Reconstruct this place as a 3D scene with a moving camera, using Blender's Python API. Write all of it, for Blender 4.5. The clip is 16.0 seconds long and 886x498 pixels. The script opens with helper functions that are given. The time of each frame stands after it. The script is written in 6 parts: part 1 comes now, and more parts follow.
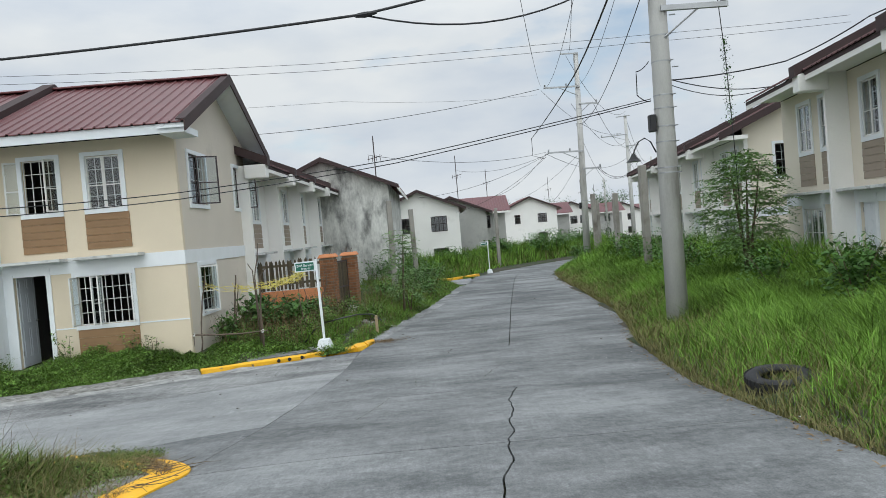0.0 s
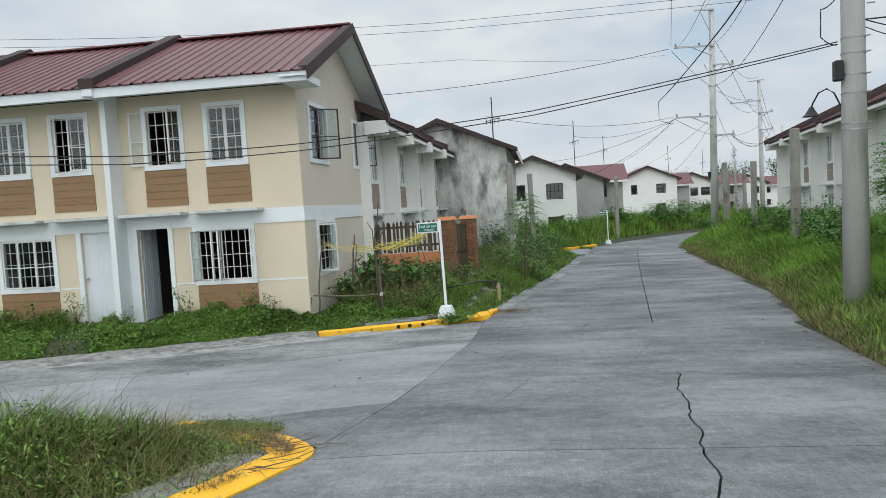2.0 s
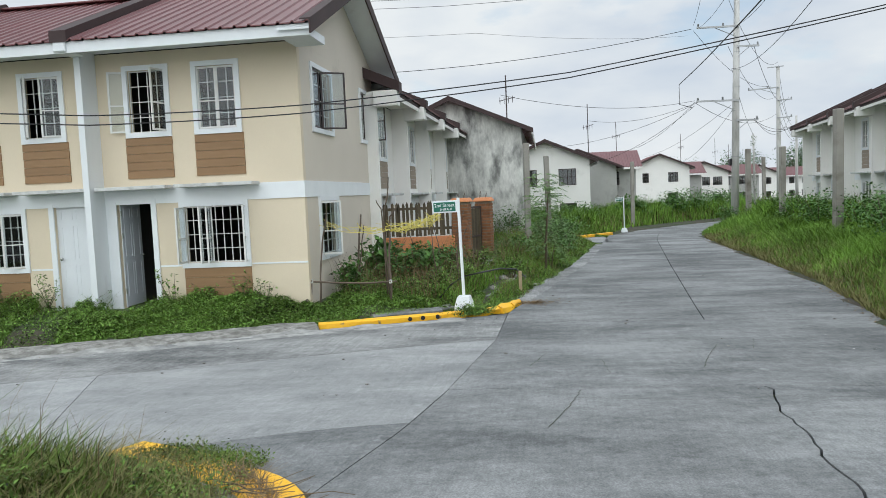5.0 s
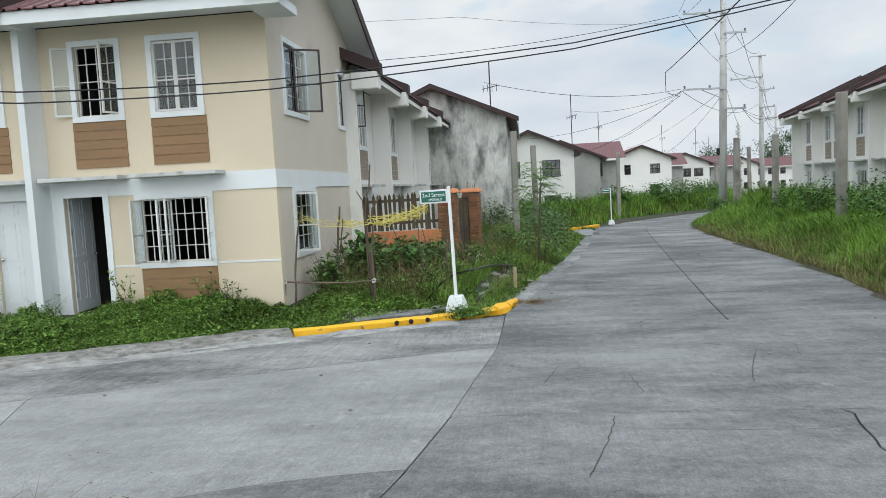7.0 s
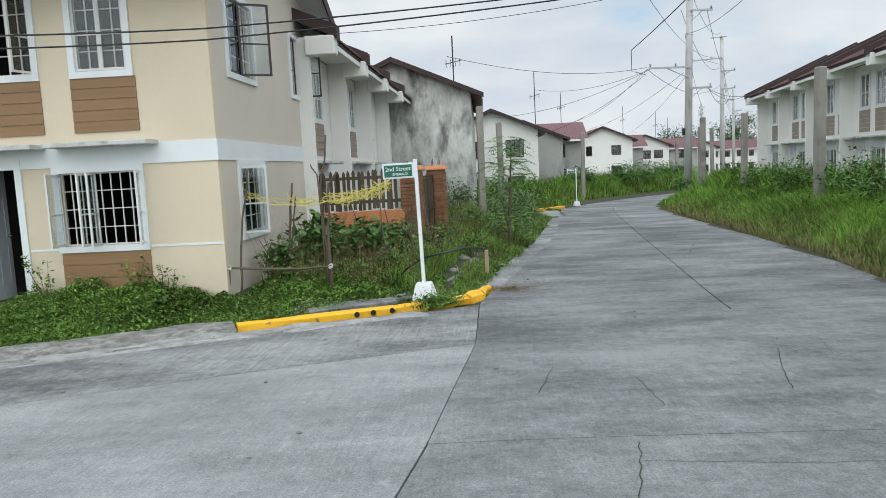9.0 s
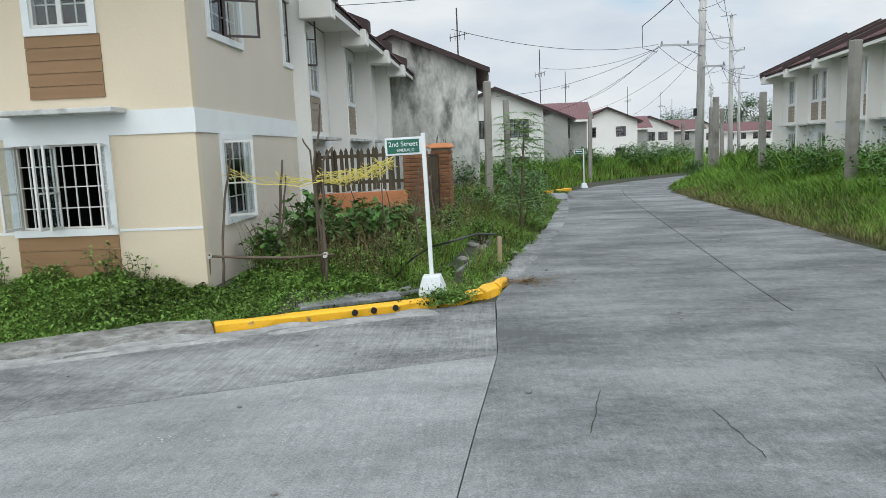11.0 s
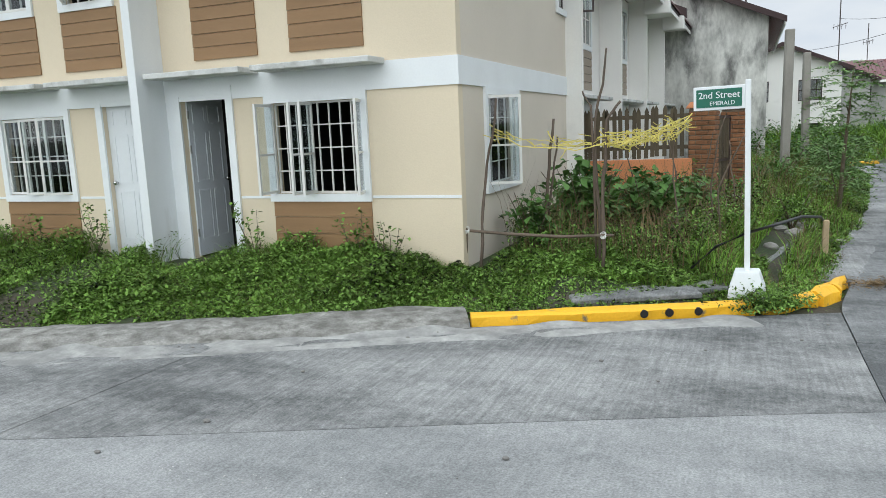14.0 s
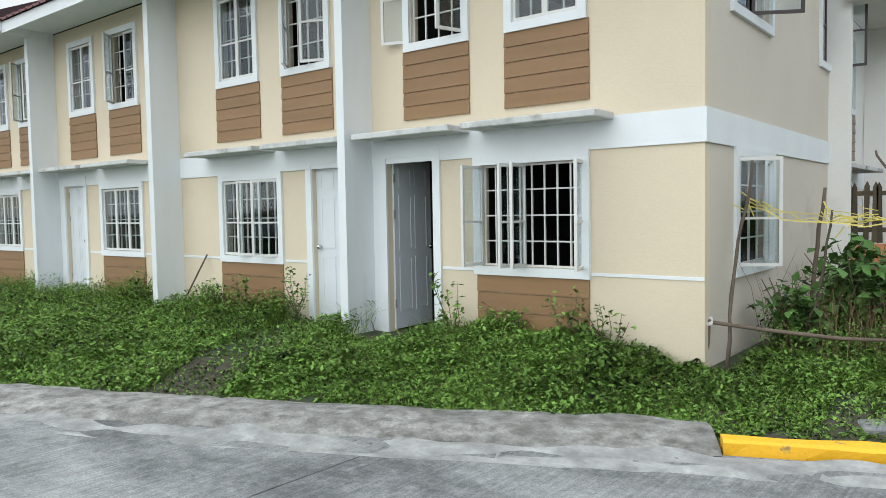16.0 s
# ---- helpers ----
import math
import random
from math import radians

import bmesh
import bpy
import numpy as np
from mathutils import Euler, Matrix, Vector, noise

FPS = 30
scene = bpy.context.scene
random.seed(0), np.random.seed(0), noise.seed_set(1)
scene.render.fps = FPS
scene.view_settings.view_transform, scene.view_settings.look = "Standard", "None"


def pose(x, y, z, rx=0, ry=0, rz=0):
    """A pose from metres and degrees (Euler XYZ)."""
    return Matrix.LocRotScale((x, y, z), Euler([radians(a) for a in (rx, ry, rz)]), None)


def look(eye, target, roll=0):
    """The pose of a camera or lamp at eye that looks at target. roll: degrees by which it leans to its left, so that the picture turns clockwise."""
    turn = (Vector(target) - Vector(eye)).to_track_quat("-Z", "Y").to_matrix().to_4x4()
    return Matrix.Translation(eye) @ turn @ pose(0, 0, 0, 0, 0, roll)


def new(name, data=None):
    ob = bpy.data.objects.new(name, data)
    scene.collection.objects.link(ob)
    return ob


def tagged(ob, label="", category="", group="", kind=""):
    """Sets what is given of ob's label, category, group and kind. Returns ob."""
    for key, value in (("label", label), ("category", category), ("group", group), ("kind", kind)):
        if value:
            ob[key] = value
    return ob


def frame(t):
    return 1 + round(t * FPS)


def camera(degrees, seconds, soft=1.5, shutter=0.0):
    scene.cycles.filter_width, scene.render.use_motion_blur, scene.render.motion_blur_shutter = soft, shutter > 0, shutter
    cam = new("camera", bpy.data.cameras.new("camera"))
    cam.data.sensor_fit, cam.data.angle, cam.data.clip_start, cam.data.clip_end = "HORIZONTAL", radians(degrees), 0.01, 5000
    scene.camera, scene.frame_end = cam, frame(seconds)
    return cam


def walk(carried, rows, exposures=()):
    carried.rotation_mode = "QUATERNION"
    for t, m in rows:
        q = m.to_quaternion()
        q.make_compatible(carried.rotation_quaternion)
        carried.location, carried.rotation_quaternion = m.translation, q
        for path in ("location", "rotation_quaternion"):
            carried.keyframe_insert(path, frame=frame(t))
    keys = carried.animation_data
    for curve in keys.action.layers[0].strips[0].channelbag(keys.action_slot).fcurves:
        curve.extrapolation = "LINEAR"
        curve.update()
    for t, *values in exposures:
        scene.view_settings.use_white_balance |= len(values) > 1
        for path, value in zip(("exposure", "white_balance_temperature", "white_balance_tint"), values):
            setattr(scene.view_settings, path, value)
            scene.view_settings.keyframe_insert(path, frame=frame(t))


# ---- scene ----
cam = camera(62.3, 16.0, soft=0.6)
PATH = [
    (0, (-0.183, 0.671, 2.421), (-0.161, 2.67, 2.37), -4.9),
    (0.5, (-0.359, 1.036, 2.371), (-0.526, 3.028, 2.331), -3.9),
    (1, (-0.536, 1.315, 2.363), (-0.823, 3.293, 2.305), -3.7),
    (1.5, (-0.609, 1.646, 2.324), (-0.933, 3.618, 2.236), -3.8),
    (2, (-0.728, 1.908, 2.295), (-0.998, 3.886, 2.18), -3.4),
    (2.5, (-0.861, 2.239, 2.261), (-1.049, 4.226, 2.132), -3.1),
    (3, (-0.907, 2.534, 2.246), (-1.042, 4.524, 2.106), -2.7),
    (3.5, (-0.99, 2.794, 2.205), (-1.117, 4.784, 2.051), -2.5),
    (4, (-1.107, 3.137, 2.179), (-1.274, 5.123, 2.011), -2.5),
    (4.2, (-1.127, 3.218, 2.168), (-1.367, 5.198, 2.014), -2.2),
    (6.3, (-1.453, 4.415, 2.053), (-1.747, 6.388, 1.906), -2.6),
    (6.5, (-1.491, 4.56, 2.046), (-1.773, 6.535, 1.9), -2.7),
    (7, (-1.563, 4.886, 2.036), (-1.789, 6.866, 1.869), -3.0),
    (7.5, (-1.622, 5.184, 1.993), (-1.778, 7.169, 1.807), -3.0),
    (8, (-1.703, 5.517, 1.969), (-1.827, 7.502, 1.765), -3.1),
    (10.5, (-1.946, 7.133, 1.849), (-2.062, 9.114, 1.603), -2.6),
    (11, (-2.024, 7.473, 1.852), (-2.141, 9.452, 1.581), -2.4),
    (11.5, (-2.048, 7.776, 1.852), (-2.195, 9.749, 1.559), -1.9),
    (12, (-2.146, 8.085, 1.821), (-2.386, 10.047, 1.518), -1.8),
    (12.5, (-2.248, 8.359, 1.783), (-2.625, 10.299, 1.479), -1.9),
    (13, (-2.34, 8.645, 1.729), (-2.856, 10.554, 1.427), -1.9),
    (13.5, (-2.543, 8.847, 1.756), (-3.17, 10.717, 1.425), -2.3),
    (14, (-2.715, 9.083, 1.742), (-3.477, 10.903, 1.415), -2.4),
    (14.5, (-2.831, 9.356, 1.706), (-3.759, 11.102, 1.408), -2.3),
    (15, (-2.978, 9.573, 1.649), (-4.075, 11.227, 1.404), -2.2),
    (15.5, (-3.241, 9.789, 1.665), (-4.425, 11.39, 1.482), -1.7),
    (16, (-3.384, 10.067, 1.643), (-4.625, 11.632, 1.536), -1.0),
]
walk(cam, [(t, look(eye, target, roll)) for t, eye, target, roll in PATH],
     [(0, 0.08, 6200, 3), (1.5, 0.04, 6200, 3), (3.5, 0.2, 6200, 3), (11, 0.2, 6200, 3), (14, 0.28, 6200, 3), (16, 0.38, 6200, 3)])

# ---- sky, sun ----
SUN_AZ, SUN_EL = radians(181), radians(30)
world = bpy.data.worlds.new("sky")
scene.world = world
world.use_nodes = True
wn, wl = world.node_tree.nodes, world.node_tree.links
wn.clear()
w_out, w_bg = wn.new("ShaderNodeOutputWorld"), wn.new("ShaderNodeBackground")
w_sky = wn.new("ShaderNodeTexSky")
w_sky.sky_type, w_sky.sun_disc, w_sky.sun_elevation, w_sky.sun_rotation = "NISHITA", False, SUN_EL, SUN_AZ
w_co, w_map = wn.new("ShaderNodeTexCoord"), wn.new("ShaderNodeMapping")
w_map.inputs["Scale"].default_value = (1.0, 1.0, 2.6)
w_map.inputs["Location"].default_value = (0.35, 0.1, 0.0)
w_n1, w_n2 = wn.new("ShaderNodeTexNoise"), wn.new("ShaderNodeTexNoise")
w_n1.inputs["Scale"].default_value, w_n1.inputs["Detail"].default_value, w_n1.inputs["Roughness"].default_value = 2.3, 7, 0.52
w_n2.inputs["Scale"].default_value, w_n2.inputs["Detail"].default_value = 4.2, 6
w_cover, w_shade = wn.new("ShaderNodeValToRGB"), wn.new("ShaderNodeValToRGB")
w_cover.color_ramp.elements[0].position, w_cover.color_ramp.elements[1].position = 0.30, 0.43
w_shade.color_ramp.elements[0].position, w_shade.color_ramp.elements[0].color = 0.36, (5.6, 5.85, 6.6, 1)
w_shade.color_ramp.elements[1].position, w_shade.color_ramp.elements[1].color = 0.66, (7.5, 7.35, 7.5, 1)
w_mix = wn.new("ShaderNodeMixRGB")
wl.new(w_co.outputs["Generated"], w_map.inputs["Vector"])
wl.new(w_map.outputs[0], w_n1.inputs["Vector"])
wl.new(w_map.outputs[0], w_n2.inputs["Vector"])
wl.new(w_n1.outputs[0], w_cover.inputs[0])
wl.new(w_n2.outputs[0], w_shade.inputs[0])
wl.new(w_cover.outputs[0], w_mix.inputs[0])
wl.new(w_sky.outputs[0], w_mix.inputs[1])
wl.new(w_shade.outputs[0], w_mix.inputs[2])
# an overcast sky is brighter overhead than at the horizon
w_sep, w_up, w_mul = wn.new("ShaderNodeSeparateXYZ"), wn.new("ShaderNodeMapRange"), wn.new("ShaderNodeVectorMath")
wl.new(w_co.outputs["Generated"], w_sep.inputs[0])
w_up.inputs["From Min"].default_value, w_up.inputs["From Max"].default_value = 0.25, 1.0
w_up.inputs["To Min"].default_value, w_up.inputs["To Max"].default_value = 1.0, 2.1
wl.new(w_sep.outputs["Z"], w_up.inputs["Value"])
w_mul.operation = "SCALE"
wl.new(w_mix.outputs[0], w_mul.inputs[0])
wl.new(w_up.outputs[0], w_mul.inputs["Scale"])
wl.new(w_mul.outputs[0], w_bg.inputs["Color"])
w_bg.inputs["Strength"].default_value = 0.1
wl.new(w_bg.outputs[0], w_out.inputs["Surface"])

sun = new("sun", bpy.data.lights.new("sun", "SUN"))
sun.data.energy, sun.data.angle, sun.data.color = 1.45, radians(100), (1.0, 0.97, 0.93)
sun.matrix_world = look((0, 0, 30), (-30 * math.sin(SUN_AZ) * math.cos(SUN_EL), -30 * math.cos(SUN_AZ) * math.cos(SUN_EL), 30 - 30 * math.sin(SUN_EL)))


# ---- materials ----
def material(name, base, rough=0.7, var=0.12, scale=1.2, fine=40.0, bump=0.15, metal=0.0, stain=None, stain_at=(0.55, 0.75), stain_scale=0.8, stretch=(1, 1, 1), spec=0.5, island=0.0, per_object=0.0):
    m = bpy.data.materials.new(name)
    m.use_nodes = True
    n, l = m.node_tree.nodes, m.node_tree.links
    b = n["Principled BSDF"]
    b.inputs["Roughness"].default_value, b.inputs["Metallic"].default_value = rough, metal
    b.inputs["Specular IOR Level"].default_value = spec
    g, mp = n.new("ShaderNodeNewGeometry"), n.new("ShaderNodeMapping")
    mp.inputs["Scale"].default_value = stretch
    l.new(g.outputs["Position"], mp.inputs["Vector"])
    big, small = n.new("ShaderNodeTexNoise"), n.new("ShaderNodeTexNoise")
    for node, s, d in ((big, scale, 5), (small, fine, 3)):
        node.inputs["Scale"].default_value, node.inputs["Detail"].default_value = s, d
        l.new(mp.outputs[0], node.inputs["Vector"])
    both = n.new("ShaderNodeMath")
    both.operation = "MULTIPLY_ADD"
    l.new(small.outputs[0], both.inputs[0])
    both.inputs[1].default_value = 0.5
    l.new(big.outputs[0], both.inputs[2])
    last = both.outputs[0]
    for amount, socket in ((island, g.outputs["Random Per Island"]), (per_object, None)):
        if amount:
            if socket is None:
                socket = n.new("ShaderNodeObjectInfo").outputs["Random"]
            add = n.new("ShaderNodeMath")
            add.operation = "MULTIPLY_ADD"
            sub = n.new("ShaderNodeMath")
            sub.operation = "SUBTRACT"
            sub.inputs[1].default_value = 0.5
            l.new(socket, sub.inputs[0])
            l.new(sub.outputs[0], add.inputs[0])
            add.inputs[1].default_value = amount
            l.new(last, add.inputs[2])
            last = add.outputs[0]
    ramp = n.new("ShaderNodeMapRange")
    ramp.inputs["From Min"].default_value, ramp.inputs["From Max"].default_value = 0.45, 1.05
    ramp.inputs["To Min"].default_value, ramp.inputs["To Max"].default_value = 1 - var, 1 + var
    ramp.clamp = False
    l.new(last, ramp.inputs["Value"])
    mul = n.new("ShaderNodeMixRGB")
    mul.blend_type = "MULTIPLY"
    mul.inputs[0].default_value, mul.inputs[1].default_value = 1.0, (*base, 1)
    l.new(ramp.outputs[0], mul.inputs[2])
    colour = mul.outputs[0]
    if stain:
        sn, sr, sm = n.new("ShaderNodeTexNoise"), n.new("ShaderNodeMapRange"), n.new("ShaderNodeMixRGB")
        sn.inputs["Scale"].default_value, sn.inputs["Detail"].default_value, sn.inputs["Roughness"].default_value = stain_scale, 8, 0.62
        l.new(mp.outputs[0], sn.inputs["Vector"])
        sr.inputs["From Min"].default_value, sr.inputs["From Max"].default_value = stain_at
        l.new(sn.outputs[0], sr.inputs["Value"])
        l.new(sr.outputs[0], sm.inputs[0])
        l.new(colour, sm.inputs[1])
        sm.inputs[2].default_value = (*stain, 1)
        colour = sm.outputs[0]
    l.new(colour, b.inputs["Base Color"])
    if bump:
        bp = n.new("ShaderNodeBump")
        bp.inputs["Strength"].default_value, bp.inputs["Distance"].default_value = bump, 0.02
        l.new(small.outputs[0], bp.inputs["Height"])
        l.new(bp.outputs[0], b.inputs["Normal"])
    return m


cream = material("cream_paint", (0.69, 0.60, 0.455), 0.75, 0.06, 0.6, 60, 0.12, stain=(0.55, 0.46, 0.33), stain_at=(0.62, 0.9), stain_scale=0.7)
taupe = material("taupe_paint", (0.64, 0.58, 0.495), 0.75, 0.06, 0.7, 60, 0.12, stain=(0.36, 0.33, 0.28), stain_at=(0.6, 0.9))
white = material("white_paint", (0.74, 0.77, 0.79), 0.6, 0.06, 0.9, 50, 0.1, stain=(0.50, 0.50, 0.48), stain_at=(0.62, 0.95), stretch=(3, 3, 0.7))
trim_white = material("trim_paint", (0.78, 0.81, 0.83), 0.5, 0.05, 2, 50, 0.05)
weathered = material("weathered_ledge", (0.58, 0.59, 0.58), 0.8, 0.15, 2, 40, 0.2, stain=(0.22, 0.21, 0.19), stain_at=(0.5, 0.75), stain_scale=3)
panel_brown = material("brown_panel", (0.255, 0.15, 0.07), 0.6, 0.14, 1.5, 30, 0.12, stretch=(0.5, 0.5, 6), per_object=0.15)
roof_red = material("red_roof_metal", (0.145, 0.05, 0.052), 0.42, 0.15, 0.8, 20, 0.05, metal=0.1, stain=(0.11, 0.05, 0.05), stain_at=(0.5, 0.8))
roof_maroon = material("maroon_roof_metal", (0.085, 0.034, 0.034), 0.6, 0.15, 0.8, 20, 0.05)
roof_dark = material("dark_ridge_metal", (0.045, 0.026, 0.026), 0.75, 0.2, 1.5, 30, 0.08)
door_paint = material("door_paint", (0.70, 0.73, 0.76), 0.42, 0.04, 1.5, 30, 0.04)
# white door paint again, greyed by the shade on the open leaf
door_shaded = material("shaded_door_paint", (0.60, 0.64, 0.69), 0.42, 0.05, 1.5, 30, 0.04)
bar_white = material("bar_paint", (0.70, 0.70, 0.68), 0.45, 0.08, 4, 60, 0.03)
bar_dark = material("dark_sash", (0.05, 0.035, 0.035), 0.45, 0.1, 4, 60, 0.03)
chrome = material("chrome", (0.55, 0.55, 0.55), 0.22, 0.05, 5, 60, 0.0, metal=1.0)
# near-black room surfaces: the shade indoors is put into their colour
inside = material("shaded_interior", (0.06, 0.057, 0.055), 0.9, 0.15, 1.0, 30, 0.1)
raw_wall = material("raw_cement_wall", (0.56, 0.56, 0.53), 0.9, 0.4, 1.6, 9, 0.3, stain=(0.14, 0.14, 0.135), stain_at=(0.50, 0.66), stain_scale=1.0, stretch=(1.4, 1.4, 0.6))
raw_light = material("light_cement_wall", (0.42, 0.42, 0.40), 0.9, 0.15, 0.8, 25, 0.25, stain=(0.25, 0.25, 0.24), stain_at=(0.5, 0.75))
house_white = material("house_white_paint", (0.84, 0.83, 0.80), 0.75, 0.05, 0.8, 40, 0.1, stain=(0.60, 0.60, 0.57), stain_at=(0.6, 0.9))
beige_d = material("pale_beige_paint", (0.74, 0.68, 0.57), 0.75, 0.06, 0.7, 50, 0.1)
tan_panel = material("tan_panel", (0.30, 0.245, 0.19), 0.7, 0.08, 2, 40, 0.1)


def road_material(name, dark, pale, line_turn, seed, groove_depth=(0.92, 1.07)):
    """Broomed concrete: blotches, tyre-worn pale streaks, speckle and fine grooves."""
    m = bpy.data.materials.new(name)
    m.use_nodes = True
    n, l = m.node_tree.nodes, m.node_tree.links
    b = n["Principled BSDF"]
    b.inputs["Roughness"].default_value, b.inputs["Specular IOR Level"].default_value = 0.88, 0.3
    g = n.new("ShaderNodeNewGeometry")

    def tex(scale, detail, stretch=(1, 1, 1), rough=0.55, turn=0.0, where=0.0):
        mp, t = n.new("ShaderNodeMapping"), n.new("ShaderNodeTexNoise")
        mp.inputs["Scale"].default_value, mp.inputs["Rotation"].default_value = stretch, (0, 0, turn)
        mp.inputs["Location"].default_value = (seed + where, seed * 2, 0)
        t.inputs["Scale"].default_value, t.inputs["Detail"].default_value, t.inputs["Roughness"].default_value = scale, detail, rough
        l.new(g.outputs["Position"], mp.inputs["Vector"])
        l.new(mp.outputs[0], t.inputs["Vector"])
        return t.outputs[0]

    def math_node(op, a, c, d=None):
        q = n.new("ShaderNodeMath")
        q.operation = op
        for k, v in enumerate((a, c, d)):
            if v is None:
                continue
            if isinstance(v, (int, float)):
                q.inputs[k].default_value = v
            else:
                l.new(v, q.inputs[k])
        return q.outputs[0]

    def ranged(v, lo, hi, a=0.0, c=1.0):
        q = n.new("ShaderNodeMapRange")
        q.inputs["From Min"].default_value, q.inputs["From Max"].default_value = lo, hi
        q.inputs["To Min"].default_value, q.inputs["To Max"].default_value = a, c
        l.new(v, q.inputs["Value"])
        return q.outputs[0]

    blotch = tex(0.45, 6, (0.8, 1.2, 1), 0.6)
    streak = tex(1.3, 6, (0.6, 1.5, 1), 0.66, where=4.0)
    fine = tex(9, 5, (1, 1, 1), 0.7)
    speck = tex(85, 2, (1, 1, 1), 0.6)
    mark = tex(2.2, 7, (1.5, 0.7, 1), 0.7, where=9.0)
    groove = tex(46, 3, (1, 0.035, 1), 0.5, line_turn)
    v = math_node("MULTIPLY_ADD", blotch, 1.15, math_node("MULTIPLY", streak, 0.7))
    v = math_node("MULTIPLY_ADD", fine, 0.5, v)
    v = math_node("MULTIPLY_ADD", tex(30, 4, (1, 0.6, 1), 0.7, where=2.0), 0.35, v)
    pick_pale = ranged(v, 1.16, 1.56)
    mix = n.new("ShaderNodeMixRGB")
    l.new(pick_pale, mix.inputs[0])
    mix.inputs[1].default_value, mix.inputs[2].default_value = (*dark, 1), (*pale, 1)
    grain = math_node("MULTIPLY", ranged(speck, 0.3, 0.7, 0.74, 1.26), ranged(groove, 0.32, 0.68, groove_depth[0], groove_depth[1]))
    info = n.new("ShaderNodeObjectInfo")
    grain = math_node("MULTIPLY", grain, ranged(info.outputs["Random"], 0.0, 1.0, 0.93, 1.07))
    mul = n.new("ShaderNodeMixRGB")
    mul.blend_type = "MULTIPLY"
    mul.inputs[0].default_value = 1.0
    l.new(mix.outputs[0], mul.inputs[1])
    l.new(grain, mul.inputs[2])
    scuff = n.new("ShaderNodeMixRGB")
    l.new(ranged(mark, 0.64, 0.74, 0.0, 0.55), scuff.inputs[0])
    l.new(mul.outputs[0], scuff.inputs[1])
    scuff.inputs[2].default_value = (pale[0] * 1.35, pale[1] * 1.35, pale[2] * 1.35, 1)
    l.new(scuff.outputs[0], b.inputs["Base Color"])
    bp = n.new("ShaderNodeBump")
    bp.inputs["Strength"].default_value, bp.inputs["Distance"].default_value = 0.5, 0.008
    l.new(math_node("MULTIPLY_ADD", groove, 0.8, math_node("MULTIPLY", speck, 0.6)), bp.inputs["Height"])
    l.new(bp.outputs[0], b.inputs["Normal"])
    return m


road_mat = road_material("road_concrete", (0.105, 0.110, 0.112), (0.262, 0.269, 0.269), radians(90), 1.0, (0.93, 1.06))
pale_road = road_material("pale_road_concrete", (0.22, 0.227, 0.228), (0.36, 0.366, 0.366), radians(-14), 5.0, (0.93, 1.06))
apron_road = road_material("rough_gutter_concrete", (0.115, 0.119, 0.12), (0.33, 0.334, 0.33), radians(-14), 11.0, (0.84, 1.14))
gutter_mat = material("worn_gutter_concrete", (0.34, 0.335, 0.315), 0.9, 0.5, 2.5, 45, 0.7, stain=(0.13, 0.126, 0.112), stain_at=(0.36, 0.66), stain_scale=7.0)
wash_mat = material("cement_wash", (0.40, 0.40, 0.385), 0.9, 0.25, 3, 30, 0.3, stain=(0.22, 0.22, 0.215), stain_at=(0.36, 0.66), stain_scale=5.0)
soil = material("soil", (0.06, 0.052, 0.036), 0.95, 0.35, 1.3, 30, 0.6, stain=(0.032, 0.048, 0.016), stain_at=(0.40, 0.55), stain_scale=0.9)
kerb_yellow = material("yellow_kerb_paint", (0.90, 0.49, 0.02), 0.6, 0.10, 3, 40, 0.25, stain=(0.20, 0.17, 0.12), stain_at=(0.60, 0.68), stain_scale=6)
pole_mat = material("pole_concrete", (0.50, 0.495, 0.475), 0.85, 0.14, 1.2, 35, 0.25, stain=(0.26, 0.25, 0.23), stain_at=(0.5, 0.75), stretch=(2, 2, 0.5))
post_mat = material("post_concrete", (0.30, 0.285, 0.255), 0.9, 0.2, 1.5, 35, 0.3, stain=(0.14, 0.12, 0.10), stain_at=(0.5, 0.7))
steel = material("galvanised_steel", (0.38, 0.39, 0.40), 0.45, 0.12, 3, 40, 0.05, metal=0.6)
black = material("black_plastic", (0.012, 0.012, 0.014), 0.5, 0.2, 3, 50, 0.05)
wire_mat = material("wire_black", (0.018, 0.018, 0.02), 0.6, 0.1, 3, 50, 0.0)
rubber = material("tyre_rubber", (0.022, 0.022, 0.024), 0.75, 0.2, 6, 60, 0.2, stain=(0.08, 0.075, 0.065), stain_at=(0.5, 0.75), stain_scale=4)
wood = material("weathered_wood", (0.125, 0.095, 0.072), 0.85, 0.3, 4, 50, 0.4, stretch=(1, 1, 0.3), per_object=0.4)
picket_wood = material("picket_wood", (0.10, 0.078, 0.048), 0.75, 0.3, 3, 50, 0.3, stretch=(1, 1, 0.3), per_object=0.5)
bark = material("bark", (0.13, 0.10, 0.07), 0.9, 0.3, 5, 50, 0.5)
orange = material("orange_render", (0.66, 0.27, 0.12), 0.8, 0.12, 1.5, 40, 0.2, stain=(0.30, 0.13, 0.07), stain_at=(0.55, 0.75))
brick = material("brick", (0.27, 0.125, 0.06), 0.9, 0.25, 4, 50, 0.4, per_object=0.5)
mortar = material("mortar", (0.24, 0.19, 0.14), 0.95, 0.2, 4, 50, 0.4)
sign_green = material("sign_green", (0.012, 0.13, 0.085), 0.4, 0.05, 4, 50, 0.0)
rope_yellow = material("yellow_cord", (0.72, 0.62, 0.16), 0.6, 0.2, 8, 60, 0.0, island=0.3)
grass_mat = material("grass", (0.145, 0.255, 0.042), 0.65, 0.65, 0.6, 3, 0.0, spec=0.12, island=0.7)
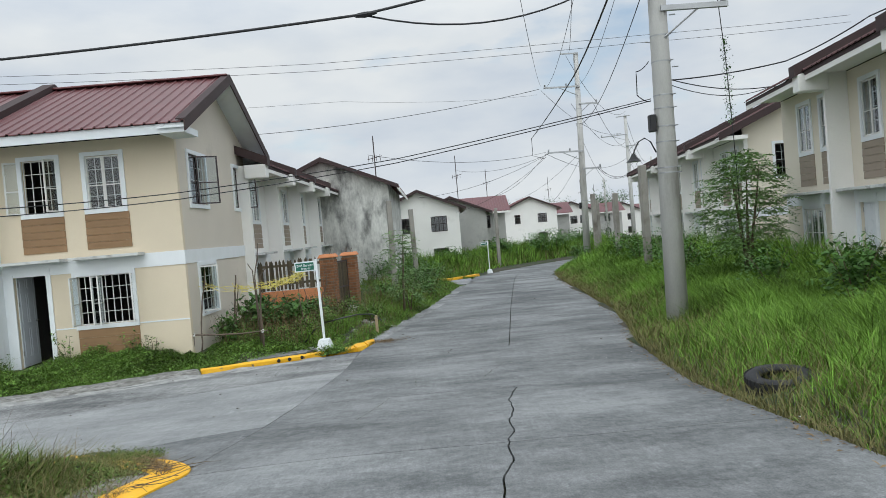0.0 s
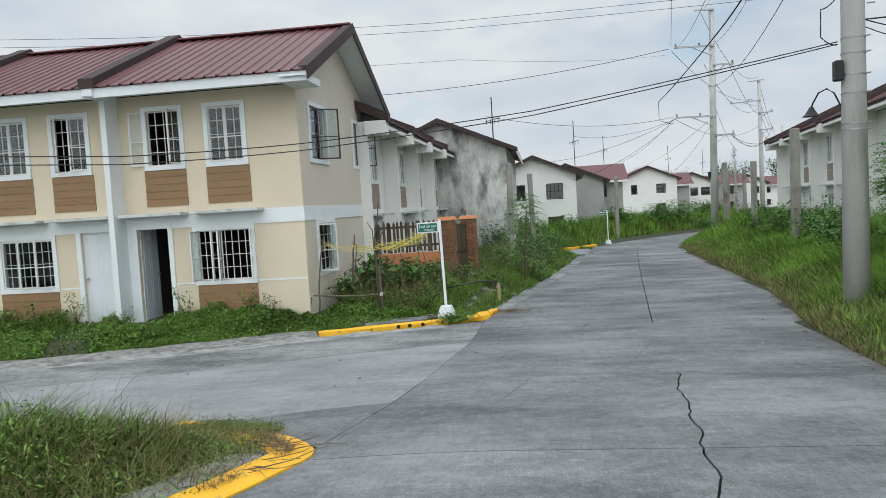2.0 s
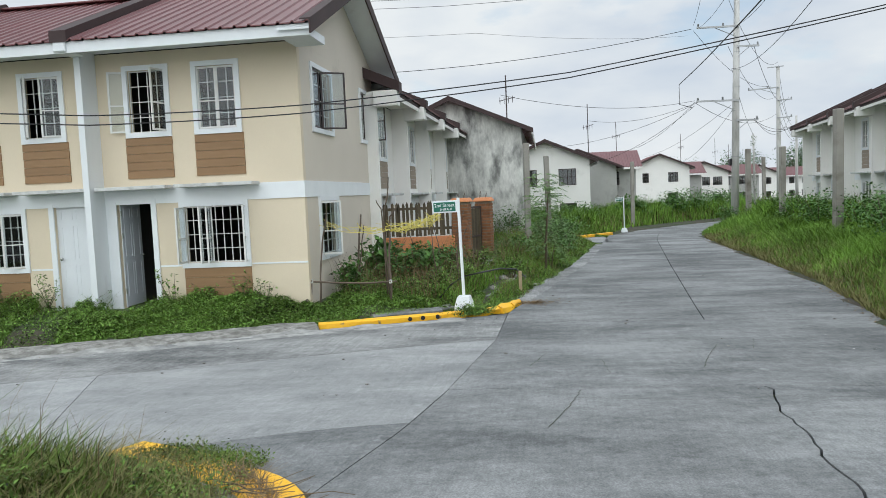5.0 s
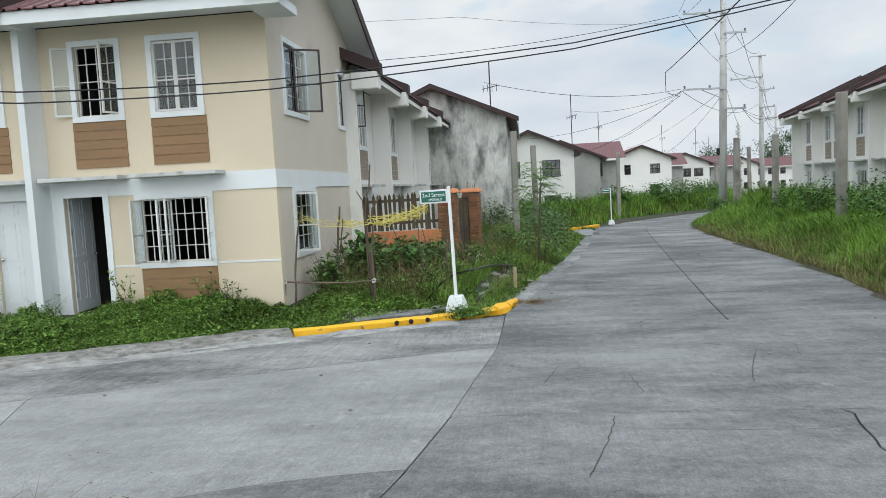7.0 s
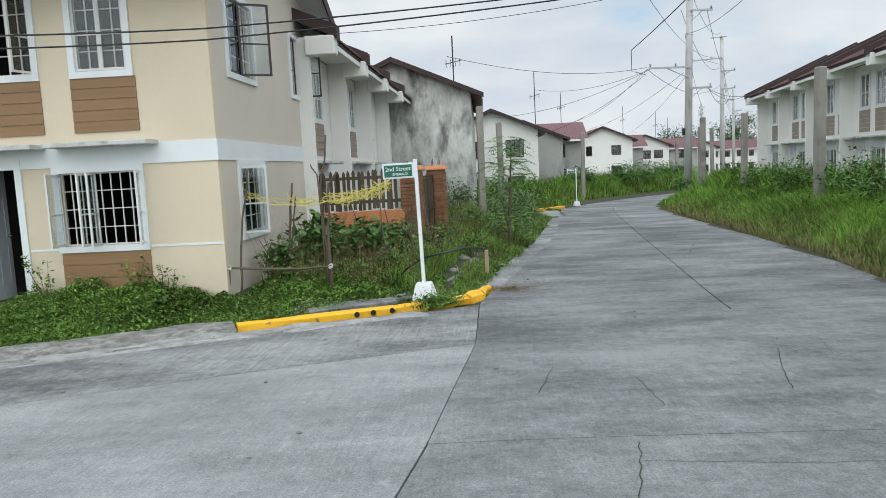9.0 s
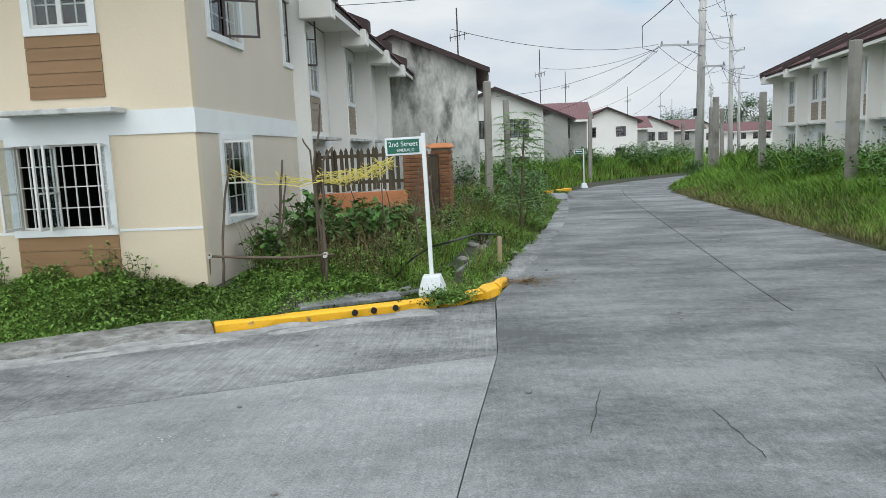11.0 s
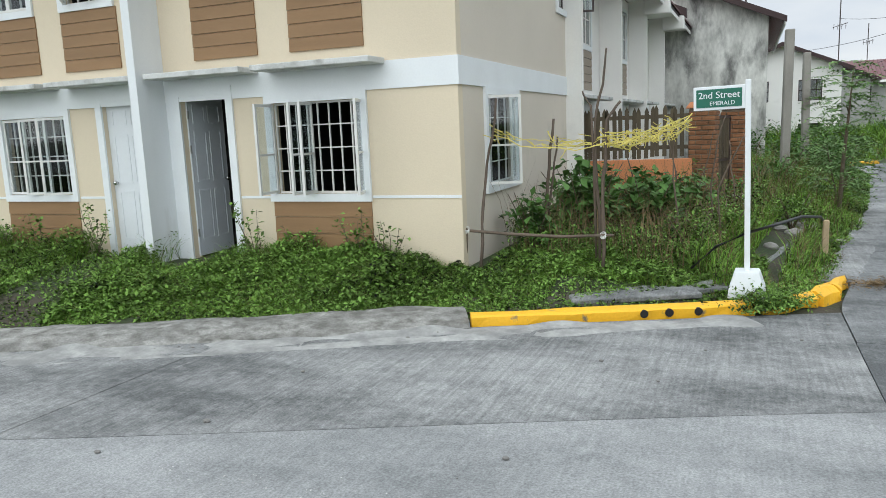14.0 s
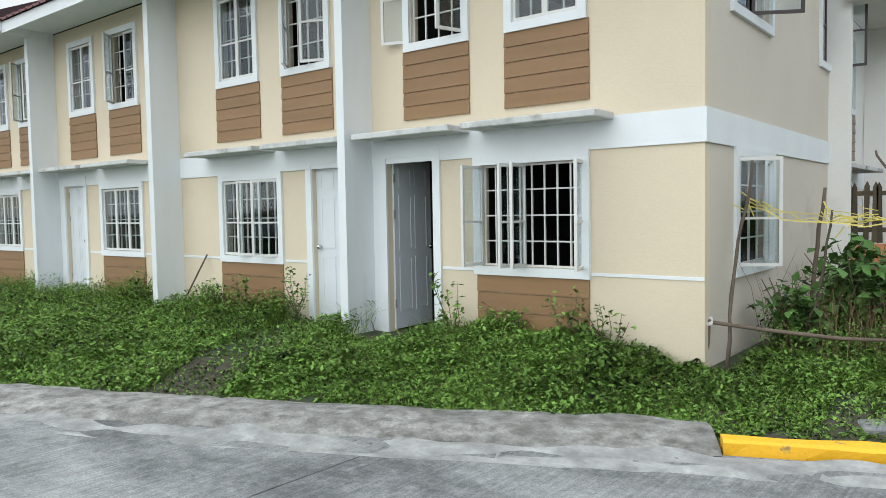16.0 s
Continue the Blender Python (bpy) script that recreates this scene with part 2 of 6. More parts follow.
dry_grass = material("dry_grass", (0.175, 0.165, 0.065), 0.7, 0.3, 0.6, 3, 0.0, spec=0.2, island=0.6)
weed_mat = material("weed_leaf", (0.118, 0.205, 0.042), 0.6, 0.62, 0.8, 4, 0.0, spec=0.15, island=0.8)
bush_mat = material("bush_leaf", (0.085, 0.175, 0.042), 0.55, 0.4, 0.8, 4, 0.0, spec=0.2, island=0.6)
tree_mat = material("tree_leaf", (0.06, 0.125, 0.04), 0.55, 0.3, 0.6, 3, 0.0, spec=0.3, island=0.6)
feather_mat = material("feathery_leaf", (0.16, 0.27, 0.085), 0.55, 0.35, 0.6, 3, 0.0, spec=0.3, island=0.6)
straw = material("straw_litter", (0.20, 0.14, 0.075), 0.9, 0.3, 2, 20, 0.0, island=0.7)
plastic_white = material("white_plastic", (0.7, 0.7, 0.68), 0.4, 0.1, 4, 40, 0.0)
stone = material("rubble_stone", (0.26, 0.25, 0.235), 0.9, 0.3, 3, 30, 0.5, per_object=0.5)

glass = bpy.data.materials.new("window_glass")
glass.use_nodes = True
gb = glass.node_tree.nodes["Principled BSDF"]
gb.inputs["Base Color"].default_value, gb.inputs["Roughness"].default_value = (0.72, 0.78, 0.80, 1), 0.03
gb.inputs["Transmission Weight"].default_value, gb.inputs["IOR"].default_value = 1.0, 1.5


# ---- mesh helpers ----
def link(name, bm, mat, parent=None, label="", smooth=False):
    me = bpy.data.meshes.new(name)
    bm.normal_update()
    bm.to_mesh(me)
    bm.free()
    me.materials.append(mat)
    if smooth:
        me.polygons.foreach_set("use_smooth", [True] * len(me.polygons))
    ob = new(name, me)
    if parent:
        ob.parent = parent
    if label:
        ob["label"] = label
    return ob


def part(name, bm, mat, parent, label="", smooth=False):
    return link(name, bm, mat, parent, label, smooth)


def thing(name, label, category, at=None, group=""):
    ob = new(name)
    if at is not None:
        ob.matrix_basis = at
    return tagged(ob, label, category, group)


def mesh_from(name, verts, faces, mat):
    me = bpy.data.meshes.new(name)
    me.from_pydata(verts, [], faces)
    me.materials.append(mat)
    return me


def add_box(bm, x0, x1, y0, y1, z0, z1, m=None, bevel=0.0):
    v = [bm.verts.new((x, y, z)) for z in (z0, z1) for y in (y0, y1) for x in (x0, x1)]
    fs = [bm.faces.new([v[i] for i in q]) for q in ((0, 2, 3, 1), (4, 5, 7, 6), (0, 1, 5, 4), (2, 6, 7, 3), (0, 4, 6, 2), (1, 3, 7, 5))]
    if bevel:
        es = list({e for f in fs for e in f.edges})
        r = bmesh.ops.bevel(bm, geom=es, offset=bevel, segments=1, affect="EDGES", profile=0.5)
        v = list({w for f in r["faces"] for w in f.verts} | {w for w in v if w.is_valid})
    if m is not None:
        bmesh.ops.transform(bm, matrix=m, verts=[w for w in v if w.is_valid])
    return bm


def box(x0, x1, y0, y1, z0, z1, bevel=0.0):
    return add_box(bmesh.new(), x0, x1, y0, y1, z0, z1, None, bevel)


def tube(points, radii, sides=8, cap=True, bm=None):
    """A tapered tube along points."""
    bm = bm or bmesh.new()
    rings = []
    pts = [Vector(p) for p in points]
    if not hasattr(radii, "__len__"):
        radii = [radii] * len(pts)
    for i, p in enumerate(pts):
        d = (pts[min(i + 1, len(pts) - 1)] - pts[max(i - 1, 0)]).normalized()
        a = d.orthogonal().normalized() if abs(d.z) < 0.95 else Vector((1, 0, 0))
        a = (a - d * a.dot(d)).normalized()
        b = d.cross(a)
        rings.append([bm.verts.new(p + (a * math.cos(6.2832 * k / sides) + b * math.sin(6.2832 * k / sides)) * radii[i]) for k in range(sides)])
    for r0, r1 in zip(rings, rings[1:]):
        for k in range(sides):
            bm.faces.new((r0[k], r0[(k + 1) % sides], r1[(k + 1) % sides], r1[k]))
    if cap:
        bm.faces.new(rings[0][::-1])
        bm.faces.new(rings[-1])
    return bm


def holed_wall(x0, x1, z0, z1, y0, y1, holes, bm=None):
    """A wall from y0 to y1 thick, with rectangular holes (x0, x1, z0, z1) through it."""
    bm = bm or bmesh.new()
    xs = sorted({x0, x1, *[v for h in holes for v in h[:2]]})
    zs = sorted({z0, z1, *[v for h in holes for v in h[2:]]})
    cache = {}

    def vert(i, j, y):
        if (i, j, y) not in cache:
            cache[i, j, y] = bm.verts.new((xs[i], y, zs[j]))
        return cache[i, j, y]

    def solid(i, j):
        if not (0 <= i < len(xs) - 1 and 0 <= j < len(zs) - 1):
            return False
        cx, cz = (xs[i] + xs[i + 1]) / 2, (zs[j] + zs[j + 1]) / 2
        return not any(h[0] < cx < h[1] and h[2] < cz < h[3] for h in holes)

    for i in range(len(xs) - 1):
        for j in range(len(zs) - 1):
            if not solid(i, j):
                continue
            bm.faces.new([vert(a, b, y0) for a, b in ((i, j), (i + 1, j), (i + 1, j + 1), (i, j + 1))])
            bm.faces.new([vert(a, b, y1) for a, b in ((i, j), (i, j + 1), (i + 1, j + 1), (i + 1, j))])
            for di, dj, (a, b) in ((-1, 0, ((i, j), (i, j + 1))), (1, 0, ((i + 1, j + 1), (i + 1, j))), (0, -1, ((i + 1, j), (i, j))), (0, 1, ((i, j + 1), (i + 1, j + 1)))):
                if not solid(i + di, j + dj):
                    bm.faces.new((vert(*a, y0), vert(*b, y0), vert(*b, y1), vert(*a, y1)))
    return bm


def turned(bm, m):
    bmesh.ops.transform(bm, matrix=m, verts=bm.verts)
    return bm


SIDE = Matrix(((0, 1, 0, 0), (1, 0, 0, 0), (0, 0, 1, 0), (0, 0, 0, 1)))


def ease(v, table):
    xs, ys = zip(*table)
    return float(np.interp(v, xs, ys))


# ---- lie of the land and the lines of the roads ----
FALL = ((-60, 1.6), (-10, 1.35), (0, 0.98), (3, 0.74), (5, 0.60), (7, 0.47), (8.5, 0.365), (10, 0.27), (11.5, 0.19), (13.4, 0.11), (15, 0.045), (17, -0.005), (22, -0.06), (26, -0.13), (33, -0.25), (38, -0.34), (43, -0.43), (60, -0.7), (90, -1.1), (145, -1.8), (200, -2.0))


def land(x, y):
    s = sum(ease(y + k, FALL) for k in (-1.2, -0.6, 0, 0.6, 1.2)) / 5
    w = min(max((x + 6.5) / 5.5, 0.0), 1.0)
    w = w * w * (3 - 2 * w)
    return s * w + (0.05 + 0.35 * (s - 0.045)) * (1 - w)


RIGHT = ((-60, 2.85), (5.5, 2.9), (9.6, 2.85), (11.5, 3.05), (13.7, 3.3), (16.3, 3.82), (19.4, 4.3), (22, 4.5), (26.5, 4.85), (33.5, 5.36), (39, 5.95), (43.5, 6.85), (48.5, 8.7), (54.5, 12.1), (60.5, 16.7), (68, 24.9), (77.5, 39))
LEFT = ((-60, -2.75), (5, -3.55), (6.3, -3.1), (7.4, -2.72), (9.1, -2.39), (10.47, -2.22), (11.7, -2.12), (13.53, -1.955), (16.27, -1.93), (17.4, -1.72), (18.9, -1.42), (21.5, -0.9), (25.8, -0.25), (32.7, 0.75), (36, 1.15), (42.9, 2.0), (47.8, 4.1), (53.6, 7.5), (59.4, 11.8), (67, 18.8), (76.5, 32))
MIDDLE = ((-60, -0.25), (5.6, 0.17), (7.3, 0.35), (8.5, 0.49), (10.5, 0.7), (15.05, 1.11), (23.7, 2.06), (32.6, 3.1), (38, 3.75), (43.5, 4.65), (48.2, 6.4), (54, 9.8), (60, 14.3), (67.7, 21.8), (77, 35.5))


def middle(y):
    wob = 0.0
    if y < 10.5:
        wob = 0.10 * noise.noise((3.1, y * 1.1, 0)) + 0.035 * noise.noise((7.7, y * 5.0, 0))
    return ease(y, MIDDLE) + wob


# ---- ground sheet ----

def far_edge(x):
    return 14.74 + (x + 4.86) * 0.455


LEFT_KERB = ((-60, -2.9), (3.6, -4.1), (4.4, -3.77), (5.3, -3.4), (6.3, -3.0), (6.9, -2.76), (7.37, -2.62), (7.65, -2.7), (8.0, -3.0), (8.3, -3.38), (8.7, -3.93), (8.95, -4.4), (9.15, -2.4), *LEFT[5:])


def near_edge(x):
    return 8.86 + (x + 4.13) * 0.44


PALE = ((-26, -0.75), (-4.6, 8.6), (-4.0, 8.9), (-3.4, 9.1), (-2.9, 9.22), (-2.2, 9.3))
NOSE = ((-26, -0.8), (-4.6, 8.6), (-3.93, 8.66), (-3.38, 8.26), (-2.98, 7.96), (-2.7, 7.7), (-2.4, 7.55))


def off_road(x, y):
    """Metres outside the carriageway, negative on it."""
    dm = max(ease(y, LEFT_KERB) - x, x - ease(y, RIGHT))
    ds = max(y - far_edge(x), near_edge(x) - y) if x < -1.9 else 9.0
    d3 = max(abs(y - 39.3 - 0.08 * x) - 2.6, 0.1) if x < 1 else 9.0
    if x < 1 and abs(y - 39.3 - 0.08 * x) < 2.6:
        d3 = -0.5
    return min(dm, ds, d3)


def ground_z(x, y):
    d = off_road(x, y)
    rise = 0.0 if d < 0 else min(max(-0.045 + 0.16 * (d - 0.45), -0.045), 0.2)
    if x > 3:
        rise = 0.0 if d < 0 else min(0.05 + 0.12 * d, 0.42)
    base = land(x, y)
    return base + (rise - 0.01 if d > 0 else -0.055)


def spread(lo, hi, step, far):
    vals = list(np.arange(lo, hi + 0.01, step))
    grow, a, b = step, lo, hi
    while b < far:
        grow *= 1.5
        a, b = a - grow, b + grow
        vals = [a, *vals, b]
    return vals


gx, gy = spread(-26, 26, 0.5, 1800), spread(-8, 60, 0.5, 1800)
gverts = [(x, y, ground_z(x, y)) for y in gy for x in gx]
gw = len(gx)
gfaces = [(j * gw + i, j * gw + i + 1, (j + 1) * gw + i + 1, (j + 1) * gw + i) for j in range(len(gy) - 1) for i in range(gw - 1)]
ground = new("ground", mesh_from("ground", gverts, gfaces, soil))
tagged(ground, "dark earth with grass and weeds beside the concrete road", "ground", kind="structure")


# ---- kerbs, gutters ----
def along(path, step):
    """Points at even steps on a rounded polyline."""
    pts = [Vector((*p, 0)) for p in path]
    out = []
    for i in range(len(pts) - 1):
        p0, p1, p2, p3 = pts[max(i - 1, 0)], pts[i], pts[i + 1], pts[min(i + 2, len(pts) - 1)]
        n = max(2, int((p2 - p1).length / step))
        for k in range(n):
            t = k / n
            out.append(0.5 * (2 * p1 + (p2 - p0) * t + (2 * p0 - 5 * p1 + 4 * p2 - p3) * t * t + (3 * p1 - p0 - 3 * p2 + p3) * t ** 3))
    out.append(pts[-1])
    return out


def sweep(path, profile, step=0.25, rough=0.0, closed=True):
    """A strip with the given (offset to the left, height) profile along a path on the land."""
    pts = along(path, step)
    bm, rows = bmesh.new(), []
    for i, p in enumerate(pts):
        d = (pts[min(i + 1, len(pts) - 1)] - pts[max(i - 1, 0)]).normalized()
        side = Vector((-d.y, d.x, 0))
        row = []
        for k, (o, h) in enumerate(profile):
            q = p + side * o
            j = rough * noise.noise((q.x * 2.3, q.y * 2.3, k * 3.7))
            row.append(bm.verts.new((q.x + j * side.x, q.y + j * side.y, land(p.x, p.y) + h + 0.4 * j)))
        rows.append(row)
    n = len(profile)
    for a, b in zip(rows, rows[1:]):
        for k in range(n if closed else n - 1):
            bm.faces.new((a[k], b[k], b[(k + 1) % n], a[(k + 1) % n]))
    if closed:
        bm.faces.new(rows[0])
        bm.faces.new(rows[-1][::-1])
    return bm


KERB = [(-4.855, 14.76), (-4.08, 15.13), (-3.33, 15.5), (-2.62, 15.86)]
kerb_far = link("kerb_far", sweep(KERB, [(0, -0.05), (0, 0.07), (0.02, 0.085), (0.13, 0.09), (0.15, 0.08), (0.15, -0.05)], 0.2, 0.025), kerb_yellow)
tagged(kerb_far, "yellow painted concrete corner kerb with drain holes", "kerb", kind="structure")
for lump in ([(-2.55, 16), (-2.33, 16.16), (-2.19, 16.31), (-2.08, 16.45)], [(-2.04, 16.5), (-1.95, 16.74), (-1.88, 16.84)], [(-1.86, 16.92), (-1.8, 17.15), (-1.73, 17.46)]):
    part("kerb_piece", sweep(lump, [(0, -0.05), (0.0, 0.04), (0.03, 0.075), (0.09, 0.085), (0.14, 0.07), (0.16, -0.05)], 0.05, 0.07), kerb_yellow, kerb_far, "broken yellow kerb lump")
# drain holes as solid black discs, the shade in them given by colour
for hx in (-3.51, -3.31, -3.08):
    hy = float(np.interp(hx, [p[0] for p in KERB], [p[1] for p in KERB]))
    dn = Vector((0.42, -0.907, 0))
    c = Vector((hx, hy, land(hx, hy) + 0.042))
    part("drain_hole_shade", tube([c - dn * 0.05, c + dn * 0.016], 0.036, 14), black, kerb_far, "black disc painted as the shade of a round drain hole")
NEAR = [(-4.1, 3.6), (-3.77, 4.4), (-3.4, 5.3), (-3.0, 6.3), (-2.76, 6.9), (-2.62, 7.37), (-2.7, 7.65), (-2.98, 8.0), (-3.38, 8.3), (-3.93, 8.7), (-4.5, 9.0)]
kerb_near = link("kerb_near", sweep(NEAR, [(0, -0.05), (0.0, 0.018), (0.02, 0.03), (0.32, 0.036), (0.35, 0.026), (0.35, -0.05)], 0.15, 0.012), kerb_yellow)
tagged(kerb_near, "low yellow painted rounded kerb of the street corner", "kerb", kind="structure")
kerb_back = link("kerb_backing", sweep(NEAR, [(0.352, -0.05), (0.352, 0.022), (0.60, 0.03), (0.72, 0.015), (0.72, -0.05)], 0.15, 0.02), gutter_mat)
tagged(kerb_back, "grey concrete strip behind the yellow corner kerb", "kerb", kind="structure")
part("joint", tube([(-2.66, 7.25, land(-2.64, 7.25) + 0.029), (-2.97, 7.16, land(-2.67, 7.2) + 0.036)], 0.005, 6), black, kerb_near)
GUT = [(-4.865, 14.74), (-6.0, 14.2), (-7.15, 13.62), (-8.4, 13.03), (-9.75, 12.45), (-12.2, 11.35), (-17, 9.2), (-26, 5.1)]
gutter = link("gutter", sweep(GUT[::-1], [(-0.06, -0.05), (-0.06, 0.004), (-0.03, 0.022), (0.05, 0.032), (0.12, 0.036), (0.16, 0.05), (0.36, 0.054), (0.50, 0.05), (0.66, 0.03), (0.78, 0.0), (0.78, -0.05)], 0.05, 0.055), gutter_mat)
wash = link("cement_wash", sweep(GUT[5:0:-1] + [(-4.87, 14.74), (-4.08, 15.12), (-3.33, 15.49), (-2.75, 15.78)], [(-0.48, -0.03), (-0.46, 0.003), (-0.34, 0.008), (-0.2, 0.010), (-0.075, 0.014), (-0.07, -0.03)], 0.07, 0.09), wash_mat)
tagged(wash, "pale cement wash spread along the gutter foot", "gutter", kind="structure")
tagged(gutter, "worn grey concrete gutter edge with dirt", "gutter", kind="structure")
edge_left = link("road_edge_left", sweep([(-1.72, 17.47), (-1.34, 19.25), (-0.9, 21.49), (-0.14, 25.62), (0.81, 32.71), (1.05, 35.49)], [(-0.06, -0.05), (-0.06, 0.003), (0.0, 0.007), (0.16, 0.010), (0.34, 0.004), (0.34, -0.05)], 0.1, 0.05), apron_road)
tagged(edge_left, "broken concrete gutter along the road", "gutter", kind="structure")
kerb_end = link("kerb_side_street", sweep([(-6.06, 43.24), (-0.07, 41.32), (1.31, 42.38), (1.96, 43.19), (2.32, 44.05)], [(0, -0.05), (0, 0.12), (0.2, 0.13), (0.2, -0.05)], 0.4, 0.02), kerb_yellow)
tagged(kerb_end, "yellow kerb of the next street corner", "kerb", kind="structure")


# ---- concrete carriageway in slabs ----
def slab(fn, nu, nv, mat, parent, depth=0.05, gap=0.012):
    """A slab whose top follows the land; fn(u, v) gives plan places, u and v from 0 to 1."""
    pts = []
    for j in range(nv + 1):
        for i in range(nu + 1):
            x, y = fn(i / nu, j / nv)
            pts.append([x, y])
    pts = np.array(pts)
    cen = pts.mean(0)
    grid = pts.reshape(nv + 1, nu + 1, 2)
    for e, inner in ((grid[:, 0], grid[:, 1]), (grid[:, -1], grid[:, -2]), (grid[0], grid[1]), (grid[-1], grid[-2])):
        d = inner - e
        ln = np.linalg.norm(d, axis=1, keepdims=True)
        e += d / np.maximum(ln, 1e-6) * np.minimum(gap, ln * 0.4)
    flat = grid.reshape(-1, 2)
    verts = [(x, y, land(x, y)) for x, y in flat]
    w = nu + 1
    faces = [(j * w + i, j * w + i + 1, (j + 1) * w + i + 1, (j + 1) * w + i) for j in range(nv) for i in range(nu)]
    ring = [i for i in range(w)] + [j * w + nu for j in range(1, nv + 1)] + [nv * w + i for i in range(nu - 1, -1, -1)] + [j * w for j in range(nv - 1, 0, -1)]
    base = len(verts)
    verts += [(verts[i][0], verts[i][1], verts[i][2] - depth) for i in ring]
    n = len(ring)
    faces += [(ring[k], base + k, base + (k + 1) % n, ring[(k + 1) % n]) for k in range(n)]
    me = mesh_from("slab", verts, faces, mat)
    bm = bmesh.new()
    bm.from_mesh(me)
    bmesh.ops.recalc_face_normals(bm, faces=bm.faces)
    bm.to_mesh(me)
    bm.free()
    ob = new("slab", me)
    ob.parent = parent
    return ob


road = thing("road", "grey broomed concrete road with cracks and joints", "road")
road["kind"] = "structure"
CUTS = [-14, -8, -3, 1, 4.0, 7.3, 10.5, 15.05, 19.6, 24, 28.5, 32.8, 37.2, 41.5, 45.5, 49.5, 53.5, 57.5, 62, 67, 73, 77]
for v0, v1 in zip(CUTS, CUTS[1:]):
    nv = max(3, int((v1 - v0) / 0.35)) if v0 < 50 else 6
    if v0 == 10.5:
        slab(lambda u, v: (ease(v0 + v * (v1 - v0), LEFT) * (1 - u) + ease(v0 + v * (v1 - v0), RIGHT) * u, v0 + v * (v1 - v0)), 12, nv, road_mat, road, gap=0.0025)
        continue
    for side in (0, 1):
        fine = max(nv, 24) if v0 < 10 else nv

        def place(u, v, side=side, v0=v0, v1=v1):
            y = v0 + v * (v1 - v0)
            a, b = (ease(y, LEFT), middle(y)) if side == 0 else (middle(y), ease(y, RIGHT))
            return a + (b - a) * u, y

        slab(place, 6, fine, road_mat, road, gap=0.009)
street = thing("side_street", "pale grey concrete side street slabs", "road")
street["kind"] = "structure"
XS = [-1.95, -6.69, -11.2, -15.6, -20, -27]
for x0, x1 in zip(XS, XS[1:]):
    for q0, q1, mat in ((0.0, 0.40, apron_road), (0.40, 1.0, pale_road)):

        def lane(u, v, x0=x0, x1=x1, q0=q0, q1=q1):
            # the joint between the two strips runs a little askew to the kerb
            q = q0 + (q1 - q0) * v

            def across(x):
                edge, joint = far_edge(x), 13.525 + (x + 1.955) * 0.386
                return edge + (joint - edge) * q / 0.4 if q < 0.4 else joint + (ease(x, PALE) - joint) * (q - 0.4) / 0.6

            a = x0 + (0.36 * (11.69 - across(x0)) if x0 < -3 and q > 0.4 else 0.0)
            if x0 > -3:
                a = -2.1
                for _ in range(4):
                    a = ease(across(a), LEFT)
            b = x1 + (0.36 * (11.69 - across(x1)) if x1 > -7 and q > 0.4 else 0.0)
            x = a + (b - a) * u
            return x, across(x)

        slab(lane, 14, 10, mat, street, gap=0.005)
def apron(u, v):
    a = -2.5
    for _ in range(4):
        a = ease(ease(a, PALE) * (1 - v) + ease(a, NOSE) * v, LEFT)
    x = a + (-4.6 - a) * u
    return x, ease(x, PALE) * (1 - v) + ease(x, NOSE) * v


slab(apron, 16, 5, road_mat, street, gap=0.002)
slab(lambda u, v: (1.7 - 14 * u, 36.8 + 0.08 * (1.7 - 14 * u) + 5.0 * v), 8, 4, pale_road, street)


# ---- town houses ----
UNIT, DEEP, EAVE, TOP = 3.93, 5.7, 4.80, 6.46
PITCH = 0.44


def frame_bars(x0, x1, z0, z1, y0, y1, w, mids_x=(), mids_z=(), mw=None):
    bm = bmesh.new()
    mw = mw or w
    add_box(bm, x0, x0 + w, y0, y1, z0, z1)
    add_box(bm, x1 - w, x1, y0, y1, z0, z1)
    add_box(bm, x0 + w, x1 - w, y0, y1, z0, z0 + w)
    add_box(bm, x0 + w, x1 - w, y0, y1, z1 - w, z1)
    for x in mids_x:
        add_box(bm, x - mw / 2, x + mw / 2, y0, y1, z0 + w, z1 - w)
    for z in mids_z:
        add_box(bm, x0 + w, x1 - w, y0 + 0.002, y1 - 0.002, z - mw / 2, z + mw / 2)
    return bm


def window(owner, m, x0, x1, z0, z1, leaves, bars=4, rows=4, sash_mat=None, trim=0.09, surround=None):
    """A window in an opening: painted surround, grille, casement leaves (hinge x, width with sign, angle) and their panes."""
    sash_mat, surround = sash_mat or bar_white, surround or trim_white
    w = part("window", turned(frame_bars(x0 - trim, x1 + trim, z0 - trim, z1 + trim, -0.035, -0.001, trim), m), surround, owner)
    sx = [x0 + (x1 - x0) * k / (bars + 1) for k in range(1, bars + 1)]
    sz = [z0 + (z1 - z0) * k / rows for k in range(1, rows)]
    part("grille", turned(frame_bars(x0 + 0.002, x1 - 0.002, z0 + 0.002, z1 - 0.002, 0.045, 0.065, 0.022, sx, sz, 0.014), m), bar_white, w)
    for hx, width, angle in leaves:
        a, b = (0, width) if width > 0 else (width, 0)
        turn = m @ Matrix.Translation((hx, 0.012, 0)) @ Matrix.Rotation(radians(angle), 4, "Z")
        part("sash", turned(frame_bars(a, b, z0 + 0.01, z1 - 0.01, -0.014, 0.014, 0.032, (), ((z0 + z1) / 2 - 0.06,), 0.022), turn), sash_mat, w)
        pane = part("pane", turned(box(a + 0.03, b - 0.03, -0.003, 0.003, z0 + 0.04, z1 - 0.04), turn), glass, w)
        pane.visible_shadow = False
    return w


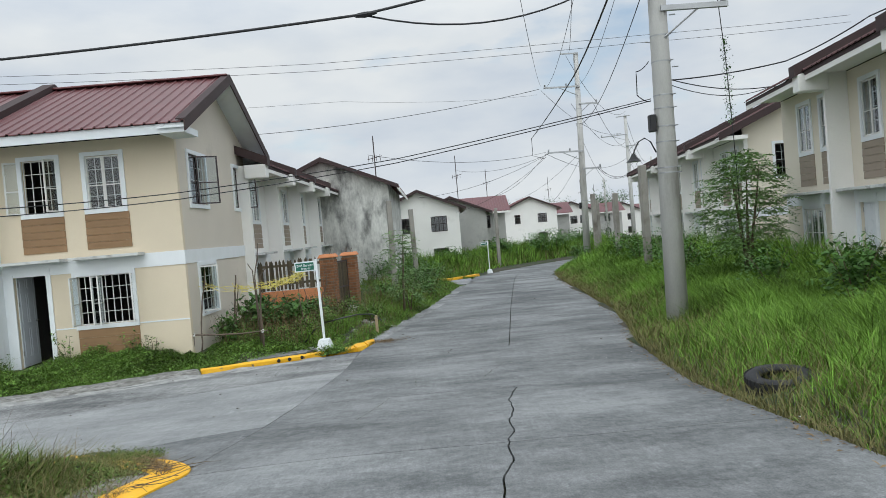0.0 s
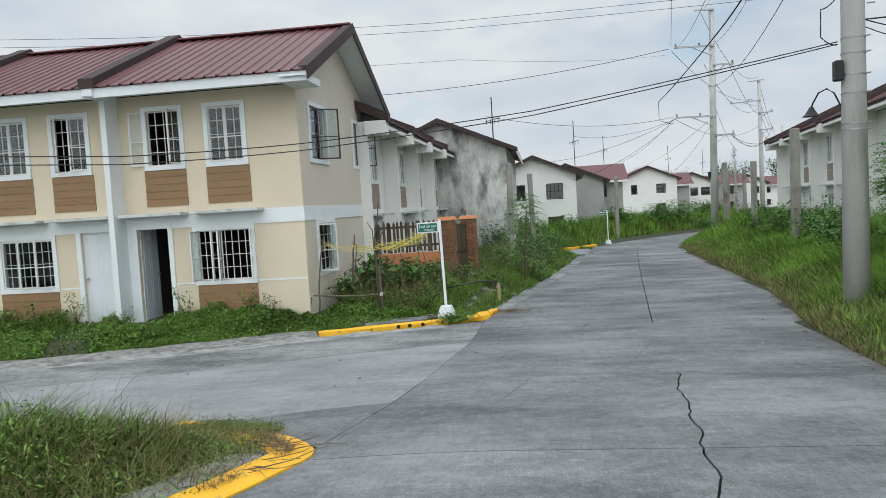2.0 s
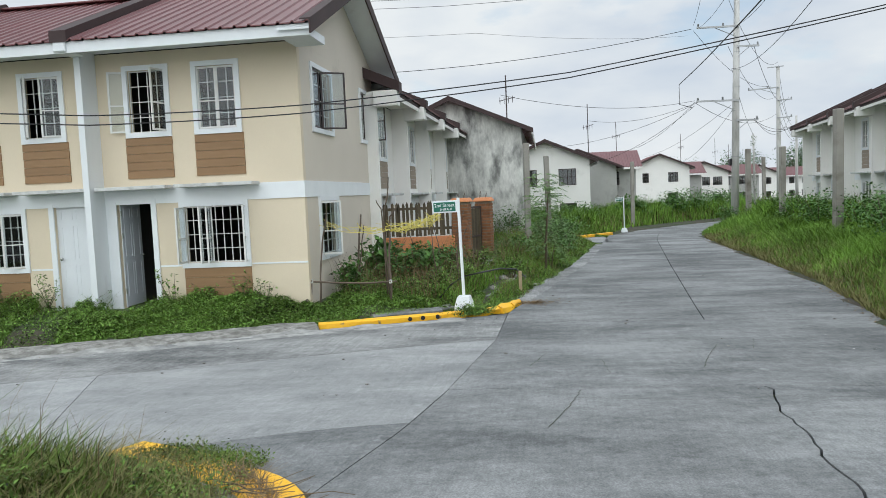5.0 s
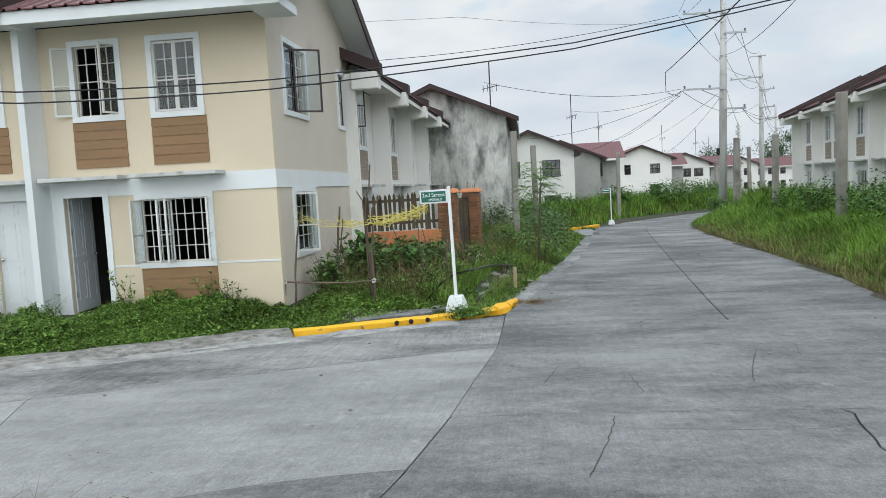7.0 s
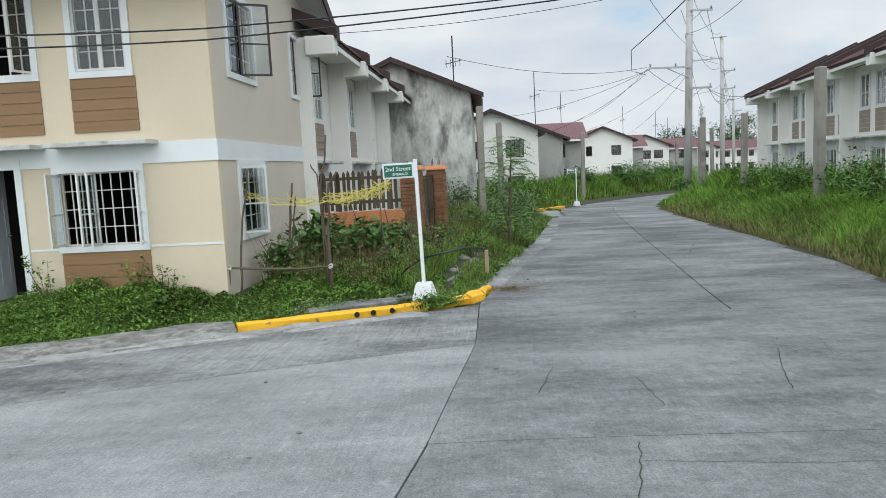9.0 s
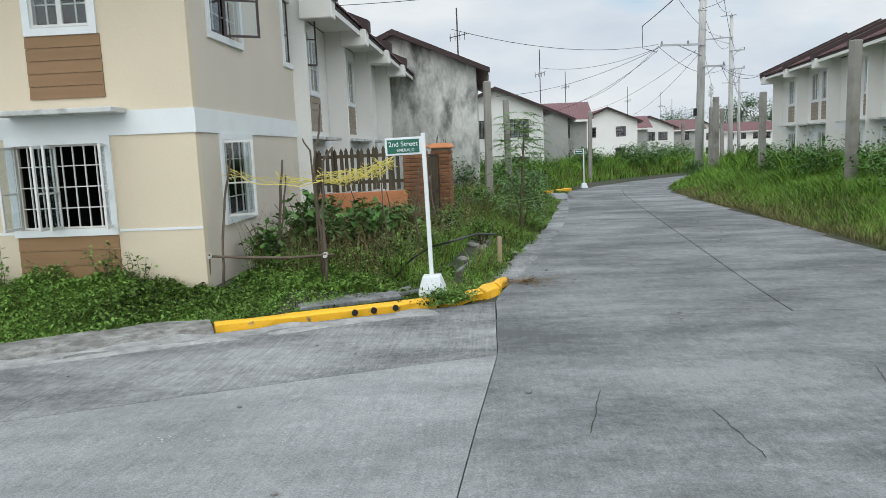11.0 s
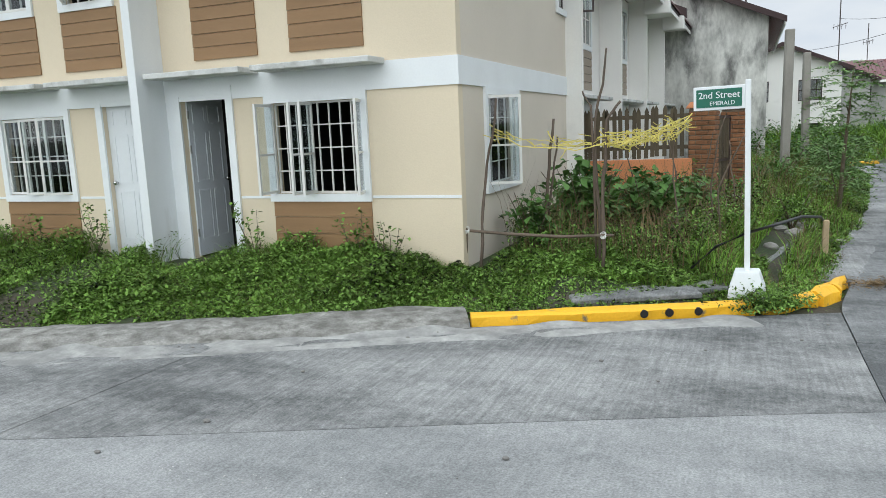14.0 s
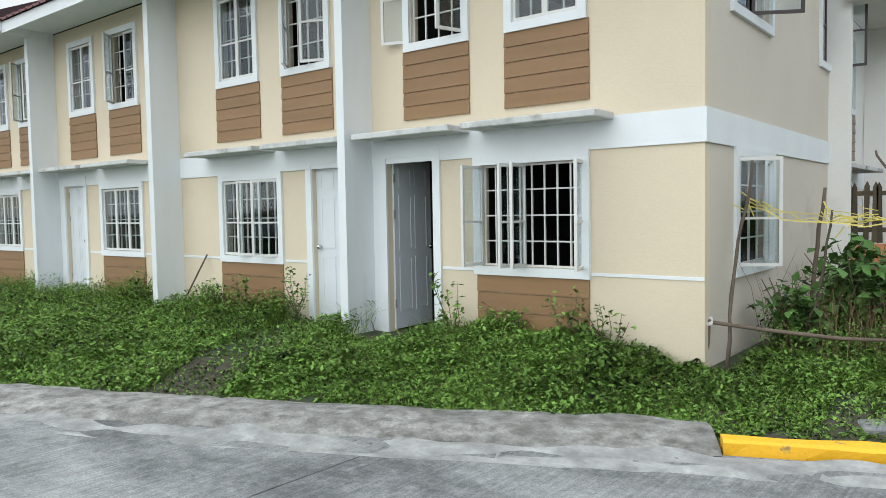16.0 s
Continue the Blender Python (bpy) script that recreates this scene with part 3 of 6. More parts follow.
def door(owner, m, x0, x1, z1, angle, hinge_left, leaf_mat, frame_mat):
    d = part("door", turned(frame_bars(x0 - 0.10, x1 + 0.10, -0.25, z1 + 0.10, -0.03, -0.001, 0.10), m), frame_mat, owner)
    wide = x1 - x0
    leaf = bmesh.new()
    add_box(leaf, 0, wide, -0.02, 0.02, 0.0, z1 - 0.01, None, 0.004)
    for px0, px1 in ((0.12, 0.46), (0.54, 0.88)):
        for pz0, pz1 in ((0.10, 0.42), (0.47, 0.79), (0.84, 0.95)):
            for s in (-1, 1):
                y0, y1 = (0.018, 0.026) if s > 0 else (-0.026, -0.018)
                bm2 = frame_bars(px0 * wide, px1 * wide, pz0 * z1, pz1 * z1, y0, y1, 0.022)
                me = bpy.data.meshes.new("tmp")
                bm2.to_mesh(me)
                bm2.free()
                leaf.from_mesh(me)
                bpy.data.meshes.remove(me)
    hx = x0 if hinge_left else x1
    flip = Matrix.Diagonal((1 if hinge_left else -1, 1, 1, 1))
    turn = m @ Matrix.Translation((hx, 0.08, 0)) @ Matrix.Rotation(radians(angle), 4, "Z") @ flip
    turned(leaf, turn)
    bmesh.ops.recalc_face_normals(leaf, faces=leaf.faces)
    part("leaf", leaf, leaf_mat, d)
    for s in (-1, 1):
        knob = bmesh.new()
        bmesh.ops.create_uvsphere(knob, u_segments=10, v_segments=6, radius=0.032, matrix=Matrix.Translation((wide - 0.07, s * 0.06, 0.95)))
        add_box(knob, wide - 0.08, wide - 0.06, min(s * 0.02, s * 0.06), max(s * 0.02, s * 0.06), 0.94, 0.96)
        part("handle", turned(knob, turn), chrome, d, "round chrome door knob", True)
    for hz in (0.25, 1.3, 1.72):
        part("hinge", turned(box(-0.012, 0.012, -0.032, -0.021, hz, hz + 0.1), turn), steel, d)
    return d


def gable_wall(x0, x1, holes, deep=DEEP, top=None):
    """An end wall, x0 to x1 thick, with a pointed top, holes given in (y, z)."""
    bm = turned(holed_wall(0.131, deep - 0.131, -0.4, EAVE - 0.1, x0, x1, holes), SIDE)
    peak = TOP - 0.125 if top is None else top
    side = peak - PITCH * deep / 2
    a = [bm.verts.new((x, y, z)) for x in (x0, x1) for y, z in ((0.0, EAVE - 0.099), (deep, EAVE - 0.099), (deep, side), (deep / 2, peak), (0.0, side))]
    bm.faces.new(a[4::-1])
    bm.faces.new(a[5:])
    for k in range(5):
        bm.faces.new((a[k], a[(k + 1) % 5], a[5 + (k + 1) % 5], a[5 + k]))
    bmesh.ops.recalc_face_normals(bm, faces=bm.faces)
    return bm


def ribbed(x0, x1, y_eave, y_ridge, z_eave, z_ridge, rib=0.245):
    """A roof plane of ribbed sheet, with a little thickness."""
    n = max(2, round((x1 - x0) / rib))
    prof = []
    for k in range(n):
        a = x0 + (x1 - x0) * k / n
        w = (x1 - x0) / n
        prof += [(a, 0.0), (a + w * 0.72, 0.0), (a + w * 0.79, 0.03), (a + w * 0.93, 0.03)]
    prof.append((x1, 0.0))
    bm = bmesh.new()
    rows = []
    for drop in (0.0, -0.02):
        rows.append([(bm.verts.new((x, y_eave, z_eave + h + drop)), bm.verts.new((x, y_ridge, z_ridge + h + drop))) for x, h in prof])
    for a, b in zip(rows[0], rows[0][1:]):
        bm.faces.new((a[0], b[0], b[1], a[1]))
    for a, b in zip(rows[1], rows[1][1:]):
        bm.faces.new((a[0], a[1], b[1], b[0]))
    for k in range(len(prof) - 1):
        bm.faces.new((rows[0][k][0], rows[1][k][0], rows[1][k + 1][0], rows[0][k + 1][0]))
    bmesh.ops.recalc_face_normals(bm, faces=bm.faces)
    return bm


def sloped(x0, x1, y0, y1, lift0, lift1, deep=DEEP, ends=True):
    """A bar that follows the roof slope from y0 up to the ridge (or y1), lifted from lift0 to lift1 above the sheet."""
    bm = bmesh.new()
    mid = deep / 2
    z_at = lambda y: TOP - PITCH * abs(y - mid)
    v = [bm.verts.new((x, y, z_at(y) + l)) for l in (lift0, lift1) for y in (y0, y1) for x in (x0, x1)]
    for q in ((0, 2, 3, 1), (4, 5, 7, 6), (0, 1, 5, 4), (2, 6, 7, 3), (0, 4, 6, 2), (1, 3, 7, 5)):
        bm.faces.new([v[i] for i in q])
    return bm


def leaves_for(kind, x0, x1, mirror):
    w = x1 - x0
    if kind == "shut":
        return [(x0, w / 2, 0), (x1, -w / 2, 0)]
    if kind == "three":
        return [(x0, w / 3, 0), (x0 + 2 * w / 3, -w / 3, 0), (x1, -w / 3, 0)]
    return kind


def townhouse(at, mirror, paint, side_paint, label, left_end=False, right_end=False, upper=("shut", "shut"), lower="three", open_door=None, panel=None, fin_left=True, detail=True, holes_right=(), side_windows=(), group="", sash_mat=None, side_left=None, fin=None, side_back=None, roof_mat=None, wide=UNIT):
    roof_paint = roof_mat or roof_red
    panel = panel or panel_brown
    fin = fin or white
    t = thing("townhouse", label, "house", at, group)
    grow = 1.0 if wide == UNIT else 1.04
    mx = (lambda a, b: (wide - b * grow, wide - a * grow)) if mirror else (lambda a, b: (a * grow, b * grow))
    I = Matrix.Identity(4)
    face = Matrix.Translation((wide, 0, 0)) @ Matrix.Rotation(radians(90), 4, "Z")
    d0, d1 = mx(0.28, 0.97)
    w0, w1 = mx(1.61, 2.77)
    u0, u1 = mx(0.675, 1.395)
    s0, s1 = mx(2.02, 2.75)
    low_z, up_z = (0.80, 1.845), (3.24, 4.37)
    part("front_wall", holed_wall(0, wide, -0.4, EAVE - 0.1, 0, 0.13, [(d0, d1, -0.12, 1.99), (w0, w1, *low_z), (u0, u1, *up_z), (s0, s1, *up_z)]), paint, t)
    part("back_wall", box(0, wide, DEEP - 0.13, DEEP, -0.4, EAVE - 0.1), side_back or side_paint, t)
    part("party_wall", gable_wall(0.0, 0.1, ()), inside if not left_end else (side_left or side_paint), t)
    part("end_wall", gable_wall(wide - 0.12, wide, holes_right), side_paint, t)
    # unseen room linings and floors, near black so the openings read as shaded
    if detail:
        part("inner_shade_lining", box(wide - 0.125, wide - 0.121, 0.13, DEEP - 0.13, -0.1, 0.8), inside, t)
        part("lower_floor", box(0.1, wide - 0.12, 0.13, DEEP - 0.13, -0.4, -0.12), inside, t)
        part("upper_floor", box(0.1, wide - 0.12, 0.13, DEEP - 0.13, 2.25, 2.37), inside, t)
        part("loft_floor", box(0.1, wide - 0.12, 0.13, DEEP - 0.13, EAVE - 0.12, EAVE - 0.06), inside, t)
        part("back_shade_lining", box(0.1, wide - 0.12, DEEP - 0.15, DEEP - 0.132, -0.12, 4.6), inside, t)
    # storey band, white surround of the openings, thin groove line
    part("band", holed_wall(0, wide + (0.02 if right_end else 0), 1.93, 2.226, -0.02, -0.001, []), trim_white, t)
    if right_end:
        part("band", turned(box(0.0, DEEP, -0.02, -0.001, 1.93, 2.226), face), trim_white, t)
    e0, e1 = mx(0.06, 0.18)
    part("door_reveal", box(e0, e1, -0.012, -0.001, -0.35, 1.93), trim_white, t)
    a0, a1 = mx(1.08, 1.50)
    b0, b1 = mx(2.87, wide / grow)
    for g0, g1 in ((a0, a1), (b0, b1)):
        part("groove_line", box(g0, g1, -0.008, -0.001, 0.745, 0.775), trim_white, t)
    # brown lap panels
    for (q0, q1), (z0, z1) in ((mx(1.55, 2.85), (-0.25, 0.73)), (mx(0.565, 1.48), (2.40, 3.16)), (mx(1.92, 2.86), (2.40, 3.16))):
        step = (z1 - z0) / 5
        for k in range(5):
            bm = bmesh.new()
            za, zb = z0 + k * step, z0 + (k + 1) * step - 0.006
            v = [bm.verts.new(c) for c in ((q0, -0.022, za), (q1, -0.022, za), (q1, -0.012, zb), (q0, -0.012, zb), (q0, 0.0, za), (q1, 0.0, za), (q1, 0.0, zb), (q0, 0.0, zb))]
            for q in ((0, 1, 2, 3), (0, 4, 5, 1), (3, 2, 6, 7), (0, 3, 7, 4), (1, 5, 6, 2)):
                bm.faces.new([v[i] for i in q])
            part("panel_board", bm, panel, t)
    # windows, door, ledges
    lo = lower if not callable(lower) else lower(w0, w1)
    window(t, I, w0, w1, *low_z, leaves_for(lo, w0, w1, mirror), 7, 4, sash_mat)
    for (x0, x1), kind in (((u0, u1), upper[0]), ((s0, s1), upper[1])):
        kind = kind(x0, x1) if callable(kind) else kind
        window(t, I, x0, x1, *up_z, leaves_for(kind, x0, x1, mirror), 3, 4, sash_mat)
    # an open leaf takes the darker copy, its shade painted in
    door(t, I, d0, d1, 1.99, open_door if open_door is not None else 0, not mirror, door_shaded if open_door else door_paint, trim_white)
    for c0, c1 in (mx(0.10, 1.48), mx(1.63, 3.11)):
        part("ledge", box(c0, c1, -0.40, -0.022, 2.19, 2.255, 0.008), weathered, t, "stained concrete ledge")
    if fin_left:
        part("fin_wall", box(-0.06, 0.06, -0.46, -0.001, -0.35, 4.72), fin, t)
        if roof_mat:
            part("fin_head", box(-0.17, 0.17, -1.02, -0.4, 4.36, 4.74, 0.02), fin, t)
        else:
            part("fin_head", box(-0.12, 0.12, -0.93, -0.4, 4.60, 4.90, 0.02), fin, t)
    # roof: ribbed sheet, fascia, soffit, ridge cap, divider
    over_r, over_l = (0.55 if right_end else 0.0), (0.55 if left_end else 0.0)
    ye, mid = -0.88, DEEP / 2
    ze = TOP - PITCH * (mid - ye)
    part("roof", ribbed(-over_l, wide + over_r, ye - 0.05, mid, ze - 0.025, TOP), roof_paint, t)
    part("roof", ribbed(-over_l, wide + over_r, DEEP - ye + 0.05, mid, ze - 0.025, TOP), roof_paint, t)
    part("ridge_cap", turned(box(-over_l, wide + over_r, -0.16, 0.16, 0.0, 0.045, 0.012), Matrix.Translation((0, mid, TOP + 0.005))), roof_paint, t)
    for y0, y1 in ((ye, ye + 0.03), (DEEP - ye - 0.03, DEEP - ye)):
        part("fascia", box(-over_l, wide + over_r, y0, y1, ze - 0.235, ze - 0.045), fin, t)
        if roof_mat:
            part("eave_trim", box(-over_l, wide + over_r, min(y0, y1) - 0.006, max(y0, y1) + 0.006, ze - 0.13, ze - 0.04), roof_dark, t)
    part("soffit", box(-over_l, wide + over_r * 0.2, ye + 0.03, 0.0, ze - 0.10, ze - 0.07), fin, t)
    part("soffit", box(-over_l, wide + over_r * 0.2, DEEP, DEEP - ye - 0.03, ze - 0.10, ze - 0.07), fin, t)
    if fin_left:
        part("roof_divider", sloped(-0.16, 0.16, ye - (0.2 if roof_mat else 0.06), mid, -0.05 if roof_mat else -0.03, 0.2 if roof_mat else 0.17), roof_dark, t)
        part("roof_divider", sloped(-0.16, 0.16, mid, DEEP - ye + 0.06, -0.03, 0.17), roof_dark, t)
    for flag, x in ((right_end, wide + over_r), (left_end, -over_l)):
        if not flag:
            continue
        s = 1 if x > 0 else -1
        for y0, y1 in ((ye - 0.06, mid), (mid, DEEP - ye + 0.06)):
            part("verge_cap", sloped(min(x, x + s * 0.03), max(x, x + s * 0.03), y0, y1, -0.20, 0.03), roof_dark, t)
            part("verge_cap", sloped(min(x + s * 0.03, x - s * 0.16), max(x + s * 0.03, x - s * 0.16), y0, y1, 0.031, 0.055), roof_dark, t)
            part("verge_soffit", sloped(min(x, x - s * 0.55), max(x, x - s * 0.55), y0, y1, -0.12, -0.095), fin, t)
        for y0, y1 in ((ye + 0.032, -0.002), (DEEP + 0.002, DEEP - ye - 0.032)):
            part("eave_box", box(min(x - s * 0.02, x - s * 0.55), max(x - s * 0.02, x - s * 0.55), y0, y1, ze - 0.235, ze - 0.10), fin, t)
    for y0, y1, z0, z1, lv in side_windows:
        window(t, face, y0, y1, z0, z1, leaves_for(lv, y0, y1, False), 3, 4, bar_dark if z0 > 2 else sash_mat)
    return t


ROW_A = "cream townhouses of the side street"
A0 = -5.51 - UNIT
townhouse(pose(A0, 16.34, 0.25), False, cream, taupe, "cream end townhouse with shaded open white door and red roof", right_end=True,
          upper=(lambda a, b: [(a, 0.36, -160), (b, -0.36, 75)], "shut"),
          lower=lambda a, b: [(a, 0.38, -88), ((a + b) / 2 - 0.1, -0.36, 84), ((a + b) / 2 - 0.06, 0.36, -80), (b, -0.38, 108)],
          open_door=91, group=ROW_A,
          holes_right=[(0.87, 2.04, 0.80, 1.845), (0.75, 1.96, 3.24, 4.37), (4.40, 5.25, 3.26, 4.37)],
          side_windows=[(0.87, 2.04, 0.80, 1.845, [(0.87, 0.42, -62), (2.04, -0.58, 12)]), (0.75, 1.96, 3.24, 4.37, [(0.75, 0.5, 0), (1.36, 0.5, -58)]), (4.40, 5.25, 3.26, 4.37, [(5.25, -0.42, 100), (4.4, 0.4, 0)])])
INNER = 4.0
for k, mir in ((1, True), (2, False), (3, True), (4, False), (5, True)):
    townhouse(pose(A0 - k * INNER, 16.34, 0.25), mir, cream, taupe, "cream townhouse with shut white door and red roof", group=ROW_A, left_end=k == 5, wide=INNER,
              upper=((lambda a, b: [(a, 0.34, -50), (b, -0.36, 22)]), "shut") if k in (1, 3) else ("shut", (lambda a, b: [(a, 0.34, -48), (b, -0.34, 0)])),
              lower=(lambda a, b: [(a, 0.4, 0), (a + 0.8, -0.38, 18), (b, -0.38, 40)]) if k == 1 else "three")

ROW_B = "white townhouses of the main road"
for k in range(4):
    townhouse(pose(-5.70 + 0.013 * k * UNIT, 21.35 + k * 3.74, -0.05, 0, 0, 89.3), k % 2 == 1, house_white, house_white, "white townhouse with tan panels and dark roof edge", group=ROW_B, panel=tan_panel, fin_left=True, fin=house_white, sash_mat=bar_white, left_end=False, roof_mat=roof_maroon)
ROW_D = "pale townhouses behind the verge"
LINE_D = 7.1


def row_d(start, count, z0, label, first_paint, ends, wide=UNIT):
    # seen from its front the row runs to the left as the road goes on
    a = radians(LINE_D)
    for k in range(count):
        ox = start[0] + math.sin(a) * wide * (k + 1)
        oy = start[1] + math.cos(a) * wide * (k + 1)
        first = k == 0 and ends[0]
        townhouse(pose(ox, oy, z0, 0, 0, -90 - LINE_D), k % 2 == 0, first_paint, beige_d, label, group=ROW_D, panel=tan_panel, fin=house_white,
                  right_end=first, left_end=(k == count - 1 and ends[1]), side_left=beige_d, fin_left=(k < count - 1 or ends[1]), wide=wide,
                  holes_right=[(1.0, 1.9, 3.27, 4.36)] if first else (), side_windows=[(1.0, 1.9, 3.27, 4.36, "shut")] if first else (), sash_mat=bar_white, roof_mat=roof_maroon)


row_d((7.81, 8.35), 3, 0.33, "pale beige townhouse with tan panels and white fins", beige_d, (False, False))
row_d((10.63, 25.65), 5, 0.03, "white townhouse with tan panels and dark red roof edge", house_white, (True, True), 4.1)


# ---- gable-ended houses further on ----
def gable_house(at, deep, long, paint, side, label, windows, group="", roof_mat=None):
    """A two-storey block with its gable to -y: deep across the gable, long behind it."""
    t = thing("gable_house", label, "house", at, group)
    half, over = deep / 2, 0.5
    peak = EAVE + PITCH * half
    bm = holed_wall(-half, half, -0.6, EAVE, 0, 0.13, [w for w in windows])
    v = [bm.verts.new((x, y, z)) for y in (0, 0.13) for x, z in ((-half, EAVE), (half, EAVE), (0, peak))]
    for q in ((0, 1, 2), (3, 5, 4), (0, 3, 4, 1), (1, 4, 5, 2), (2, 5, 3, 0)):
        bm.faces.new([v[i] for i in q])
    part("gable_wall", bm, paint, t)
    for x0, x1 in ((-half, -half + 0.13), (half - 0.13, half)):
        part("side_wall", box(x0, x1, 0.131, long, -0.6, EAVE), side, t)
    part("back_wall", box(-half + 0.13, half - 0.13, long - 0.13, long, -0.6, EAVE), side, t)
    for s in (-1, 1):
        bm = ribbed(0, long + 2 * over, 0, 1, 0, 0)
        for w in bm.verts:
            yy = w.co.y
            w.co = Vector((s * (half + over) * (1 - yy), w.co.x - over, peak + 0.08 - PITCH * (half + over) * (1 - yy) + w.co.z))
        bmesh.ops.recalc_face_normals(bm, faces=bm.faces)
        part("roof", bm, roof_mat or roof_red, t)
        zf = peak + 0.08 - PITCH * (half + over)
        part("fascia", box(min(s * (half + over), s * (half + over - 0.04)), max(s * (half + over), s * (half + over - 0.04)), -over, long + over, zf - 0.2, zf - 0.03), house_white, t)
        bm = bmesh.new()
        q = [bm.verts.new((x, y, z)) for y in (-over - 0.04, -over + 0.05) for x, z in ((0, peak + 0.13), (s * (half + over + 0.03), zf + 0.05), (s * (half + over + 0.03), zf - 0.14), (0, peak - 0.08))]
        for f in ((0, 1, 2, 3), (7, 6, 5, 4), (0, 4, 5, 1), (1, 5, 6, 2), (2, 6, 7, 3), (3, 7, 4, 0)):
            bm.faces.new([q[i] for i in f])
        bmesh.ops.recalc_face_normals(bm, faces=bm.faces)
        part("verge_cap", bm, roof_dark, t)
    for x0, x1, z0, z1 in windows:
        w = part("window", frame_bars(x0 - 0.07, x1 + 0.07, z0 - 0.07, z1 + 0.07, -0.03, -0.001, 0.07), house_white, t)
        n = max(2, round((x1 - x0) / 0.3))
        part("grille", frame_bars(x0, x1, z0, z1, 0.03, 0.06, 0.04, [x0 + (x1 - x0) * k / n for k in range(1, n)], ((z0 + z1) / 2,), 0.035), bar_dark, w)
        part("pane", box(x0, x1, 0.07, 0.078, z0, z1), glass, w)
    # floor in the near-black room colour, indoor shade included
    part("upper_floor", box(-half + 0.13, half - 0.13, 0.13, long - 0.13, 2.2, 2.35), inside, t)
    return t


WIN = [(-1.9, -1.2, 3.1, 4.2), (0.95, 2.05, 3.1, 4.2), (0.9, 2.0, 0.8, 1.9)]
NARROW = [(-1.3, -0.6, 3.1, 4.2), (0.85, 2.0, 3.1, 4.2), (0.9, 2.0, 0.8, 1.9)]
FAR = "white gable-ended houses along the bend"
gable_house(pose(-5.28, 36.3, 0.1), 6.2, 12, raw_wall, raw_wall, "grey unpainted cement end wall of a townhouse row", [], FAR)
gable_house(pose(-1.15, 53.35, -0.75), 5.8, 9, house_white, raw_light, "white gable house with barred dark windows and brown verge", NARROW, FAR)
gable_house(pose(11.74, 90.19, -0.72), 6.6, 10, house_white, raw_light, "white gable house with barred dark windows and brown verge", WIN, FAR)


def side_block(at, long, deep, paint, label):
    """A block whose ridge runs across the view, its long front with windows towards us."""
    wins = [(x, x + 0.9, z, z + 1.1) for x in np.arange(0.6, long - 1.2, 2.2) for z in (0.8, 3.1)]
    t = thing("terrace_block", label, "house", at, FAR)
    part("front_wall", holed_wall(0, long, -0.6, EAVE, 0, 0.13, wins), paint, t)
    for x0, x1 in ((0, 0.13), (long - 0.13, long)):
        part("end_wall", turned(box(0.131, deep, x0, x1, -0.6, EAVE), SIDE), raw_light, t)
    part("back_wall", box(0, long, deep, deep + 0.13, -0.6, EAVE), raw_light, t)
    top = EAVE + PITCH * deep / 2 + 0.1
    part("roof", ribbed(-0.5, long + 0.5, -0.7, deep / 2, top - PITCH * (deep / 2 + 0.7), top), roof_red, t)
    part("roof", ribbed(-0.5, long + 0.5, deep + 0.7, deep / 2, top - PITCH * (deep / 2 + 0.7), top), roof_red, t)
    part("fascia", box(-0.5, long + 0.5, -0.72, -0.68, top - PITCH * (deep / 2 + 0.7) - 0.2, top - PITCH * (deep / 2 + 0.7) - 0.03), house_white, t)
    for x0, x1, z0, z1 in wins:
        w = part("window", frame_bars(x0, x1, z0, z1, -0.02, 0.03, 0.06, ((x0 + x1) / 2,), ((z0 + z1) / 2,), 0.04), bar_dark, t)
        part("pane", box(x0, x1, 0.05, 0.058, z0, z1), glass, w)
    part("upper_floor", box(0.13, long - 0.13, 0.13, deep, 2.2, 2.35), inside, t)
    return t


gable_house(pose(1.46, 64.8, -0.97), 6.2, 6, raw_light, raw_light, "bare grey cement gable of a terrace", [], FAR)
side_block(pose(-2.91, 69.12, -0.82), 9.5, 5.6, raw_light, "grey cement terrace with red ribbed roof")
side_block(pose(10.1, 100.42, -1.22), 8.3, 5.6, raw_light, "grey cement terrace with red ribbed roof")
gable_house(pose(19.86, 106.24, -1.33), 6.4, 9, house_white, raw_light, "white gable house with barred dark windows and brown verge", [(-0.2, 0.8, 3.1, 4.2), (1.2, 2.4, 3.1, 4.2), (1.2, 2.4, 0.8, 1.9)], FAR)
side_block(pose(20.49, 119.3, -1.43), 10, 5.6, raw_light, "grey cement terrace with red ribbed roof")
gable_house(pose(33.25, 129.77, -1.61), 6.4, 9, house_white, raw_light, "white gable house with barred dark windows and brown verge", WIN, FAR)
side_block(pose(40.74, 147.34, -1.77), 26, 6, house_white, "white terrace with red ribbed roof far off")


# ---- grass and weeds ----
rng = np.random.default_rng(7)
GX, GY = np.array(gx), np.array(gy)
GZ = np.array([v[2] for v in gverts]).reshape(len(gy), len(gx))


def ground_at(x, y):
    i = np.clip(np.searchsorted(GX, x) - 1, 0, len(GX) - 2)
    j = np.clip(np.searchsorted(GY, y) - 1, 0, len(GY) - 2)
    u, v = (x - GX[i]) / (GX[i + 1] - GX[i]), (y - GY[j]) / (GY[j + 1] - GY[j])
    return GZ[j, i] * (1 - u) * (1 - v) + GZ[j, i + 1] * u * (1 - v) + GZ[j + 1, i] * (1 - u) * v + GZ[j + 1, i + 1] * u * v


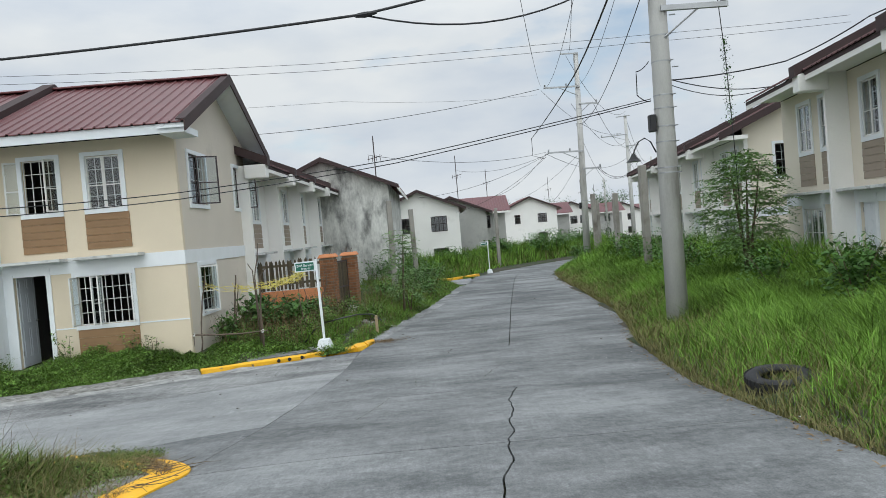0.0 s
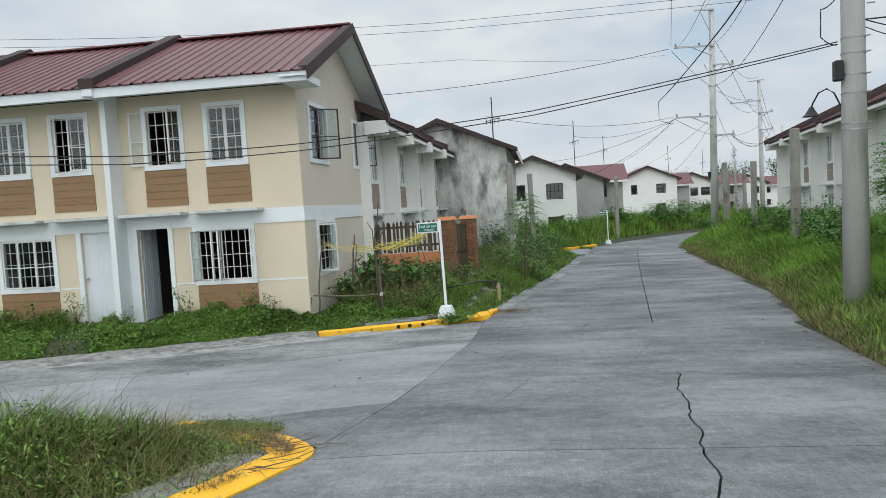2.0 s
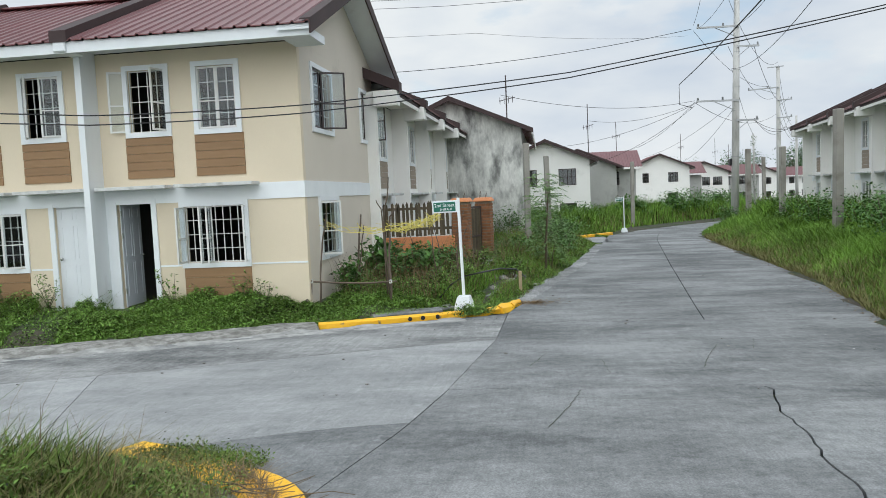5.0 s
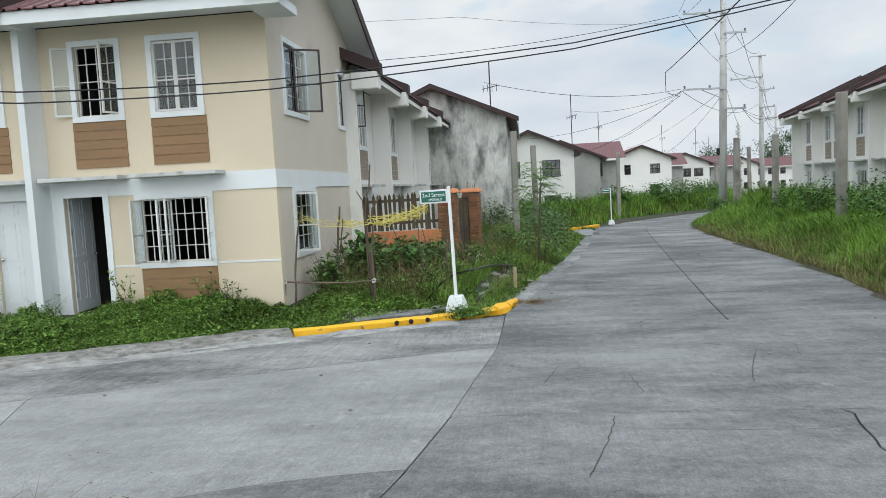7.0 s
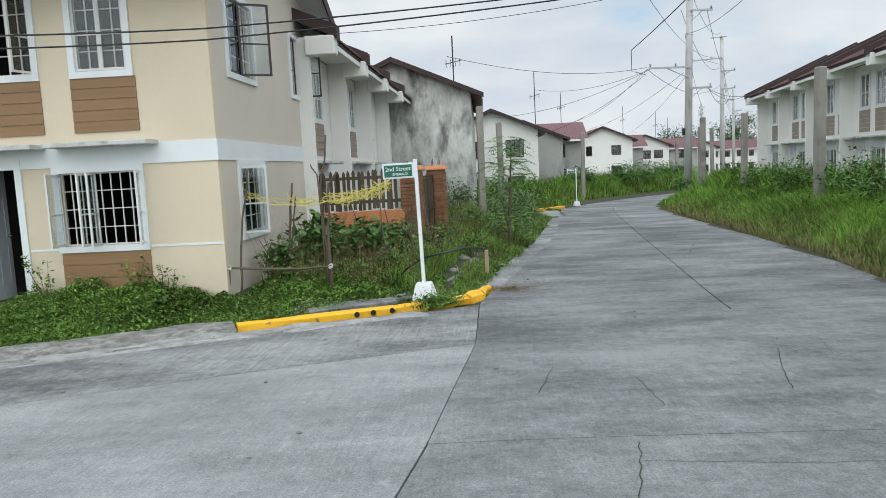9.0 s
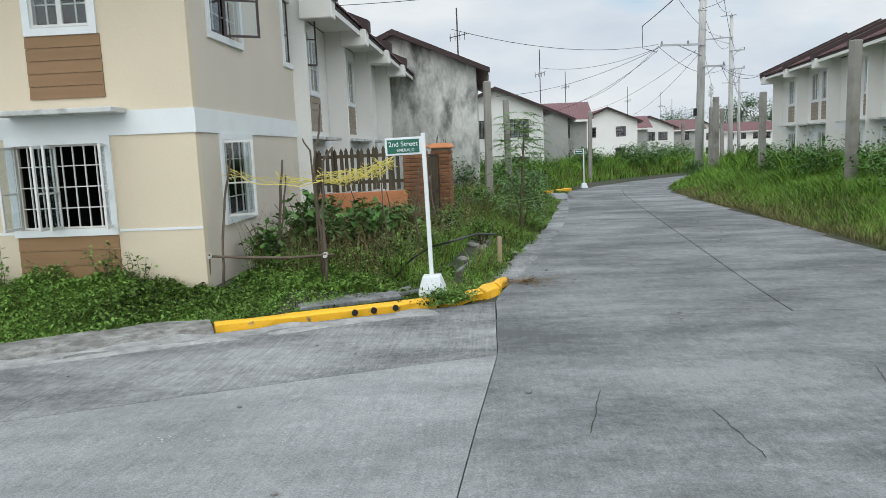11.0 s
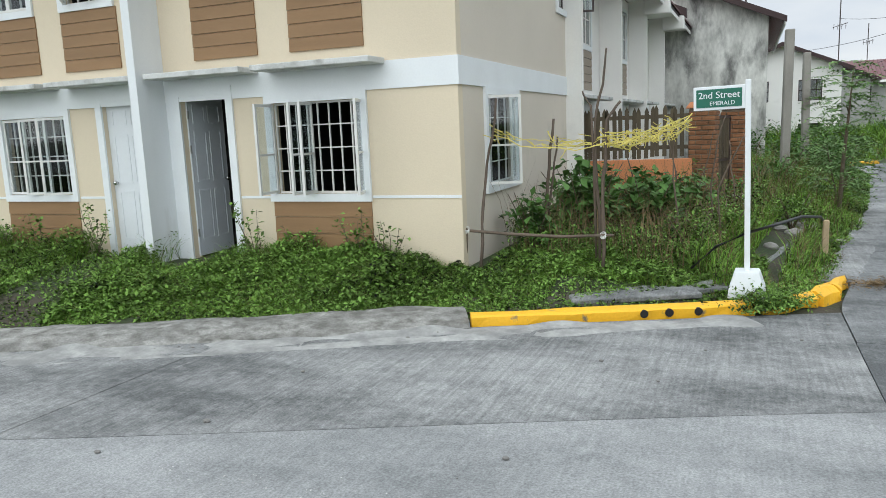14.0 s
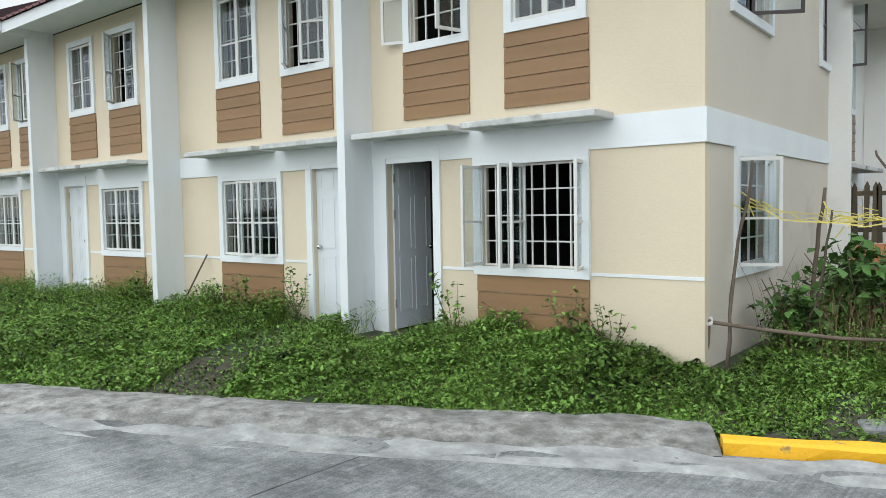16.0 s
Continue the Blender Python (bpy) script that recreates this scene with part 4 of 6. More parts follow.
def quick_mesh(name, verts, quads, tris, mat):
    me = bpy.data.meshes.new(name)
    nq, nt = len(quads), len(tris)
    me.vertices.add(len(verts))
    me.vertices.foreach_set("co", verts.astype(np.float32).ravel())
    me.loops.add(nq * 4 + nt * 3)
    me.loops.foreach_set("vertex_index", np.concatenate([np.asarray(quads, np.int32).ravel(), np.asarray(tris, np.int32).ravel()]).astype(np.int32))
    me.polygons.add(nq + nt)
    me.polygons.foreach_set("loop_start", np.concatenate([np.arange(nq) * 4, nq * 4 + np.arange(nt) * 3]).astype(np.int32))
    me.update(calc_edges=True)
    me.materials.append(mat)
    return me


def blades(name, x, y, z, tall, wide, lean, mat, label, category="grass"):
    """One blade of grass at each place: two segments bending over."""
    n = len(x)
    a = rng.uniform(0, 2 * np.pi, n)
    dx, dy = np.cos(a), np.sin(a)
    b = a + rng.normal(0, 0.9, n) + np.pi / 2
    ox, oy = np.cos(b), np.sin(b)
    bend = lean * rng.uniform(0.3, 1.3, n) * tall
    base = np.stack([x, y, z - 0.02], 1)
    wv = np.stack([dx, dy, np.zeros(n)], 1) * (wide / 2)[:, None]
    mid = base + np.stack([ox * bend * 0.35, oy * bend * 0.35, tall * 0.58], 1)
    tip = base + np.stack([ox * bend, oy * bend, tall * rng.uniform(0.8, 1.0, n)], 1)
    v = np.stack([base - wv, base + wv, mid - wv * 0.75, mid + wv * 0.75, tip], 1).reshape(-1, 3)
    k = np.arange(n) * 5
    ob = new(name, quick_mesh(name, v, np.stack([k, k + 1, k + 3, k + 2], 1), np.stack([k + 2, k + 3, k + 4], 1), mat))
    return tagged(ob, label, category, kind="stuff")


def leaf_mesh(name, c, size, mat, flat=0.6, narrow=0.5):
    """Small folded leaves at the places c."""
    n = len(c)
    a = rng.uniform(0, 2 * np.pi, n)
    t = rng.normal(0, flat, n)
    d = np.stack([np.cos(a) * np.cos(t), np.sin(a) * np.cos(t), np.sin(t)], 1)
    s = np.stack([-np.sin(a), np.cos(a), rng.normal(0, 0.35, n)], 1)
    s /= np.linalg.norm(s, axis=1, keepdims=True)
    L, W = size[:, None], (size * narrow)[:, None]
    up = np.cross(d, s)
    v = np.stack([c - d * L * 0.5, c + s * W * 0.5 + up * W * 0.12, c + d * L * 0.5 - up * L * 0.08, c - s * W * 0.5 + up * W * 0.12], 1).reshape(-1, 3)
    k = np.arange(n) * 4
    tris = np.concatenate([np.stack([k, k + 1, k + 2], 1), np.stack([k, k + 2, k + 3], 1)])
    return quick_mesh(name, v, np.zeros((0, 4), np.int32), tris, mat)


def leaves(name, c, size, mat, label, category="weeds", flat=0.6, narrow=0.5, kind="stuff"):
    return tagged(new(name, leaf_mesh(name, c, size, mat, flat, narrow)), label, category, kind=kind)


def patchy(x, y, scale=0.35, seed=0.0):
    """A smooth 0 to 1 field, so that growth comes in clumps."""
    f = np.sin(x * scale * 6.1 + seed) * np.cos(y * scale * 5.3 + seed * 2) + np.sin((x + y) * scale * 3.3 + 1.3 * seed) + 0.6 * np.sin(x * scale * 13 - y * scale * 11 + seed)
    return np.clip(0.5 + 0.22 * f, 0, 1)


R_XY, L_XY, LK_XY = np.array(RIGHT).T, np.array(LEFT).T, np.array(LEFT_KERB).T


def right_of(y):
    return np.interp(y, *R_XY)


# verge to the right of the road: short at the edge, taller further in
n = 300000
y = 1.5 + 50 * rng.random(n) ** 1.35
d = 0.06 + 6.5 * rng.random(n) ** 0.8
x = right_of(y) + d + 0.12 * np.sin(y * 5.1) * rng.random(n)
p = patchy(x, y, 0.3)
tall = np.clip(0.12 + 0.26 * d, 0, 0.62) * (0.55 + 0.6 * p) * rng.uniform(0.6, 1.25, n)
tall *= np.where(np.hypot(x - 3.35, y - 8.4) < 0.5, 0.35, 1.0)
blades("grass", x, y, ground_at(x, y), tall, rng.uniform(0.004, 0.010, n) * (1 + y / 22), 0.8, grass_mat, "bright green long grass on the verge")
n = 17000
y = 2 + 36 * rng.random(n) ** 1.6
d = rng.random(n) ** 2.2 * 1.6
x = right_of(y) + d
blades("dry_grass", x, y, ground_at(x, y), rng.uniform(0.06, 0.24, n) * (1 + 0.8 * d), rng.uniform(0.006, 0.012, n) * (1 + y / 25), 0.9, dry_grass, "dry yellowish grass along the road edge")
n = 46000
y = 9 + 42 * rng.random(n)
d = 3.6 + 3.6 * rng.random(n)
x = right_of(y) + d - 1.2 * np.clip((y - 30) / 15, 0, 1)
p = patchy(x, y, 0.22, 2.0)
blades("tall_grass", x, y, ground_at(x, y), (0.55 + 0.95 * p) * rng.uniform(0.6, 1.15, n), rng.uniform(0.014, 0.028, n) * (1 + y / 60), 0.55, grass_mat, "tall green reeds in front of the houses")

corner_mat = material("corner_grass", (0.084, 0.132, 0.026), 0.7, 0.6, 0.9, 4, 0.0, spec=0.08, island=0.8)
# corner on the near side of the side street: short by the kerb, waist high further in
n = 130000
x = -2.7 - 9.5 * rng.random(n) ** 1.4
y = 1.0 + 7.5 * rng.random(n)
inner = np.interp(y, *LK_XY) - x
ok = (inner > 0.42) & (y < near_edge(x) - 0.08)
x, y, inner = x[ok], y[ok], inner[ok]
p = patchy(x, y, 0.5, 1.0)
deep = np.clip((inner - 0.5) / 2.1, 0, 1)
p = 0.5 * p + 0.5 * patchy(x, y, 1.6, 7.0)
tall = (0.06 + 0.30 * deep + 0.46 * deep * p) * rng.uniform(0.35, 1.3, len(x))
blades("corner_grass", x, y, ground_at(x, y), tall, rng.uniform(0.006, 0.016, len(x)) * (1 + 0.4 * deep), 1.0, corner_mat, "long green grass on the street corner")
n = 8000
t = rng.random(n) ** 0.7
x = -2.85 - 1.75 * t + rng.normal(0, 0.10, n)
y = 7.98 + 0.85 * t ** 0.9 + rng.normal(0, 0.09, n)
c = np.stack([x, y, np.array([land(i, j) for i, j in zip(x, y)]) + 0.03 + np.abs(rng.normal(0, 0.035, n))], 1)[(x < -3.15) & (y < near_edge(x) - 0.16)]
leaves("kerb_creeper", c, rng.uniform(0.012, 0.032, len(c)), corner_mat, "green creeper spreading over the yellow kerb")
n = 26000
x = -3.0 - 5.5 * rng.random(n) ** 1.2
y = 3.0 + 5.6 * rng.random(n)
inner = np.interp(y, *LK_XY) - x
m = (inner > 0.5) & (y < near_edge(x) - 0.12) & (patchy(x, y, 1.1, 4.0) > 0.45)
x, y, inner = x[m], y[m], inner[m]
c = np.stack([x, y, ground_at(x, y) + 0.03 + rng.random(len(x)) * (0.06 + 0.36 * np.clip((inner - 0.5) / 2.1, 0, 1))], 1)
leaves("corner_weeds", c, rng.uniform(0.015, 0.045, len(c)), corner_mat, "broad-leaved green weeds among the corner grass")
n = 2600
y = 4.4 + 3.7 * rng.random(n)
x = np.interp(y, *LK_XY) - 0.16 - np.abs(rng.normal(0, 0.12, n))
m = patchy(x, y, 1.5, 2.0) > 0.55
blades("kerb_stalks", x[m], y[m], np.array([land(i, j) for i, j in zip(x[m], y[m])]) + 0.05, rng.uniform(0.03, 0.11, m.sum()), rng.uniform(0.004, 0.007, m.sum()), 2.2, straw, "dry brown stalks lying over the yellow kerb")
for k in range(26):
    y0 = random.uniform(5.2, 8.0)
    x0 = float(np.interp(y0, *LK_XY)) - random.uniform(0.25, 0.7)
    a, ln = random.uniform(-0.5, 0.6), random.uniform(0.3, 0.75)
    q = [Vector((x0 + ln * t * math.cos(a + 0.5 * math.sin(3 * t + k)), y0 + ln * t * math.sin(a + 0.5 * math.sin(3 * t + k)), 0)) for t in (0, 0.25, 0.5, 0.75, 1.0)]
    for v in q:
        v.z = land(v.x, v.y) + 0.045 + 0.02 * random.random()
    tagged(link("runner_stem", tube(q, [0.005, 0.005, 0.004, 0.003, 0.002], 4), bark), "brown creeping runner stem across the yellow kerb", "weed", "runners on the corner kerb")
n = 30000
x = -3.0 - 6.0 * rng.random(n) ** 1.3
y = 3.4 + 5.0 * rng.random(n)
inner = np.interp(y, *LK_XY) - x
ok = (inner > 0.40) & (y < near_edge(x) - 0.14)
x, y, inner = x[ok], y[ok], inner[ok]
blades("corner_dry_grass", x, y, ground_at(x, y) + 0.02, rng.uniform(0.05, 0.26, len(x)) * (1 + 1.3 * np.clip((inner - 0.4) / 2, 0, 1)), rng.uniform(0.004, 0.009, len(x)), 1.3, dry_grass, "dry grass stalks beside the yellow kerb")
n = 9000
x = -3.1 - 1.6 * rng.random(n) ** 1.2
y = 5.0 + 3.4 * rng.random(n)
inner = np.interp(y, *LK_XY) - x
ok = (inner > 0.2) & (y < near_edge(x))
c = np.stack([x, y, ground_at(x, y) + rng.uniform(0.02, 0.13, n)], 1)[ok]
leaves("corner_weeds", c, rng.uniform(0.018, 0.045, len(c)), weed_mat, "small creeping weeds over the corner kerb")

n = 42000
x = -3.3 - 7.5 * rng.random(n) ** 1.2
y = 2.2 + 6.1 * rng.random(n)
inner = np.interp(y, *LK_XY) - x
ok = (inner > 0.45) & (y < near_edge(x) - 0.1) & (patchy(x, y, 1.1, 4.0) > 0.40)
x, y, inner = x[ok], y[ok], inner[ok]
deep = np.clip((inner - 0.5) / 2.1, 0, 1)
c = np.stack([x, y, ground_at(x, y) + (0.06 + 0.55 * deep) * rng.random(len(x)) ** 0.7], 1)
leaves("corner_leaves", c, rng.uniform(0.025, 0.075, len(c)), weed_mat, "leafy green weeds among the corner grass", narrow=0.32)
n = 700
x = -3.4 - 6.0 * rng.random(n)
y = 2.8 + 5.3 * rng.random(n)
inner = np.interp(y, *LK_XY) - x
ok = (inner > 0.6) & (y < near_edge(x) - 0.1)
blades("seed_stalks", x[ok], y[ok], ground_at(x[ok], y[ok]), rng.uniform(0.45, 1.15, ok.sum()) * np.clip(inner[ok] / 2.0, 0.5, 1), rng.uniform(0.004, 0.006, ok.sum()), 0.5, straw, "thin brown seed stalks above the corner grass")

# creepers in front of the cream houses: small leaves and fine grass, taller in clumps and by the wall
n = 330000
x = -26 + 23.5 * rng.random(n) ** 0.45
top = 16.30
lo = far_edge(x) + 0.56 + 0.17 * np.sin(x * 2.1) + 0.14 * np.sin(x * 5.3) + 0.09 * np.sin(x * 13.0) + rng.normal(0, 0.06, n)
y = lo + (np.where(x > -5.3, 18.3, top) - lo) * rng.random(n)
p = 0.45 * patchy(x, y, 0.55, 3.0) + 0.35 * patchy(x, y, 1.7, 8.0) + 0.2 * patchy(x, y, 4.1, 1.0)
wall = np.clip((y - (top - 1.0)) / 0.9, 0, 1) * np.clip((-5.7 - x) / 0.9, 0, 1)
rim = np.clip((y - lo) / 0.8, 0.1, 1)
porch = (x > -9.35) & (x < -8.35) & (y > 15.55)
trodden = ((x > -4.5) & (x < -2.9) & (y < 16.5)) | (np.abs(x + 9.6 + 0.5 * (y - 14.6)) < 0.42)
ok = ~porch & (x < -2.3) & (rng.random(n) < np.where(trodden, 0.16, 0.35 + 0.95 * p))
x, y, p, wall, rim, trodden = x[ok], y[ok], p[ok], wall[ok], rim[ok], trodden[ok]
tuft = np.clip(patchy(x, y * 0.4, 0.62, 5.0) - 0.35, 0, 1) * 1.5
h = (0.02 + 0.24 * p ** 2 + 0.40 * wall * (0.3 + tuft)) * rim * np.where(trodden, 0.35, 1.0)
c = np.stack([x, y, ground_at(x, y) + h * rng.random(len(x)) ** 0.55 + np.where(rng.random(len(x)) < 0.02, rng.uniform(0, 0.08, len(x)), 0)], 1)
m = rng.random(len(x)) < 0.62
leaves("creeping_weeds", c[m], rng.uniform(0.022, 0.072, m.sum()) * (0.7 + 0.5 * p[m]), weed_mat, "dense green creeping weeds before the cream houses", flat=0.5, narrow=0.55)
m = rng.random(len(x)) < 0.30
blades("verge_grass", x[m], y[m], ground_at(x[m], y[m]), h[m] * rng.uniform(0.5, 1.15, m.sum()) + rng.uniform(0.03, 0.07, m.sum()), rng.uniform(0.005, 0.011, m.sum()), 0.95, grass_mat, "green grass before the cream houses")
m = rng.random(len(x)) < 0.07
blades("verge_dry_grass", x[m], y[m], ground_at(x[m], y[m]), h[m] * rng.uniform(0.5, 1.2, m.sum()) + 0.05, rng.uniform(0.004, 0.008, m.sum()), 1.1, dry_grass, "dry grass among the weeds before the cream houses")
# trailing shoots that climb the wall foot
for sx, sy, n, hi in ((-8.12, 16.18, 160, 0.62), (-6.75, 16.2, 150, 0.55), (-6.35, 16.2, 110, 0.45), (-7.4, 16.15, 120, 0.4), (-10.55, 16.1, 220, 0.6), (-11.4, 16.05, 200, 0.5), (-12.3, 16.05, 160, 0.4), (-13.9, 16.0, 150, 0.4)):
    z = float(ground_at(np.array([sx]), np.array([sy]))[0])
    shoot = thing("climbing_weed", "straggling green weed climbing the wall foot", "weed", pose(sx, sy, z), "weeds at the wall foot")
    stems, tips = bmesh.new(), []
    for k in range(7):
        a, b = random.uniform(-0.28, 0.28), hi * random.uniform(0.55, 1.25)
        q = [Vector((a * t + 0.03 * math.sin(5 * t + k), random.uniform(-0.1, 0.02) * t, b * t)) for t in (0, 0.35, 0.7, 1.0)]
        tube(q, [0.006, 0.005, 0.004, 0.002], 4, True, stems)
        tips += [q[i].lerp(q[i + 1], random.random()) + Vector((random.gauss(0, 0.035), random.gauss(0, 0.03), random.gauss(0, 0.02))) for i in random.choices((0, 1, 2, 2), k=n // 7)]
    part("stem", stems, bark, shoot)
    crown = new("foliage", leaf_mesh("foliage", np.array([list(v) for v in tips]), rng.uniform(0.03, 0.085, len(tips)), weed_mat, 0.5, 0.6))
    crown.parent = shoot

# verge on the left of the road, past the sign
n = 110000
y = 16.6 + 27 * rng.random(n) ** 1.4
d = 0.03 + 4.4 * rng.random(n) ** 1.25 + 0.12 * np.sin(y * 3.7) ** 2
x = np.interp(y, *L_XY) - d
ok = (x > -5.3) & ~((y > 36.5) & (y < 42.2)) & ~((x < -2.6) & (y > 22.0) & (y < 33.4)) & ~((abs(x + 2.5 - 0.13 * (y - 18)) < 0.22) & (y > 17.0) & (y < 22.6)) & ~((x < -3.0) & (y < 17.0))
x, y, d = x[ok], y[ok], d[ok]
p = patchy(x, y, 0.4, 4.0)
h = (0.06 + 0.24 * p + 0.10 * np.clip(d, 0, 2)) * np.clip(d * 1.2, 0.2, 1)
c = np.stack([x, y, ground_at(x, y) + h * rng.random(len(x)) ** 0.6], 1)
leaves("roadside_weeds", c, rng.uniform(0.025, 0.055, len(c)) * (1 + (y - 16) / 40), weed_mat, "mixed green weeds along the road")
m = (rng.random(len(x)) < 0.40) & ((d < 1.5) | (y > 24))
blades("roadside_grass", x[m], y[m], ground_at(x[m], y[m]), h[m] * rng.uniform(0.8, 1.9, m.sum()), rng.uniform(0.007, 0.013, m.sum()) * (1 + (y[m] - 16) / 30), 0.6, grass_mat, "green grass along the road")
m = rng.random(len(x)) < 0.10
blades("dead_stalks", x[m], y[m], ground_at(x[m], y[m]), h[m] * rng.uniform(0.9, 2.8, m.sum()), rng.uniform(0.005, 0.008, m.sum()), 0.4, straw, "thin brown dead stalks among the weeds", "weeds")

# tall reeds beyond the next street corner and round the bend
n = 60000
y = 42.6 + 25 * rng.random(n)
x = -9 + 27 * rng.random(n)
left = np.interp(y, *L_XY)
ok = (left - x > 0.9) & (y > 42.9 + 0.08 * x) & (x < left - 0.9)
x, y = x[ok], y[ok]
p = patchy(x, y, 0.16, 6.0)
rim = np.clip((np.interp(y, *L_XY) - x - 0.6) / 1.6, 0.3, 1)
blades("reeds", x, y, ground_at(x, y), (0.8 + 0.9 * p) * rim * rng.uniform(0.6, 1.15, len(x)), rng.uniform(0.03, 0.055, len(x)), 0.5, grass_mat, "tall green reeds round the bend")
m = rng.random(len(x)) < 0.12
blades("dry_reeds", x[m], y[m], ground_at(x[m], y[m]), rng.uniform(0.4, 1.1, m.sum()), rng.uniform(0.03, 0.05, m.sum()), 0.6, dry_grass, "dry reeds round the bend")
n = 40000
y = 38 + 70 * rng.random(n)
x = right_of(y) + 0.3 + 14 * rng.random(n) ** 1.2
blades("far_grass", x, y, ground_at(x, y), rng.uniform(0.3, 1.0, n) * np.clip((x - right_of(y)) / 2, 0.3, 1.2), rng.uniform(0.03, 0.06, n), 0.6, grass_mat, "long grass round the bend")

# weeds that spill over the corner kerb below the sign
n = 2600
x = -2.50 + rng.normal(0, 0.15, n)
y = 15.95 + 0.45 * (x + 2.6) + rng.normal(0, 0.13, n)
c = np.stack([x, y, np.array([land(i, j) for i, j in zip(x, y)]) + 0.03 + np.abs(rng.normal(0.05, 0.06, n))], 1)
leaves("kerb_weeds", c, rng.uniform(0.02, 0.055, n), weed_mat, "green weeds spilling over the corner kerb")

# straw litter by the kerb end, grit on the road
n = 700
r = np.abs(rng.normal(0, 0.22, n))
a = rng.uniform(0, 6.28, n)
x, y = -1.5 + 1.4 * r * np.cos(a), 17.4 + r * np.sin(a)
c = np.stack([x, y, np.array([land(i, j) for i, j in zip(x, y)]) + 0.012 + 0.02 * rng.random(n)], 1)
leaves("leaf_litter", c, rng.uniform(0.03, 0.08, n), straw, "pile of brown dead leaves at the kerb end", "litter", 0.25, 0.18)
n = 260
x, y = rng.uniform(-9, 3.2, n), rng.uniform(9, 30, n) ** 1.0
ok = np.array([off_road(i, j) < -0.1 for i, j in zip(x, y)])
gx2 = rng.uniform(-13, -4.9, 170)
x, y = np.concatenate([x[ok], gx2]), np.concatenate([y[ok], far_edge(gx2) + rng.uniform(-0.35, 0.7, 170)])
bm = bmesh.new()
for i, j in zip(x, y):
    s = 0.004 + 0.016 * random.random() ** 3
    bmesh.ops.create_icosphere(bm, subdivisions=1, radius=s, matrix=Matrix.Translation((i, j, land(i, j) + s * 0.5)) @ Matrix.Diagonal((1.4, 1.0, 0.7, 1)))
tagged(link("road_grit", bm, stone), "scattered grey grit and pebbles on the concrete", "grit", kind="stuff")
n = 2600
y = 3 + 34 * rng.random(n)
x = right_of(y) - 0.35 * rng.random(n) ** 2 + 0.12
c = np.stack([x, y, np.array([land(i, j) for i, j in zip(x, y)]) + 0.008 + 0.01 * rng.random(n)], 1)
leaves("edge_litter", c, rng.uniform(0.02, 0.07, n), straw, "dry brown litter along the road edge", "litter", 0.2, 0.3)


# white paint flecks on the side street's slab
n = 300
t = rng.random(n)
x = -5.4 + 2.5 * t + rng.normal(0, 0.05, n)
y = 11.70 - 0.05 * t + rng.normal(0, 0.07, n)
ok = np.sin(t * 38) + rng.normal(0, 0.5, n) > 0.35
c = np.stack([x, y, np.array([land(i, j) for i, j in zip(x, y)]) + 0.007], 1)[ok]
leaves("paint_flecks", c, rng.uniform(0.005, 0.016, len(c)), pole_mat, "small pale paint flecks spattered on the concrete", "paint", 0.02, 0.8)


# ---- bushes and trees ----
def fronds(count, centre, spread_r, low, high, length, pairs, size, bend=0.5):
    """Places and sizes of leaflets along drooping feathered fronds."""
    out = []
    for _ in range(count):
        a = random.uniform(0, 6.283)
        r = spread_r * math.sqrt(random.random())
        z = random.uniform(low, high)
        r *= math.sin(math.pi * min(max((z - low) / (high - low) * 0.85 + 0.12, 0), 1)) ** 0.6
        b = Vector((centre[0] + r * math.cos(a), centre[1] + r * math.sin(a), z))
        d = Vector((math.cos(a + random.uniform(-0.8, 0.8)), math.sin(a + random.uniform(-0.8, 0.8)), random.uniform(-0.2, 0.7))).normalized()
        s = d.cross(Vector((0, 0, 1))).normalized()
        for k in range(pairs):
            t = (k + 1) / pairs
            q = b + d * length * t + Vector((0, 0, -bend * length * t * t))
            w = size * (1.25 - t * 0.6)
            out += [(q + s * w * 0.6, w), (q - s * w * 0.6, w)]
    return np.array([v[0] for v in out]), np.array([v[1] for v in out])


def feather_tree(name, at, tall, spread_r, count, low, label, mat=None, length=0.5, pairs=9, size=0.055, stems=4, category="tree"):
    z = float(ground_at(np.array([at[0]]), np.array([at[1]]))[0])
    t = thing(name, label, category, pose(at[0], at[1], z))
    trunk = bmesh.new()
    for k in range(stems):
        a = k * 6.283 / stems + random.random()
        o = Vector((math.cos(a), math.sin(a), 0)) * spread_r
        tube([(0.03 * k, 0, -0.1), o * 0.18 + Vector((0, 0, tall * 0.35)), o * 0.42 + Vector((0, 0, tall * 0.65)), o * 0.6 + Vector((0, 0, tall * 0.92))], [0.045 * tall / 3, 0.035 * tall / 3, 0.022 * tall / 3, 0.006], 7, True, trunk)
        for j in range(4):
            f = 0.35 + 0.15 * j
            b = o * (0.42 * f / 0.65) + Vector((0, 0, tall * f))
            e = b + Vector((math.cos(a + j * 1.7), math.sin(a + j * 1.7), 0.6)) * spread_r * 0.5
            tube([b, (b + e) / 2 + Vector((0, 0, 0.05)), e], [0.014, 0.01, 0.004], 5, True, trunk)
    part("trunk", trunk, bark, t, "", True)
    c, s = fronds(count, (0, 0), spread_r, low, tall, length, pairs, size)
    crown = new("crown", leaf_mesh("crown", c, s, mat or tree_mat, 0.35, 0.34))
    crown.parent = t
    return t


